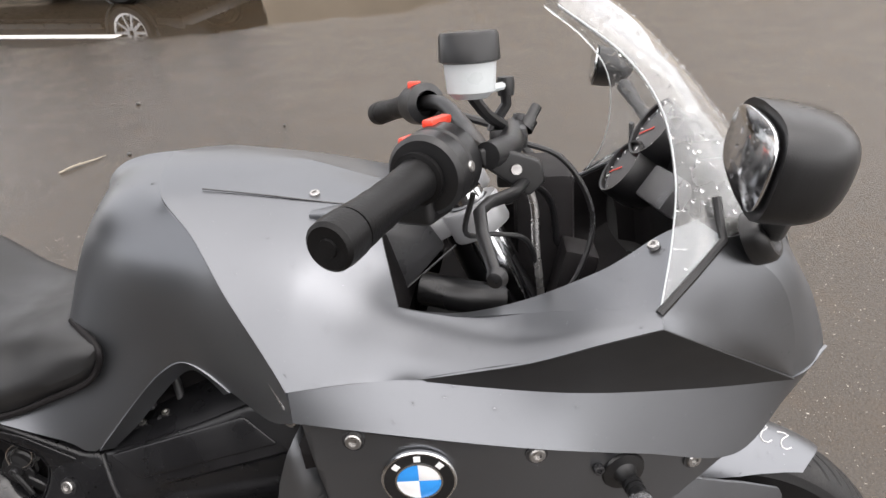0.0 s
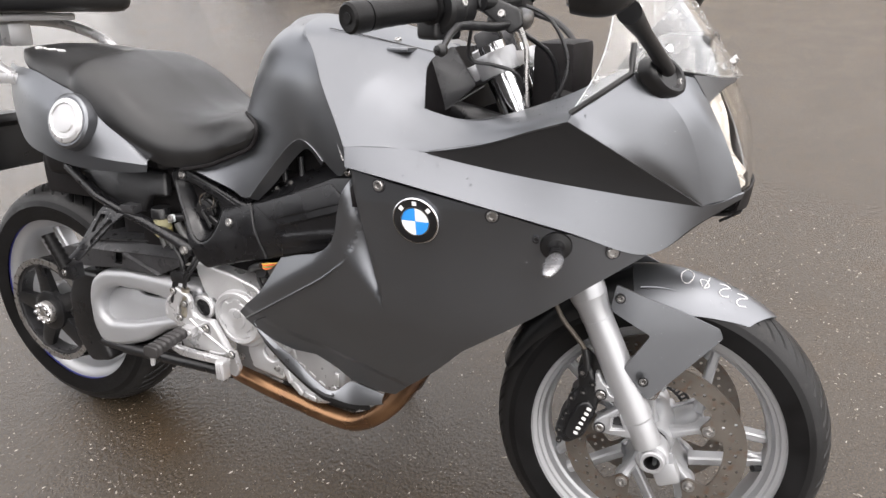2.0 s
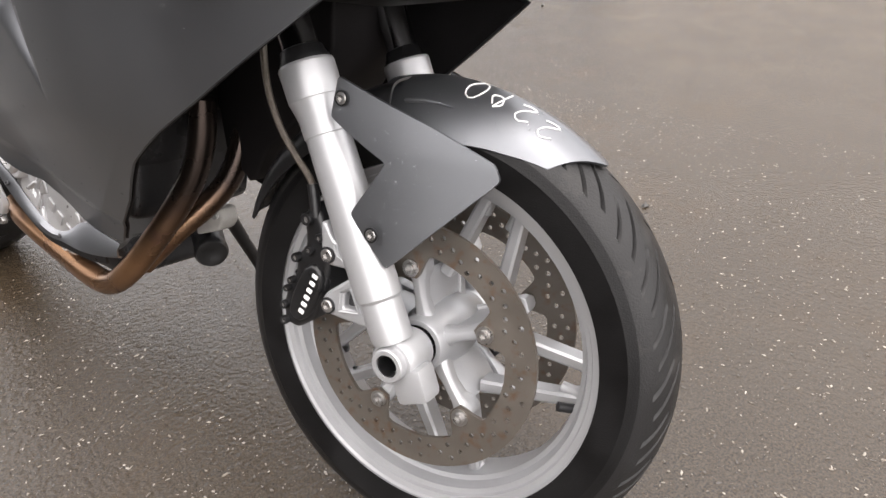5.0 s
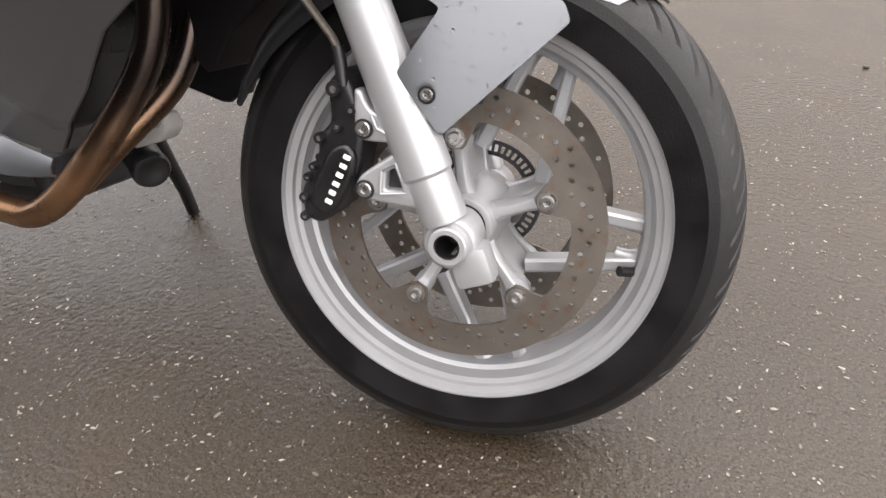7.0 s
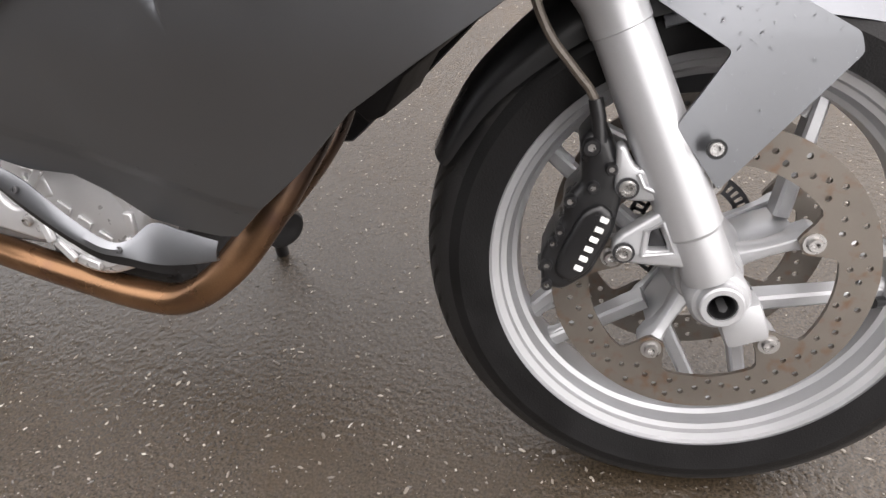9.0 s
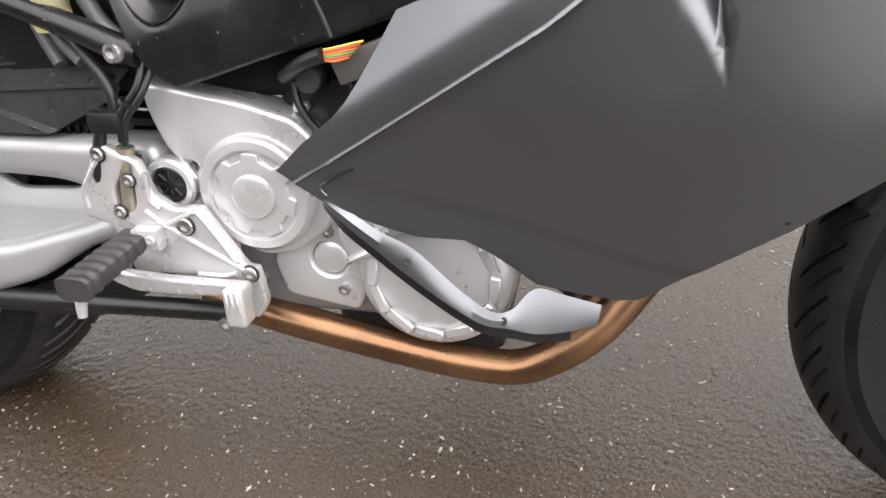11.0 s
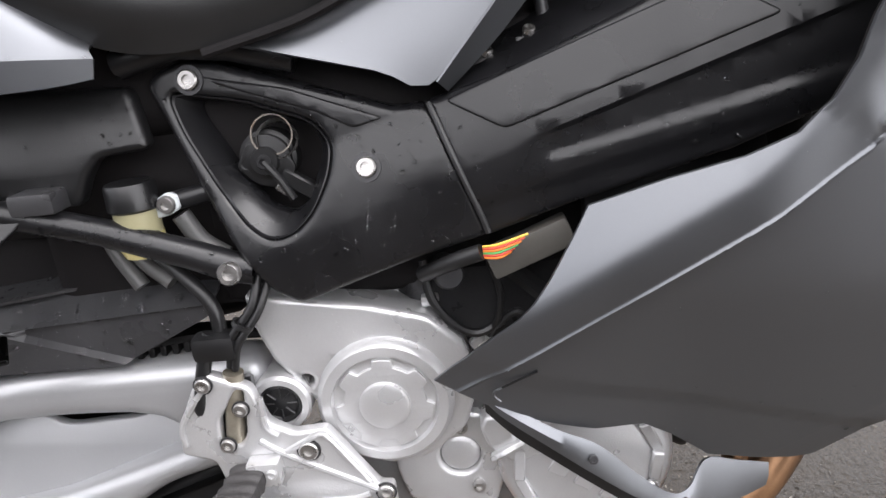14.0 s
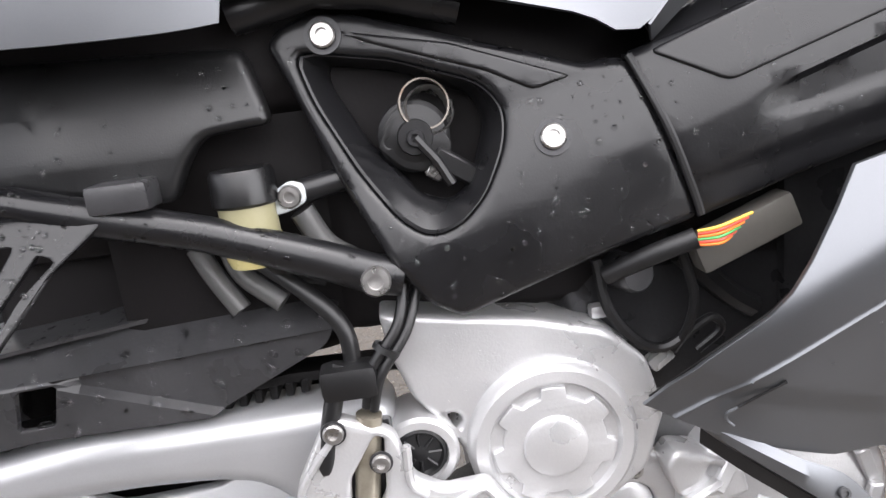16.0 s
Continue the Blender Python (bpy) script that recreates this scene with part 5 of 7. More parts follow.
# the lower inset of the panel begins at a short seam
part("panel_seam", tube([on_side(x, z, 0.0002) for x, z in ((-0.714, 0.470), (-0.728, 0.4625), (-0.742, 0.4545))], 0.0010, 8, 20), BLACK, fairing, "short dark seam")
part("seam_end", tube([on_side(x, z, 0.0008) for x, z in ((-0.742, 0.4545), (-0.748, 0.451), (-0.7485, 0.446), (-0.744, 0.441))], 0.0011, 8, 20), PAINT, fairing)
# pale lip below the side panel
LIP_TOP = [(-0.757, -0.198, 0.440), (-0.742, -0.206, 0.434), (-0.70, -0.213, 0.410), (-0.667, -0.211, 0.391), (-0.632, -0.203, 0.352), (-0.602, -0.193, 0.323), (-0.583, -0.182, 0.320), (-0.563, -0.165, 0.335), (-0.532, -0.157, 0.325), (-0.499, -0.147, 0.312)]
LIP_LOW = [(-0.757, -0.200, 0.434), (-0.742, -0.212, 0.423), (-0.70, -0.217, 0.390), (-0.676, -0.217, 0.370), (-0.640, -0.212, 0.339), (-0.608, -0.202, 0.313), (-0.585, -0.190, 0.303), (-0.560, -0.175, 0.290), (-0.532, -0.164, 0.288), (-0.502, -0.151, 0.290)]
lip_bm = bmesh.new()
upper_line, lower_line = curve_points(LIP_TOP, 60), curve_points(LIP_LOW, 60)
rows = [[lip_bm.verts.new(q) for q in (a, a.lerp(b, 0.5) + Vector((0, -0.003, 0.001)), b, b + Vector((0, 0.006, -0.003)))] for a, b in zip(upper_line, lower_line)]
for a, b in zip(rows, rows[1:]):
    for k in range(3):
        lip_bm.faces.new((a[k], a[k + 1], b[k + 1], b[k]))
bmesh.ops.recalc_face_normals(lip_bm, faces=lip_bm.faces)
bmesh.ops.solidify(lip_bm, geom=lip_bm.faces[:], thickness=0.003)
lip = part("belly_lip", lip_bm, PAINT, bike, "satin grey lower lip of the fairing")
part("lip_underside", loft([[p + Vector((0, 0.005, -0.003)) for p in lower_line[::6]], [p + Vector((0, 0.007, -0.015)) for p in lower_line[::6]]], 40, 4, 0.003), BLACK, lip, "black underside")
for p in ((-0.673, -0.2185, 0.383), (-0.590, -0.191, 0.312)):
    part("lip_rivet", bolt(p, (0, -1, 0.3), 0.004, 0.002), GREYPLASTIC, lip)
# ---- cockpit and bars
INNER_RIM = [(-0.374, -0.213, 0.888), (-0.345, -0.203, 0.877), (-0.300, -0.200, 0.8745), (-0.240, -0.199, 0.887), (-0.176, -0.196, 0.910), (-0.146, -0.190, 0.923), (-0.105, -0.178, 0.944), (-0.072, -0.185, 0.960)]
both("rim_band", lambda: loft([E_LINE + [(-0.093, -0.259, 0.931), (-0.061, -0.233, 0.956)], INNER_RIM], 60, 8, 0.003), PAINT, upper, "satin grey shoulder round the cockpit")
lining = [[(x + 0.003, y * 0.985, z - 0.004) for x, y, z in INNER_RIM[:7]], [(-0.365, -0.19, 0.80), (-0.33, -0.2, 0.79), (-0.266, -0.21, 0.79), (-0.211, -0.21, 0.79), (-0.15, -0.2, 0.80), (-0.10, -0.2, 0.83)], [(-0.38, 0, 0.77), (-0.33, 0, 0.765), (-0.266, 0, 0.765), (-0.211, 0, 0.765), (-0.15, 0, 0.77), (-0.05, 0, 0.80)]]
part("cockpit_lining", loft(lining, 20, 16, 0.002, True), LINING, bike, "black plastic cockpit lining")
part("dash_wall", loft([[(-0.112, -0.172, 0.928), (-0.095, -0.175, 0.87), (-0.09, -0.175, 0.82)], [(-0.062, -0.165, 0.955), (-0.055, -0.165, 0.88), (-0.05, -0.16, 0.81)], [(-0.02, 0, 0.95), (-0.03, 0, 0.88), (-0.04, 0, 0.80)]], 10, 16, 0.003, True), LINING, bike)
part("tank_end", loft([[(x - 0.002, y, z - 0.001) for x, y, z in T3[3:]], [(-0.375, -0.18, 0.86), (-0.375, -0.15, 0.86), (-0.375, -0.1, 0.86), (-0.375, -0.05, 0.86), (-0.375, 0, 0.86)]], 14, 6, 0.003, True), LINING, bike)
dash = part("instrument_panel", box(-0.055, 0.02, -0.10, 0.12, 0.93, 1.0, 0.012, 3), BLACK, bike, "black instrument cluster with two round dials")
dash_turn = Vector((-0.78, -0.12, 0.62)).normalized()
for c, r in (((-0.106, 0.045, 0.962), 0.040), ((-0.066, 0.045, 1.012), 0.044)):
    dial = part("dial", lathe([(r * 0.8, -0.05), (r, -0.03), (r, 0.004), (r * 0.96, 0.007), (r * 0.90, 0.006), (r * 0.88, 0.0), (0, 0.0)], c, dash_turn, 40), BLACK, dash)
    face = lathe([(r * 0.86, 0.0012), (0, 0.0013)], c, dash_turn, 40)
    part("dial_face", face, GREYPLASTIC, dial, "grey dial face")
    mk = dash_turn.to_track_quat("-Y", "Z").to_matrix().to_4x4()
    for k in range(11):
        a = radians(-130 + k * 26)
        tick = box(-0.0007, 0.0007, -0.0004, 0.0004, r * 0.68, r * 0.82, 0.0001, 1)
        part("dial_tick", tick, WHITE, dial, "", Matrix.Translation(Vector(c) + dash_turn * 0.0018) @ mk @ Matrix.Rotation(a, 4, "Y"))
    needle = box(-0.001, 0.001, -0.0004, 0.0004, 0, r * 0.7, 0.0002, 1)
    part("dial_needle", needle, RED, dial, "", Matrix.Translation(Vector(c) + dash_turn * 0.0024) @ mk @ Matrix.Rotation(radians(-120), 4, "Y"))
display = box(-0.04, 0.04, -0.012, 0.012, -0.022, 0.022, 0.005, 2)
part("display", display, GREYPLASTIC, dash, "", Matrix.Translation((-0.075, -0.055, 0.955)) @ dash_turn.to_track_quat("-Y", "Z").to_matrix().to_4x4())
part("rim_screw", bolt((-0.116, -0.196, 0.9385), (-0.35, -0.25, 0.9), 0.0062, 0.003), STEEL, upper)

bars = part("handlebar", tube([(-0.331, -0.271, 1.036), (-0.302, -0.19, 1.045), (-0.29, -0.10, 1.02), (-0.292, 0, 1.01), (-0.315, 0.10, 1.02), (-0.352, 0.18, 1.042), (-0.40, 0.25, 1.034)], 0.0115, 14, 30), BLACK, bike, "black handlebar with rubber grips turned slightly left")
for end, inner, s in (((-0.384, -0.412, 1.022), (-0.335, -0.275, 1.036), -1), ((-0.486, 0.385, 1.004), (-0.405, 0.255, 1.034), 1)):
    d = (Vector(inner) - Vector(end))
    n = d.length
    prof = [(0.0, -0.001), (0.007, -0.001), (0.0075, 0.001), (0.0165, 0.0), (0.0195, 0.003), (0.0205, 0.012), (0.0200, 0.028), (0.0172, 0.0285), (0.0172, 0.030), (0.0195, 0.0305)]
    prof += [(0.0192 - 0.0018 * math.sin(math.pi * k / 9) + (0.0004 if k % 2 else 0), 0.032 + (n - 0.036) * k / 9) for k in range(10)]
    prof += [(0.024, n - 0.003), (0.024, n + 0.002), (0.012, n + 0.004)]
    part("grip", lathe(prof, end, d, 32), RUBBER, bars, "worn black rubber grip")
d = Vector((0.05, 0.14, 0.014)).normalized()
housing = part("throttle_housing", lathe([(0.014, 0), (0.033, 0.001), (0.037, 0.006), (0.037, 0.022), (0.035, 0.024), (0.035, 0.027), (0.037, 0.029), (0.037, 0.048), (0.030, 0.054), (0.013, 0.056)], (-0.331, -0.271, 1.036), d, 36), BLACK, bars, "round black throttle housing")
part("housing_lobe", box(-0.028, 0.028, -0.02, 0.02, -0.016, 0.016, 0.008, 3), BLACK, housing, "", Matrix.Translation((-0.335, -0.246, 1.008)) @ Matrix.Rotation(radians(70), 4, "Z"))
part("housing_screw", bolt((-0.290, -0.262, 1.042), (0.9, -0.35, 0.1), 0.005, 0.003), STEEL, housing)
part("kill_switch", box(-0.019, 0.019, -0.006, 0.006, -0.004, 0.004, 0.003, 2), RED, housing, "red switch", Matrix.Translation((-0.320, -0.222, 1.077)) @ Matrix.Rotation(radians(66), 4, "Z"))
part("start_button", box(-0.012, 0.012, -0.006, 0.006, -0.005, 0.005, 0.003, 2), RED, housing, "", Matrix.Translation((-0.345, -0.235, 1.062)) @ Matrix.Rotation(radians(66), 4, "Z"))
left_pod = lathe([(0.013, 0), (0.030, 0.002), (0.032, 0.01), (0.032, 0.045), (0.02, 0.052)], (-0.400, 0.250, 1.034), (0.5, -0.82, 0.1), 24)
pod = part("switch_pod", left_pod, BLACK, bars)
part("switch", box(-0.01, 0.01, -0.006, 0.006, -0.008, 0.008, 0.003, 2), RED, pod, "orange-red switch", Matrix.Translation((-0.395, 0.225, 1.064)))
# front brake master cylinder
master = part("master_cylinder", tube([(-0.275, -0.235, 1.045), (-0.255, -0.20, 1.045), (-0.248, -0.13, 1.05)], 0.013, 14), BLACK, bars)
part("clamp_cap", box(-0.274, -0.236, -0.172, -0.118, 1.036, 1.058, 0.006, 2), BLACK, master)
for p in ((-0.265, -0.158, 1.056), (-0.244, -0.130, 1.056)):
    part("cap_bolt", bolt(p, (0.1, 0, 1), 0.0068, 0.010), DARKSTEEL, master)
part("brake_switch", box(-0.268, -0.240, -0.205, -0.180, 1.006, 1.022, 0.004, 2), BLACK, master)
part("clamp_plate", bend(plate(fillet([(-0.283, 1.052), (-0.262, 1.050), (-0.226, 1.034), (-0.221, 1.012), (-0.238, 1.000), (-0.262, 1.020), (-0.281, 1.036)], 0.004, 2), [], 0.010, 0.003, 2), lambda x, z: -0.2235 + (x + 0.25) * 0.4), BLACK, master)
part("clamp_bolt", bolt((-0.249, -0.2235, 1.028), (0, -1, 0.2), 0.0055, 0.004), STEEL, master)
part("banjo_bolt", lathe([(0.009, 0), (0.009, 0.012), (0.006, 0.013), (0.006, 0.03), (0, 0.03)], (-0.238, -0.135, 1.05), (0.4, 0.5, 0.6), 12), BLACK, master)
lever = part("brake_lever", tube([(-0.240, -0.205, 1.014), (-0.252, -0.240, 1.010), (-0.274, -0.278, 1.013), (-0.282, -0.302, 1.012), (-0.279, -0.335, 1.002), (-0.270, -0.378, 0.987)], [0.008, 0.0078, 0.0072, 0.0065, 0.006, 0.0055], 12, 0, 0.75), BLACK, bars, "black brake lever")
part("lever_ball", lathe([(0, -0.009), (0.006, -0.007), (0.0085, 0), (0.006, 0.007), (0, 0.009)], (-0.268, -0.386, 0.986), (0.3, 1, 0), 16), BLACK, lever)
pot = part("fluid_pot", lathe([(0.0, 1.094), (0.016, 1.094), (0.0225, 1.100), (0.0245, 1.128), (0, 1.128)], (-0.288, -0.205, 0), (0, 0, 1), 32), MILK, bars, "translucent white brake fluid pot with a black cap")
part("pot_cap", lathe([(0.0245, 1.126), (0.0285, 1.128), (0.0275, 1.150), (0.0255, 1.153), (0, 1.154)], (-0.288, -0.205, 0), (0, 0, 1), 36), BLACK, pot, "black screw cap")
part("pot_arm", tube([(-0.274, -0.19, 1.099), (-0.256, -0.162, 1.099)], 0.004, 8), MILK, pot)
part("pot_bolt", lathe([(0.008, -0.010), (0.009, 0), (0.008, 0.008), (0, 0.009)], (-0.256, -0.160, 1.099), (0, 0, 1), 14), BLACK, pot)
part("pot_bracket", tube([(-0.256, -0.160, 1.095), (-0.256, -0.158, 1.080), (-0.266, -0.160, 1.066), (-0.272, -0.162, 1.054)], 0.0055, 8), BLACK, pot)
part("pot_hose", tube([(-0.288, -0.2, 1.095), (-0.275, -0.185, 1.075), (-0.26, -0.16, 1.06)], 0.006, 8, 10), BLACK, pot)
# top yoke
yoke_m = STEER @ Matrix.Translation(AXLE + LEG * 0.722) @ Matrix.Rotation(-LEG_RAKE, 4, "Y")
yoke = part("top_yoke", box(-0.075, 0.02, -0.09, 0.09, -0.014, 0.014, 0.008, 2), SILVER, bike, "silver top yoke", yoke_m)
for s in (-1, 1):
    part("yoke_ring", lathe([(0.0235, -0.019), (0.0330, -0.019), (0.0345, -0.016), (0.0345, 0.014), (0.0330, 0.017), (0.0235, 0.017)], AXLE + LEG * 0.722 + Vector((0, s * 0.105, 0)), LEG, 32, True), SILVER, yoke, "", STEER)
    part("riser", box(-0.03, 0.012, s * 0.06 - 0.018, s * 0.06 + 0.018, 0.01, 0.06, 0.007, 2), GREYPLASTIC, yoke, "", yoke_m)
    part("lower_yoke_ring", lathe([(0.0235, -0.025), (0.034, -0.025), (0.034, 0.025), (0.0235, 0.025)], AXLE + LEG * 0.53 + Vector((0, s * 0.105, 0)), LEG, 28, True), BLACK, yoke, "", STEER)
part("pinch_block", merge(box(-0.016, 0.016, -0.013, 0.016, -0.016, 0.012, 0.004, 2), lathe([(0.0, 0.034), (0.011, 0.034), (0.0135, 0.031), (0.0135, 0.008)], (0, 0.002, 0), (0, 0, 1), 24)), CAST, yoke, "", Matrix.Translation((-0.338, -0.050, 0.937)) @ Matrix.Rotation(radians(7), 4, "Z") @ Matrix.Rotation(-LEG_RAKE, 4, "Y"))
part("yoke_bolt", bolt((-0.340, -0.063, 0.936), (-0.2, -1, 0.1), 0.007, 0.004), STEEL, yoke)
part("ignition_lock", lathe([(0, 0.05), (0.02, 0.05), (0.022, 0.045), (0.022, -0.03), (0.02, -0.05)], yoke_m @ Vector((-0.03, 0, 0)), LEG, 24), DARKSTEEL, yoke)
part("lower_yoke", box(-0.05, 0.03, -0.09, 0.09, -0.02, 0.02, 0.01, 2), BLACK, yoke, "", STEER @ Matrix.Translation(AXLE + LEG * 0.53) @ Matrix.Rotation(-LEG_RAKE, 4, "Y"))
part("steering_head", tube([AXLE + SDIR * 0.45 + Vector((-0.05, 0.006, 0)), AXLE + SDIR * 0.69 + Vector((-0.05, 0.006, 0))], 0.035, 20), FRAME, bike)
flap = part("tank_flap", bend(plate(fillet([(-0.405, 0.950), (-0.366, 0.978), (-0.332, 0.915), (-0.374, 0.876), (-0.392, 0.890)], 0.005, 2), [], 0.003, 0.0008, 1), lambda x, z: -0.145 + (x + 0.4) * 0.6), GREYPLASTIC, bike, "dark grey plastic flap ahead of the tank")
part("flap_edge", tube([(-0.394, -0.142, 0.930), (-0.376, -0.132, 0.876), (-0.320, -0.10, 0.914)], 0.0014, 8), GREYPLASTIC, flap)
part("loom", tube([(-0.36, -0.12, 0.87), (-0.31, -0.13, 0.862), (-0.27, -0.12, 0.85)], 0.02, 12, 10), BLACK, bike)
for path, r, m_ in (([(-0.255, -0.155, 1.045), (-0.200, -0.15, 1.02), (-0.170, -0.15, 0.96), (-0.185, -0.16, 0.90), (-0.22, -0.16, 0.85)], 0.0030, BLACK),
                    ([(-0.25, -0.17, 1.03), (-0.232, -0.16, 0.98), (-0.230, -0.158, 0.93), (-0.225, -0.155, 0.86)], 0.0042, STEEL),
                    ([(-0.29, -0.235, 1.01), (-0.300, -0.215, 0.965), (-0.27, -0.19, 0.955), (-0.24, -0.17, 0.94), (-0.225, -0.15, 0.89)], 0.0028, BLACK),
                    ([(-0.27, -0.18, 1.03), (-0.245, -0.14, 1.0), (-0.21, -0.09, 0.96), (-0.20, -0.06, 0.88)], 0.004, BLACK),
                    ([(-0.33, 0.15, 1.03), (-0.25, 0.12, 1.0), (-0.19, 0.08, 0.92), (-0.19, 0.05, 0.84)], 0.006, BLACK)):
    part("cable", tube(path, r, 8, 30), m_, bike)
part("relay_box", box(-0.02, 0.02, -0.03, 0.03, -0.05, 0.05, 0.006, 2), LINING, bike, "", Matrix.Translation((-0.19, -0.10, 0.86)) @ Matrix.Rotation(radians(15), 4, "Y"))
part("steering_cover", box(-0.25, -0.18, -0.07, 0.07, 0.83, 0.985, 0.012, 2), LINING, bike)

# ---- frame, engine and rear
FR = fillet([(-1.003, 0.706), (-0.992, 0.7155), (-0.970, 0.7225), (-0.944, 0.7175), (-0.888, 0.699), (-0.830, 0.680), (-0.806, 0.671), (-0.782, 0.674), (-0.774, 0.661), (-0.761, 0.625), (-0.746, 0.584), (-0.740, 0.566), (-0.804, 0.550), (-0.901, 0.520), (-0.922, 0.533), (-0.941, 0.560), (-0.968, 0.616), (-0.992, 0.680)], 0.007, 3)
HOLE_OUT = fillet([(-0.986, 0.699), (-0.927, 0.688), (-0.873, 0.668), (-0.859, 0.650), (-0.863, 0.627), (-0.878, 0.599), (-0.896, 0.582), (-0.916, 0.577), (-0.933, 0.589), (-0.954, 0.620), (-0.977, 0.667)], 0.010, 3)
HOLE = fillet([(-0.967, 0.690), (-0.927, 0.682), (-0.876, 0.661), (-0.869, 0.642), (-0.884, 0.603), (-0.898, 0.593), (-0.917, 0.600), (-0.947, 0.637), (-0.967, 0.677)], 0.007, 4)


def beam_height(x, z):
    """The height over the frame beam's middle line."""
    return z - (0.618 + 0.345 * (x + 0.767))


def frame_depth(x, z):
    w = beam_height(x, z)
    y = -0.1715
    if w > 0:
        y += 0.16 * w + 1.9 * min(w, 0.06) ** 2
    else:
        y += 0.9 * w * w
    return y


frame_cover = part("frame_cover", panel(FR, frame_depth, 0.022, 0.010, [HOLE_OUT], bevel=0.006), FRAME, bike, "black satin frame cover with a triangular opening")
# the opening's walls slope inwards, widest along the rear bar
def even_ring(line, centre, n=96):
    """n places round an outline, at even angles about a centre."""
    out = []
    for k in range(n):
        a = math.tau * k / n
        d = Vector((math.cos(a), math.sin(a)))
        best = 0.0
        for p, q in zip(line, line[1:] + line[:1]):
            e = Vector(q) - Vector(p)
            det = d.x * -e.y + e.x * d.y
            if abs(det) < 1e-12:
                continue
            w = Vector(p) - Vector(centre)
            r, t = (w.x * -e.y + e.x * w.y) / det, (d.x * w.y - w.x * d.y) / det
            if r > 0 and -1e-6 <= t <= 1 + 1e-6:
                best = max(best, r)
        out.append((centre[0] + d.x * best, centre[1] + d.y * best))
    return out


mid = (-0.915, 0.645)
outer_ring, inner_ring = even_ring(HOLE_OUT, mid), even_ring(HOLE, mid)
wall = bmesh.new()
rows = []
for k, drop in ((-0.10, 0.0065), (0.0, 0.0010), (0.12, 0.0012), (0.5, 0.010), (0.9, 0.0190), (1.0, 0.0240), (1.02, 0.034)):
    rows.append([wall.verts.new((a[0] + (b[0] - a[0]) * k, frame_depth(*a) + drop, a[1] + (b[1] - a[1]) * k)) for a, b in zip(outer_ring, inner_ring)])
for a, b in zip(rows, rows[1:]):
    for k in range(96):
        wall.faces.new((a[k], a[(k + 1) % 96], b[(k + 1) % 96], b[k]))
part("opening_wall", wall, FRAME, frame_cover, "sloping smooth wall of the opening")
for x, z in ((-0.966, 0.707), (-0.832, 0.629)):
    n = Vector(((frame_depth(x + 0.003, z) - frame_depth(x - 0.003, z)) / 0.006, -1, (frame_depth(x, z + 0.003) - frame_depth(x, z - 0.003)) / 0.006)).normalized()
    p = Vector((x, frame_depth(x, z), z))
    part("frame_bolt", bolt(p + n * 0.0012, n, 0.0082, 0.004, 0.5), STEEL, frame_cover, "bright cap-head bolt")
    part("bolt_collar", washer(p, n, 0.0085, 0.0118, 0.0014), DARKSTEEL, frame_cover)
RIB = fillet([(-0.957, 0.709), (-0.889, 0.694), (-0.815, 0.665), (-0.840, 0.659), (-0.868, 0.674), (-0.940, 0.700)], 0.004, 2)


part("cover_rib", panel(RIB, lambda x, z: frame_depth(x, z) - 0.0022, 0.006, 0.010, bevel=0.002), FRAME, frame_cover)
BEAM = [(-0.781, 0.674), (-0.724, 0.690), (-0.638, 0.723), (-0.573, 0.751), (-0.470, 0.770), (-0.455, 0.660), (-0.508, 0.642), (-0.560, 0.621), (-0.679, 0.587), (-0.741, 0.566), (-0.748, 0.584), (-0.763, 0.625), (-0.776, 0.661)]


def beam_depth(x, z):
    w = beam_height(x, z)
    y = -0.1725 - (x + 0.78) * 0.115
    if w > 0:
        y += 0.16 * w + 1.9 * w * w
    else:
        y += 0.9 * w * w
    # a ledge along the middle and a shallow flute below it
    run = ease(-0.705, -0.685, x)
    y += run * 0.0040 * ease(0.0035, -0.0015, w)
    low = -0.019 - 0.018 * (x + 0.69) / 0.175
    y -= run * 0.0035 * ease(low + 0.006, low - 0.004, w)
    y += 0.0030 * ease(low - 0.012, low - 0.024, w)
    return y


ledges = [((-0.767, 0, 0.618 + o), (-0.345, 0, 1)) for o in (0.0035, 0.001, -0.0015)] + [((-0.69, 0, 0.618 + 0.345 * 0.077 - 0.019 + o), (-0.2421, 0, 1)) for o in (0.006, 0.001, -0.004, -0.012, -0.018, -0.024)]
beam = part("frame_beam", panel(BEAM, beam_depth, 0.012, 0.010, cuts=ledges, bevel=0.005), FRAME, bike, "black satin main frame beam")
INSET = fillet([(-0.767, 0.674), (-0.574, 0.741), (-0.531, 0.715), (-0.723, 0.6505)], 0.006, 3)


part("beam_pad", panel(INSET, lambda x, z: beam_depth(x, z) - 0.0022, 0.005, 0.012, bevel=0.0018), FRAME, beam, "smooth raised pad")
top_edge = [(-0.760, 0.681), (-0.724, 0.691), (-0.638, 0.724), (-0.573, 0.750), (-0.505, 0.764)]
part("beam_top", loft([[(x, beam_depth(x, z) + 0.004, z - 0.002) for x, z in top_edge], [(x, beam_depth(x, z) + 0.030, z + 0.016) for x, z in top_edge], [(x, -0.10, z + 0.030) for x, z in top_edge]], 20, 8, 0.002), FRAME, beam, "rounded black upper side")
seam_row = [(x, beam_depth(x, z) - 0.0008, z) for x, z in ((-0.779, 0.673), (-0.774, 0.660), (-0.761, 0.625), (-0.746, 0.584), (-0.7415, 0.569))]
part("seam", tube(seam_row, 0.0026, 8, 16), DARK_GREY, beam, "worn grey seam")
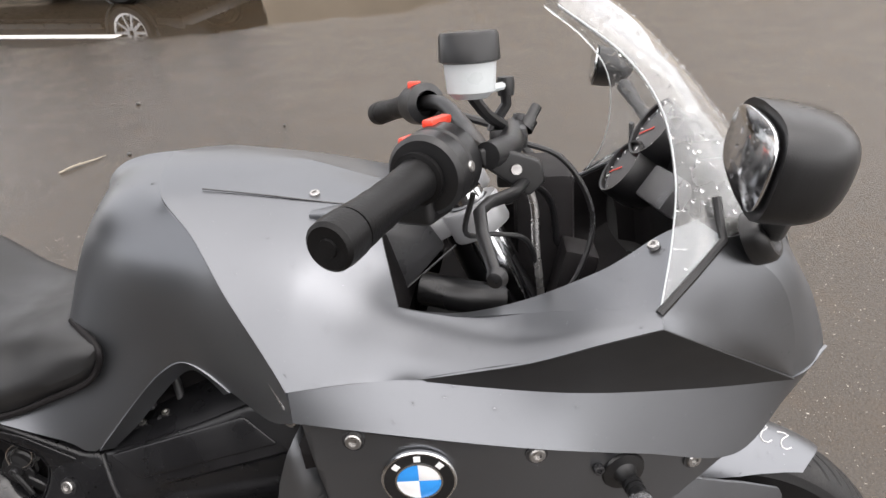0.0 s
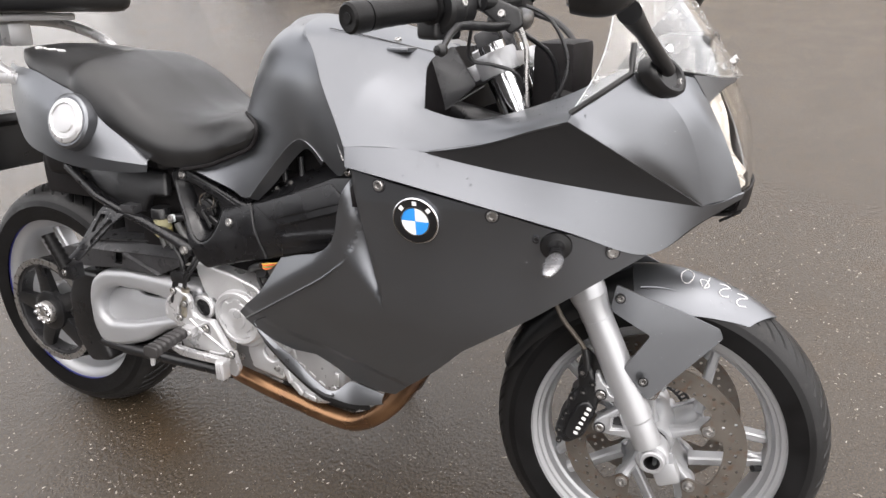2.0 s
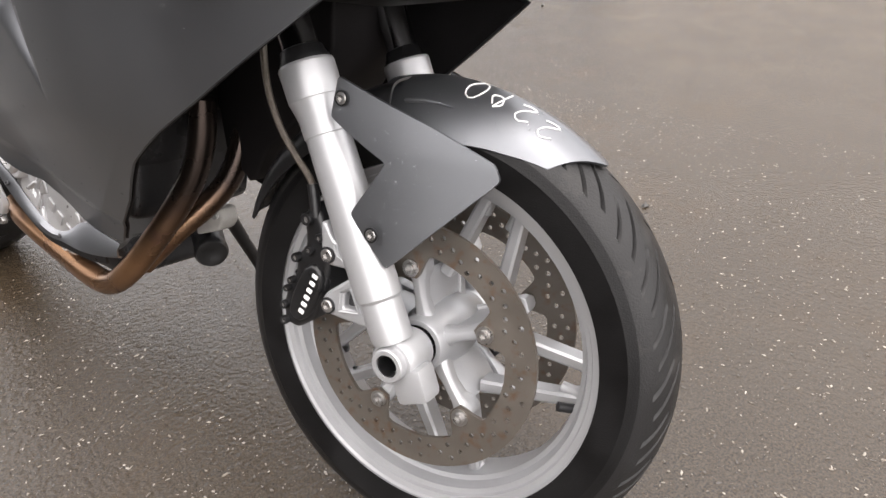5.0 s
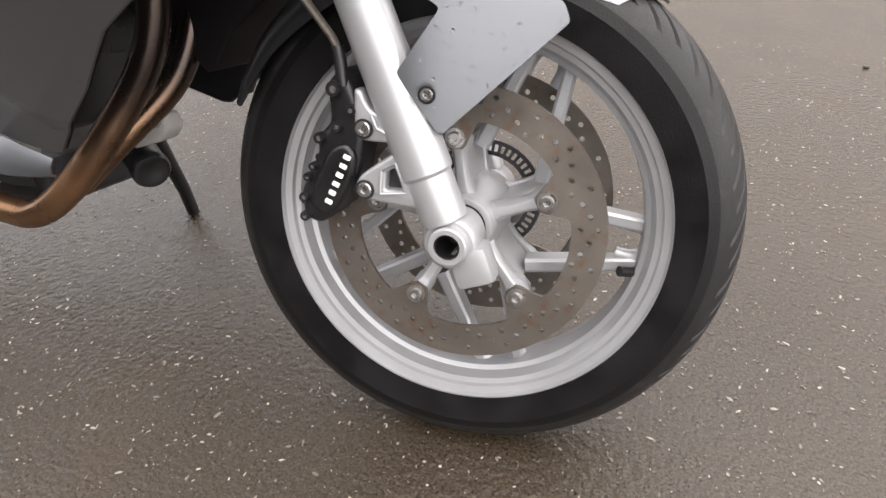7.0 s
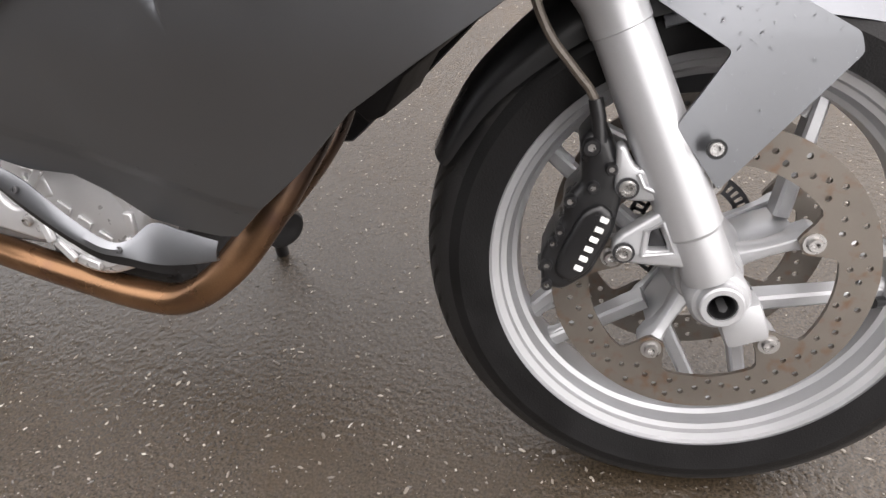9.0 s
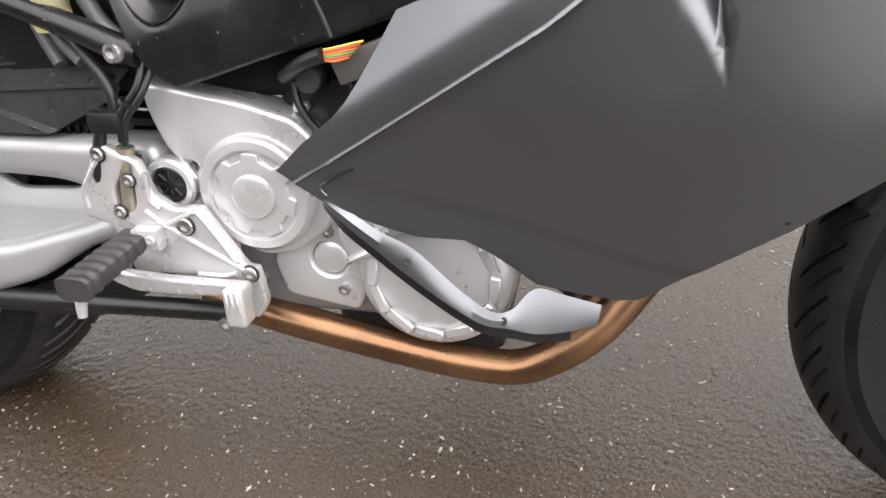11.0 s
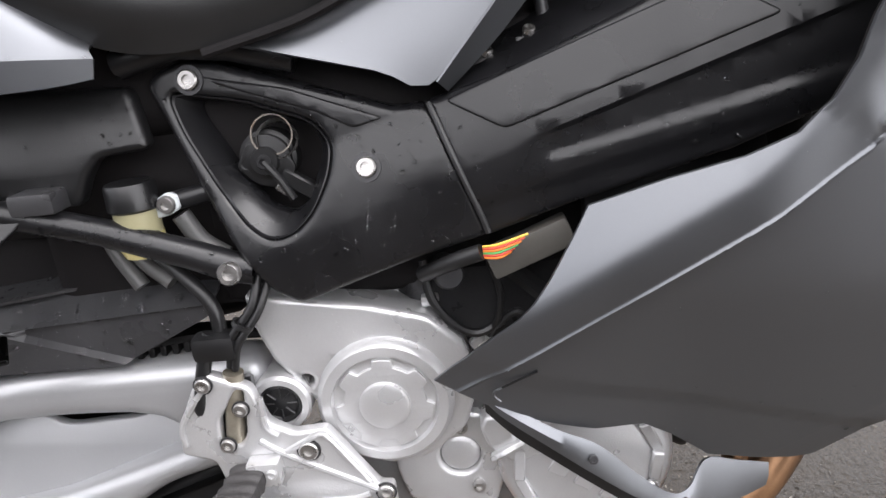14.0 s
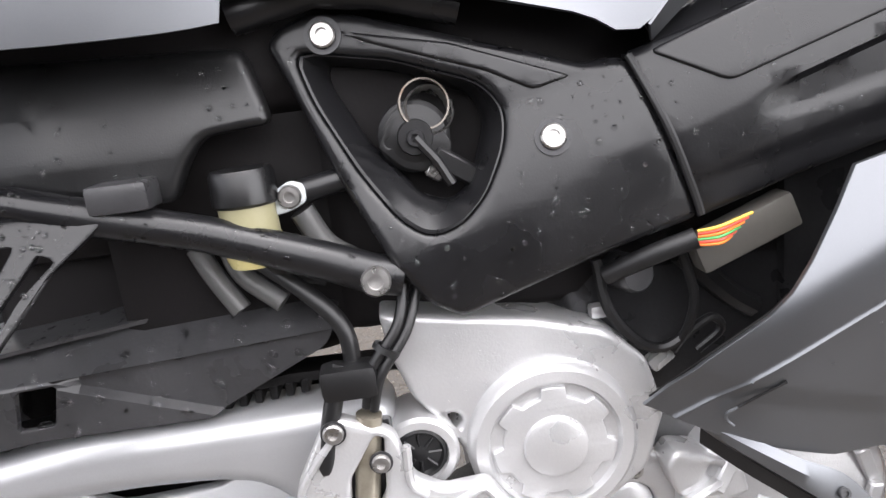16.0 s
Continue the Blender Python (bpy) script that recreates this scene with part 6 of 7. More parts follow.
# black boxes added behind the frame and tank to keep the gaps dark
part("airbox", box(-0.99, -0.46, -0.115, 0.115, 0.50, 0.735, 0.02, 3), LINING, bike, "black box added behind the frame to block the view through")
part("under_tank", box(-0.95, -0.50, -0.105, 0.105, 0.715, 0.78, 0.02, 2), LINING, bike)
thr = part("throttle_body", lathe([(0.024, -0.03), (0.024, 0.0), (0.021, 0.002), (0.021, 0.008), (0.012, 0.010), (0.011, 0.014), (0, 0.014)], (-0.917, -0.132, 0.638), (0, -1, 0), 28), BLACK, bike, "black throttle body behind the frame opening")
part("throttle_spring", lathe([(0.0155 + 0.0012 * (k % 2), 0.0 - 0.002 * k) for k in range(9)], (-0.905, -0.140, 0.655), (0.2, -1, 0.3), 24), STEEL, thr)
part("throttle_clip", washer((-0.909, -0.138, 0.658), (0.2, -1, 0.2), 0.0157, 0.0169, 0.003), DISC, thr)
part("throttle_wing", bend(plate(fillet([(-0.942, 0.634), (-0.930, 0.654), (-0.905, 0.650), (-0.893, 0.632), (-0.900, 0.612), (-0.926, 0.618)], 0.004, 2), [ring(-0.934, 0.636, 0.003, 10), ring(-0.902, 0.622, 0.003, 10)], 0.005, 0.001, 2), lambda x, z: -0.141), BLACK, thr)
part("throttle_lever", tube([(-0.917, -0.147, 0.638), (-0.905, -0.149, 0.622), (-0.897, -0.149, 0.606)], 0.0035, 8), BLACK, thr)
part("throttle_nut", bolt((-0.917, -0.146, 0.638), (0, -1, 0), 0.006, 0.004), DARKSTEEL, thr)
part("throttle_arm", box(-0.016, 0.016, -0.006, 0.006, -0.007, 0.007, 0.002, 1), BLACK, thr, "", Matrix.Translation((-0.893, -0.138, 0.616)) @ Matrix.Rotation(radians(35), 4, "Y"))
part("throttle_mark", box(-0.006, 0.006, -0.002, 0.002, -0.004, 0.004, 0.0015, 1), STEEL, thr, "", Matrix.Translation((-0.907, -0.140, 0.613)) @ Matrix.Rotation(radians(35), 4, "Y"))
for x, z in ((-0.731, 0.703), (-0.697, 0.716)):
    part("rail_screw", bolt((x, -0.134, z), (0.1, -0.5, 0.85), 0.0052, 0.005), STEEL, beam)
    part("rail_clip", box(x - 0.011, x + 0.009, -0.140, -0.118, z - 0.013, z - 0.002, 0.003, 2), GREYPLASTIC, beam)
for a, b in (((-0.722, -0.118, 0.700), (-0.727, -0.112, 0.742)), ((-0.682, -0.118, 0.718), (-0.688, -0.112, 0.765)), ((-0.640, -0.115, 0.738), (-0.606, -0.110, 0.748))):
    part("duct", tube([a, b], 0.0055, 10), GREYPLASTIC, beam)

engine = part("engine", box(-0.83, -0.51, -0.115, 0.115, 0.33, 0.60, 0.03, 3), DARKSTEEL, bike, "silver and black parallel-twin engine")
part("crankcase", box(-0.90, -0.60, -0.118, 0.118, 0.255, 0.43, 0.02, 3), surface("grey_crankcase", (0.20, 0.20, 0.205), 0.45, 0.4, var=0.12, scale=18, bump=0.12), engine, "grey cast crankcase")
part("cylinder", box(-0.66, -0.50, -0.125, 0.125, 0.42, 0.62, 0.015, 2), DARKSTEEL, engine)
COVER = fillet([(-0.958, 0.524), (-0.945, 0.5215), (-0.853, 0.505), (-0.800, 0.489), (-0.772, 0.462), (-0.760, 0.42), (-0.775, 0.375), (-0.815, 0.345), (-0.850, 0.340), (-0.884, 0.353), (-0.917, 0.425), (-0.942, 0.457), (-0.953, 0.489)], 0.007, 3)
cover = part("sprocket_cover", bend(plate(COVER, [ring(-0.916, 0.435, 0.0062, 16)], 0.05, 0.006, 3), lambda x, z: -0.146), CAST, engine, "cast aluminium sprocket cover with a notched round boss")
cc = (-0.846, -0.144, 0.412)
part("cover_boss", lathe([(0.0625, 0.0), (0.0615, 0.009), (0.057, 0.014), (0.0485, 0.0145), (0.0465, 0.010), (0.0, 0.010)], cc, (0, -1, 0), 60), CAST, cover)
petals = []
for k in range(84):
    a = math.tau * k / 84
    petals.append((cc[0] + math.cos(a) * (0.0445 if (k // 6) % 2 else 0.0375), cc[2] + math.sin(a) * (0.0445 if (k // 6) % 2 else 0.0375)))
part("cover_flower", bend(plate(petals, [], 0.005, 0.001, 2), lambda x, z: cc[1] - 0.0135), CAST, cover)
part("cover_hub", lathe([(0.0245, 0.010), (0.0225, 0.0165), (0.019, 0.018), (0, 0.0175)], cc, (0, -1, 0), 40), CAST, cover)
lc = (-0.667, -0.140, 0.328)
low = part("clutch_cover", lathe([(0.084, -0.05), (0.084, -0.01), (0.080, 0.003), (0.073, 0.008), (0.058, 0.0085), (0.056, 0.0095), (0, 0.0105)], lc, (0, -1, 0), 72), CAST, engine, "round cast clutch cover with raised maker's letters")
for k in range(12):
    a = math.tau * k / 12 + 0.1
    chip = box(0.0580, 0.0690, -0.0035, 0.0035, -0.0165, 0.0165, 0.0015, 1)
    part("cover_tooth", chip, CAST, low, "", Matrix.Translation((lc[0], lc[1] - 0.0105, lc[2])) @ Matrix.Rotation(a, 4, "Y") @ Matrix.Rotation(radians(9), 4, "X"))
for k in range(3):
    bar = box(-0.009, 0.009, -0.0024, 0.0012, -0.010, 0.010, 0.001, 1)
    part("raised_mark", bar, CAST, low, "", Matrix.Translation((-0.692 + k * 0.0235, lc[1] - 0.0112, 0.329 - k * 0.016)) @ Matrix.Rotation(radians(32), 4, "Y"))
part("cover_neck", bend(plate(fillet([(-0.764, 0.376), (-0.757, 0.388), (-0.738, 0.384), (-0.706, 0.367), (-0.700, 0.345), (-0.735, 0.335), (-0.757, 0.353)], 0.004, 2), [ring(-0.727, 0.367, 0.006, 14)], 0.03, 0.004, 2), lambda x, z: -0.152), CAST, low)
part("neck_rib", box(-0.758, -0.722, -0.160, -0.148, 0.349, 0.356, 0.003, 1), CAST, low, "", Matrix.Translation((-0.74, 0, 0.352)) @ Matrix.Rotation(radians(-28), 4, "Y") @ Matrix.Translation((0.74, 0, -0.352)))
part("side_casting", bend(plate(fillet([(-0.80, 0.385), (-0.755, 0.375), (-0.735, 0.33), (-0.755, 0.27), (-0.84, 0.285), (-0.85, 0.33)], 0.01, 3), [ring(-0.785, 0.332, 0.020, 24)], 0.03, 0.005, 2), lambda x, z: -0.130), CAST, engine)
part("inspection_plug", lathe([(0.019, -0.01), (0.019, 0.006), (0.015, 0.009), (0, 0.009)], (-0.785, -0.118, 0.332), (0, -1, 0), 28), CAST, engine)
for p in ((-0.782, -0.131, 0.366), (-0.770, -0.131, 0.298), (-0.865, -0.131, 0.305)):
    part("case_bolt", bolt(p, (0, -1, 0), 0.0065, 0.005), STEEL, engine)
part("oil_filter", lathe([(0.0, 0.004), (0.012, 0.004), (0.020, 0.0), (0.026, 0.001), (0.029, 0.006), (0.029, 0.016), (0.027, 0.018), (0.028, 0.07), (0.024, 0.075)], (-0.512, 0.022, 0.243), (-0.8, 0.45, 0.22), 28), BLACK, engine, "black oil filter canister")
BRACKET = fillet([(-0.520, 0.335), (-0.474, 0.338), (-0.468, 0.315), (-0.478, 0.298), (-0.520, 0.283)], 0.006, 3)
bracket = part("filter_bracket", bend(plate(BRACKET, [], 0.035, 0.004, 2), lambda x, z: 0.005 + (x + 0.5) * 0.3), surface("dull_grey_casting", (0.34, 0.33, 0.31), 0.55, 0.1, var=0.15, scale=40, bump=0.2), engine, "dull grey cast bracket")
part("bracket_bolt", bolt((-0.480, 0.009, 0.325), (0.3, -1, 0), 0.006, 0.003), CAST, bracket)
part("sump", box(-0.80, -0.60, -0.09, 0.10, 0.20, 0.30, 0.02, 3), DARKSTEEL, engine)
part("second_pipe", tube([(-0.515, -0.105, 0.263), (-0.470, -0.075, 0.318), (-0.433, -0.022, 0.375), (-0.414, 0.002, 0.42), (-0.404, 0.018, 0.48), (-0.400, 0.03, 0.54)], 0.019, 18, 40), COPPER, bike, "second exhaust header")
# footrest hanger
HANG = fillet([(-1.002, 0.463), (-0.992, 0.466), (-0.957, 0.450), (-0.947, 0.414), (-0.928, 0.402), (-0.897, 0.404), (-0.857, 0.340), (-0.845, 0.340), (-0.846, 0.292), (-0.858, 0.272), (-0.878, 0.278), (-0.882, 0.322), (-0.900, 0.327), (-0.988, 0.324), (-0.996, 0.352), (-1.002, 0.378), (-1.031, 0.388), (-1.026, 0.420)], 0.005, 3)
SLOT = fillet([(-0.970, 0.449), (-0.964, 0.447), (-0.968, 0.405), (-0.974, 0.394), (-0.993, 0.394), (-0.990, 0.420)], 0.004, 3)
hanger = part("footrest_hanger", bend(plate(HANG, [SLOT], 0.014, 0.004, 3), lambda x, z: -0.176 + (z < 0.3) * 0.01), CAST, bike, "cast aluminium footrest hanger")
for line in ([(-0.958, 0.398), (-0.946, 0.388), (-0.916, 0.369), (-0.860, 0.338)], [(-0.936, 0.384), (-0.908, 0.398), (-0.899, 0.398), (-0.866, 0.347)], [(-0.912, 0.329), (-0.884, 0.329), (-0.868, 0.333)], [(-0.950, 0.440), (-0.950, 0.412), (-0.940, 0.402)], [(-0.998, 0.452), (-1.022, 0.420), (-1.024, 0.398)]):
    part("hanger_rib", tube([(x, -0.1765, z) for x, z in line], 0.0030, 8, 16), CAST, hanger)
# dark plate added behind the hanger's slot to keep its depth dark
part("slot_back", box(-1.000, -0.958, -0.160, -0.156, 0.388, 0.455, 0.002, 1), DARKSTEEL, hanger)
for p, r in (((-0.916, -0.176, 0.384), 0.009), ((-0.968, -0.177, 0.431), 0.0065), ((-0.986, -0.177, 0.396), 0.0065), ((-0.996, -0.177, 0.457), 0.007), ((-0.853, -0.176, 0.334), 0.008)):
    part("hanger_bolt", bolt(p, (0, -1, 0), r, 0.004), STEEL, hanger)
    part("bolt_seat", washer((p[0], p[1] + 0.0005, p[2]), (0, -1, 0), r * 0.9, r * 1.22, 0.0015), DARKSTEEL, hanger)
part("master_bore", tube([(-0.972, -0.166, 0.462), (-0.984, -0.164, 0.385)], 0.009, 14), surface("dull_brass", (0.34, 0.31, 0.25), 0.35, 0.7, var=0.2, scale=60), hanger, "dull brass master cylinder bore")
pivot = part("swingarm_pivot", lathe([(0.020, -0.03), (0.0285, -0.03), (0.0285, 0.012), (0.026, 0.015), (0.0205, 0.015), (0.019, 0.008)], (-0.942, -0.138, 0.417), (0, -1, 0), 36), CAST, bike, "swingarm pivot with a black ribbed plug")
part("pivot_plug", lathe([(0.0198, 0.0), (0.0195, 0.012), (0.017, 0.013), (0.015, 0.010), (0.006, 0.011), (0, 0.012)], (-0.942, -0.138, 0.417), (0, -1, 0), 32), BLACK, pivot)
for k in range(8):
    a = math.tau * k / 8
    part("plug_rib", tube([(-0.942 + math.cos(a) * 0.006, -0.1495, 0.417 + math.sin(a) * 0.006), (-0.942 + math.cos(a) * 0.0155, -0.1495, 0.417 + math.sin(a) * 0.0155)], 0.0012, 6), BLACK, pivot)
peg_rows = []
for k in range(49):
    s = k / 48
    ridge = math.sin(s * math.pi * 15)
    h, w = 0.0100 + 0.0010 * ridge + 0.0020 * s, 0.0165 + 0.0006 * ridge + 0.0015 * s
    c = Vector((-0.968 - 0.012 * s, -0.186 - 0.088 * s, 0.372 - 0.014 * s))
    peg_rows.append([c + Vector((math.cos(a) * w * (abs(math.cos(a)) ** 4 + abs(math.sin(a)) ** 4) ** -0.25, 0, math.sin(a) * h * (abs(math.cos(a)) ** 4 + abs(math.sin(a)) ** 4) ** -0.25)) for a in (math.tau * j / 20 for j in range(20))])
pb = bmesh.new()
pr = [[pb.verts.new(v) for v in row] for row in peg_rows]
for a, b in zip(pr, pr[1:]):
    for j in range(20):
        pb.faces.new((a[j], a[(j + 1) % 20], b[(j + 1) % 20], b[j]))
pb.faces.new(pr[0])
pb.faces.new(pr[-1][::-1])
peg = part("footrest", pb, surface("worn_peg_rubber", (0.032, 0.030, 0.030), 0.5, 0.0, var=0.35, scale=70, bump=0.4, fine=300), bike, "ribbed black rubber footrest")
part("peg_clevis", merge(box(-0.970, -0.940, -0.194, -0.176, 0.360, 0.384, 0.004, 2), bolt((-0.947, -0.194, 0.374), (0, -1, 0), 0.005, 0.003)), CAST, peg)
part("peg_feeler", tube([(-0.980, -0.266, 0.352), (-0.983, -0.268, 0.326)], [0.0065, 0.0045], 10), CAST, peg)
PEDAL = fillet([(-1.000, 0.346), (-0.984, 0.337), (-0.93, 0.3335), (-0.846, 0.3335), (-0.846, 0.318), (-0.93, 0.3145), (-0.975, 0.315), (-1.000, 0.325)], 0.005, 3)
pedal = part("brake_pedal", bend(plate(PEDAL, [], 0.013, 0.004, 3), lambda x, z: -0.200), CAST, bike, "silver rear brake pedal")
pad = part("pedal_pad", box(-0.868, -0.846, -0.214, -0.190, 0.290, 0.334, 0.005, 3), CAST, pedal)
for x in (-0.863, -0.857, -0.851):
    part("pad_ridge", box(x - 0.0015, x + 0.0015, -0.2155, -0.212, 0.308, 0.330, 0.0008, 1), CAST, pad)
part("pedal_pivot", lathe([(0.014, 0), (0.014, 0.012), (0.008, 0.014), (0, 0.014)], (-0.998, -0.184, 0.338), (0, -1, 0), 20), STEEL, pedal)
# swingarm
SW = fillet([(-0.955, 0.458), (-1.07, 0.457), (-1.18, 0.457), (-1.262, 0.446), (-1.305, 0.416), (-1.322, 0.365), (-1.322, 0.295), (-1.300, 0.250), (-1.235, 0.252), (-1.154, 0.280), (-1.070, 0.330), (-0.99, 0.352), (-0.955, 0.38)], 0.02, 4)
SH = fillet([(-1.062, 0.404), (-1.090, 0.410), (-1.145, 0.413), (-1.215, 0.412), (-1.262, 0.398), (-1.288, 0.364), (-1.286, 0.330), (-1.262, 0.313), (-1.18, 0.325), (-1.09, 0.352), (-1.03, 0.372), (-1.045, 0.392)], 0.014, 4)
swing = part("swingarm", bend(plate(SW, [SH], 0.06, 0.016, 5), lambda x, z: -0.142), SILVER, bike, "satin silver cast swingarm")
part("swing_web", bend(plate(fillet([(-1.02, 0.405), (-1.066, 0.401), (-1.10, 0.387), (-1.177, 0.384), (-1.215, 0.402), (-1.300, 0.375), (-1.28, 0.30), (-1.02, 0.345)], 0.01, 2), [], 0.01, 0.003, 2), lambda x, z: -0.120 + (z - 0.32) * 0.30), SILVER, swing, "shaded inner web")
# black sheet added behind the web so the opening stays dark
part("swing_back", box(-1.31, -1.0, -0.058, -0.050, 0.28, 0.45, 0.003, 1), BLACK, swing)
part("swing_lower", bend(plate(fillet([(-1.02, 0.335), (-1.15, 0.275), (-1.31, 0.245), (-1.31, 0.20), (-1.12, 0.205), (-1.02, 0.26)], 0.015, 3), [], 0.10, 0.01, 3), lambda x, z: -0.10), BLACK, swing)
RC = Vector((-1.495, -0.118, 0.292))
part("axle_carrier", bend(plate(fillet([(-1.28, 0.43), (-1.36, 0.43), (-1.40, 0.36), (-1.40, 0.25), (-1.36, 0.18), (-1.28, 0.20), (-1.30, 0.25), (-1.315, 0.30), (-1.315, 0.38)], 0.02, 4), [], 0.05, 0.01, 3), lambda x, z: -0.135), BLACK, swing)
pulley_teeth = []
for k in range(140):
    a = math.tau * k / 140
    pulley_teeth.append((math.cos(a) * (0.134 if k % 2 else 0.1365), math.sin(a) * (0.134 if k % 2 else 0.1365)))
pul = plate(pulley_teeth, [ring(0, 0, 0.116, 72)], 0.034, 0.001, 1)
pul.transform(Matrix.Translation(RC))
pulley = part("belt_pulley", pul, DARKSTEEL, bike, "dark toothed belt pulley on the rear wheel")
part("pulley_rim", washer(RC + Vector((0, -0.002, 0)), (0, -1, 0), 0.126, 0.141, 0.003), STEEL, pulley)
for k in range(5):
    a = 0.5 + math.tau * k / 5
    part("pulley_arm", spoke(RC, a, 0.02, a, 0.122, 0.026, 0.016, 0.008, 0.009), BLACK, pulley)
part("pulley_hub", lathe([(0.055, 0.01), (0.052, -0.008), (0.040, -0.012), (0, -0.012)], RC, (0, 1, 0), 36), BLACK, pulley)
nut = lathe([(0.030, 0.0), (0.030, 0.012), (0.027, 0.016), (0.020, 0.016), (0.018, 0.010), (0.010, 0.010), (0.008, 0.016), (0, 0.016)], RC + Vector((0, -0.012, 0)), (0, -1, 0), 24)
axle_nut = part("axle_nut", nut, STEEL, pulley, "large bright castellated axle nut")
for k in range(8):
    a = math.tau * k / 8
    part("nut_lug", box(0.0195, 0.0275, -0.004, 0.002, -0.005, 0.005, 0.0015, 1), CHROME, axle_nut, "", Matrix.Translation(RC + Vector((0, -0.029, 0))) @ Matrix.Rotation(a, 4, "Y"))
BELT = [(-1.50, 0.428), (-1.03, 0.470), (-0.86, 0.466), (-0.83, 0.44), (-0.84, 0.40), (-0.88, 0.375), (-1.03, 0.315), (-1.46, 0.160), (-1.46, 0.157), (-0.88, 0.368), (-0.832, 0.398), (-0.822, 0.442), (-0.858, 0.473), (-1.03, 0.477), (-1.50, 0.434)]
part("drive_belt", bend(plate(BELT, [], 0.03, 0.0005, 1), lambda x, z: -0.115), RUBBER, bike, "toothed black drive belt")
for k in range(26):
    x = -1.02 - k * 0.0115
    part("belt_tooth", box(x - 0.003, x + 0.003, -0.116, -0.09, 0.461 - (x + 1.03) * -0.09 - 0.001, 0.471 - (x + 1.03) * -0.09, 0.001, 1), RUBBER, bike)
GUARD = fillet([(-1.43, 0.470), (-1.30, 0.515), (-1.204, 0.524), (-1.079, 0.536), (-0.984, 0.528), (-0.996, 0.502), (-1.083, 0.462), (-1.20, 0.463), (-1.40, 0.440)], 0.006, 2)
def guard_depth(x, z):
    crease = 0.503 + (x + 1.211) * 0.05
    y = -0.138 + max(0.0, z - crease) * 1.5
    step = (x + 1.147) * 0.33 + (z - 0.487) * 0.94
    return y + (0.006 * min(1.0, max(0.0, step) / 0.004) if z < crease and x > -1.17 else 0.0)


GUARD_SLOT = fillet([(-1.209, 0.5005), (-1.181, 0.502), (-1.188, 0.473), (-1.214, 0.472)], 0.002, 1)
guard = part("belt_guard", panel(GUARD, guard_depth, 0.006, 0.02, [GUARD_SLOT], [((-1.211, 0, 0.503 + o), (-0.05, 0, 1)) for o in (-0.0008, 0.0008)] + [((-1.147, 0, 0.487), (0.33, 0, 0.94)), ((-1.147, 0, 0.4913), (0.33, 0, 0.94))]), GREYPLASTIC, bike, "dark grey wet belt guard", None, 20)
part("guard_top", loft([[(-1.30, -0.125, 0.516), (-1.18, -0.118, 0.528), (-1.05, -0.105, 0.537), (-0.985, -0.105, 0.530)], [(-1.30, -0.04, 0.520), (-1.18, -0.04, 0.535), (-1.05, -0.04, 0.545), (-0.985, -0.04, 0.54)]], 12, 4, 0.003), GREYPLASTIC, guard)
part("lower_tube", tube([(-1.36, -0.12, 0.245), (-1.221, -0.13, 0.248), (-1.076, -0.13, 0.250), (-0.90, -0.128, 0.254)], 0.0125, 14), BLACK, bike, "black tube under the swingarm")
part("tube_bolt", bolt((-0.913, -0.142, 0.246), (0, -1, 0), 0.009, 0.006), STEEL, bike)
part("silencer", lathe([(0.0, 0.0), (0.05, 0.0), (0.06, 0.02), (0.062, 0.30), (0.05, 0.34), (0, 0.34)], (-1.33, 0.16, 0.34), (-0.9, 0.05, 0.35), 32), CAST, bike, "silencer on the far side")
part("inner_guard", box(-1.25, -0.98, -0.075, 0.09, 0.47, 0.60, 0.03, 3), LINING, bike)
part("link_pipe", tube([(-1.06, 0.02, 0.56), (-1.12, 0.02, 0.575), (-1.20, 0.02, 0.55)], 0.04, 18, 10), surface("brown_heat_shield", (0.20, 0.15, 0.11), 0.4, 0.7, var=0.2), bike, "brownish metal heat shield")
# rear brake fluid pot
rpot = part("rear_fluid_pot", lathe([(0, 0.572), (0.016, 0.572), (0.0180, 0.577), (0.0185, 0.612), (0, 0.612)], (-1.029, -0.150, 0), (0, 0, 1), 26), surface("yellowed_plastic", (0.30, 0.28, 0.17), 0.35, 0.0, var=0.08), bike, "rear brake fluid pot half full of amber fluid")
part("fluid", lathe([(0, 0.571), (0.0165, 0.571), (0.0187, 0.577), (0.0188, 0.590), (0.0180, 0.590)], (-1.029, -0.150, 0), (0, 0, 1), 26), AMBER, rpot, "amber brake fluid")
part("pot_cap", lathe([(0.0190, 0.610), (0.0212, 0.612), (0.0206, 0.630), (0.0190, 0.633), (0, 0.633)], (-1.029, -0.150, 0), (0, 0, 1), 30), BLACK, rpot, "black ribbed cap")
part("pot_ear", bend(plate(fillet([(-1.016, 0.600), (-1.002, 0.602), (-0.991, 0.607), (-0.991, 0.618), (-1.000, 0.622), (-1.016, 0.613)], 0.004, 4), [], 0.006, 0.0015, 2), lambda x, z: -0.152), MILK, rpot)
part("pot_bolt", bolt((-1.001, -0.152, 0.612), (0, -1, 0), 0.0075, 0.005), STEEL, rpot)
part("pot_bracket", tube([(-1.0, -0.143, 0.612), (-0.962, -0.14, 0.618)], 0.008, 10), FRAME, rpot)
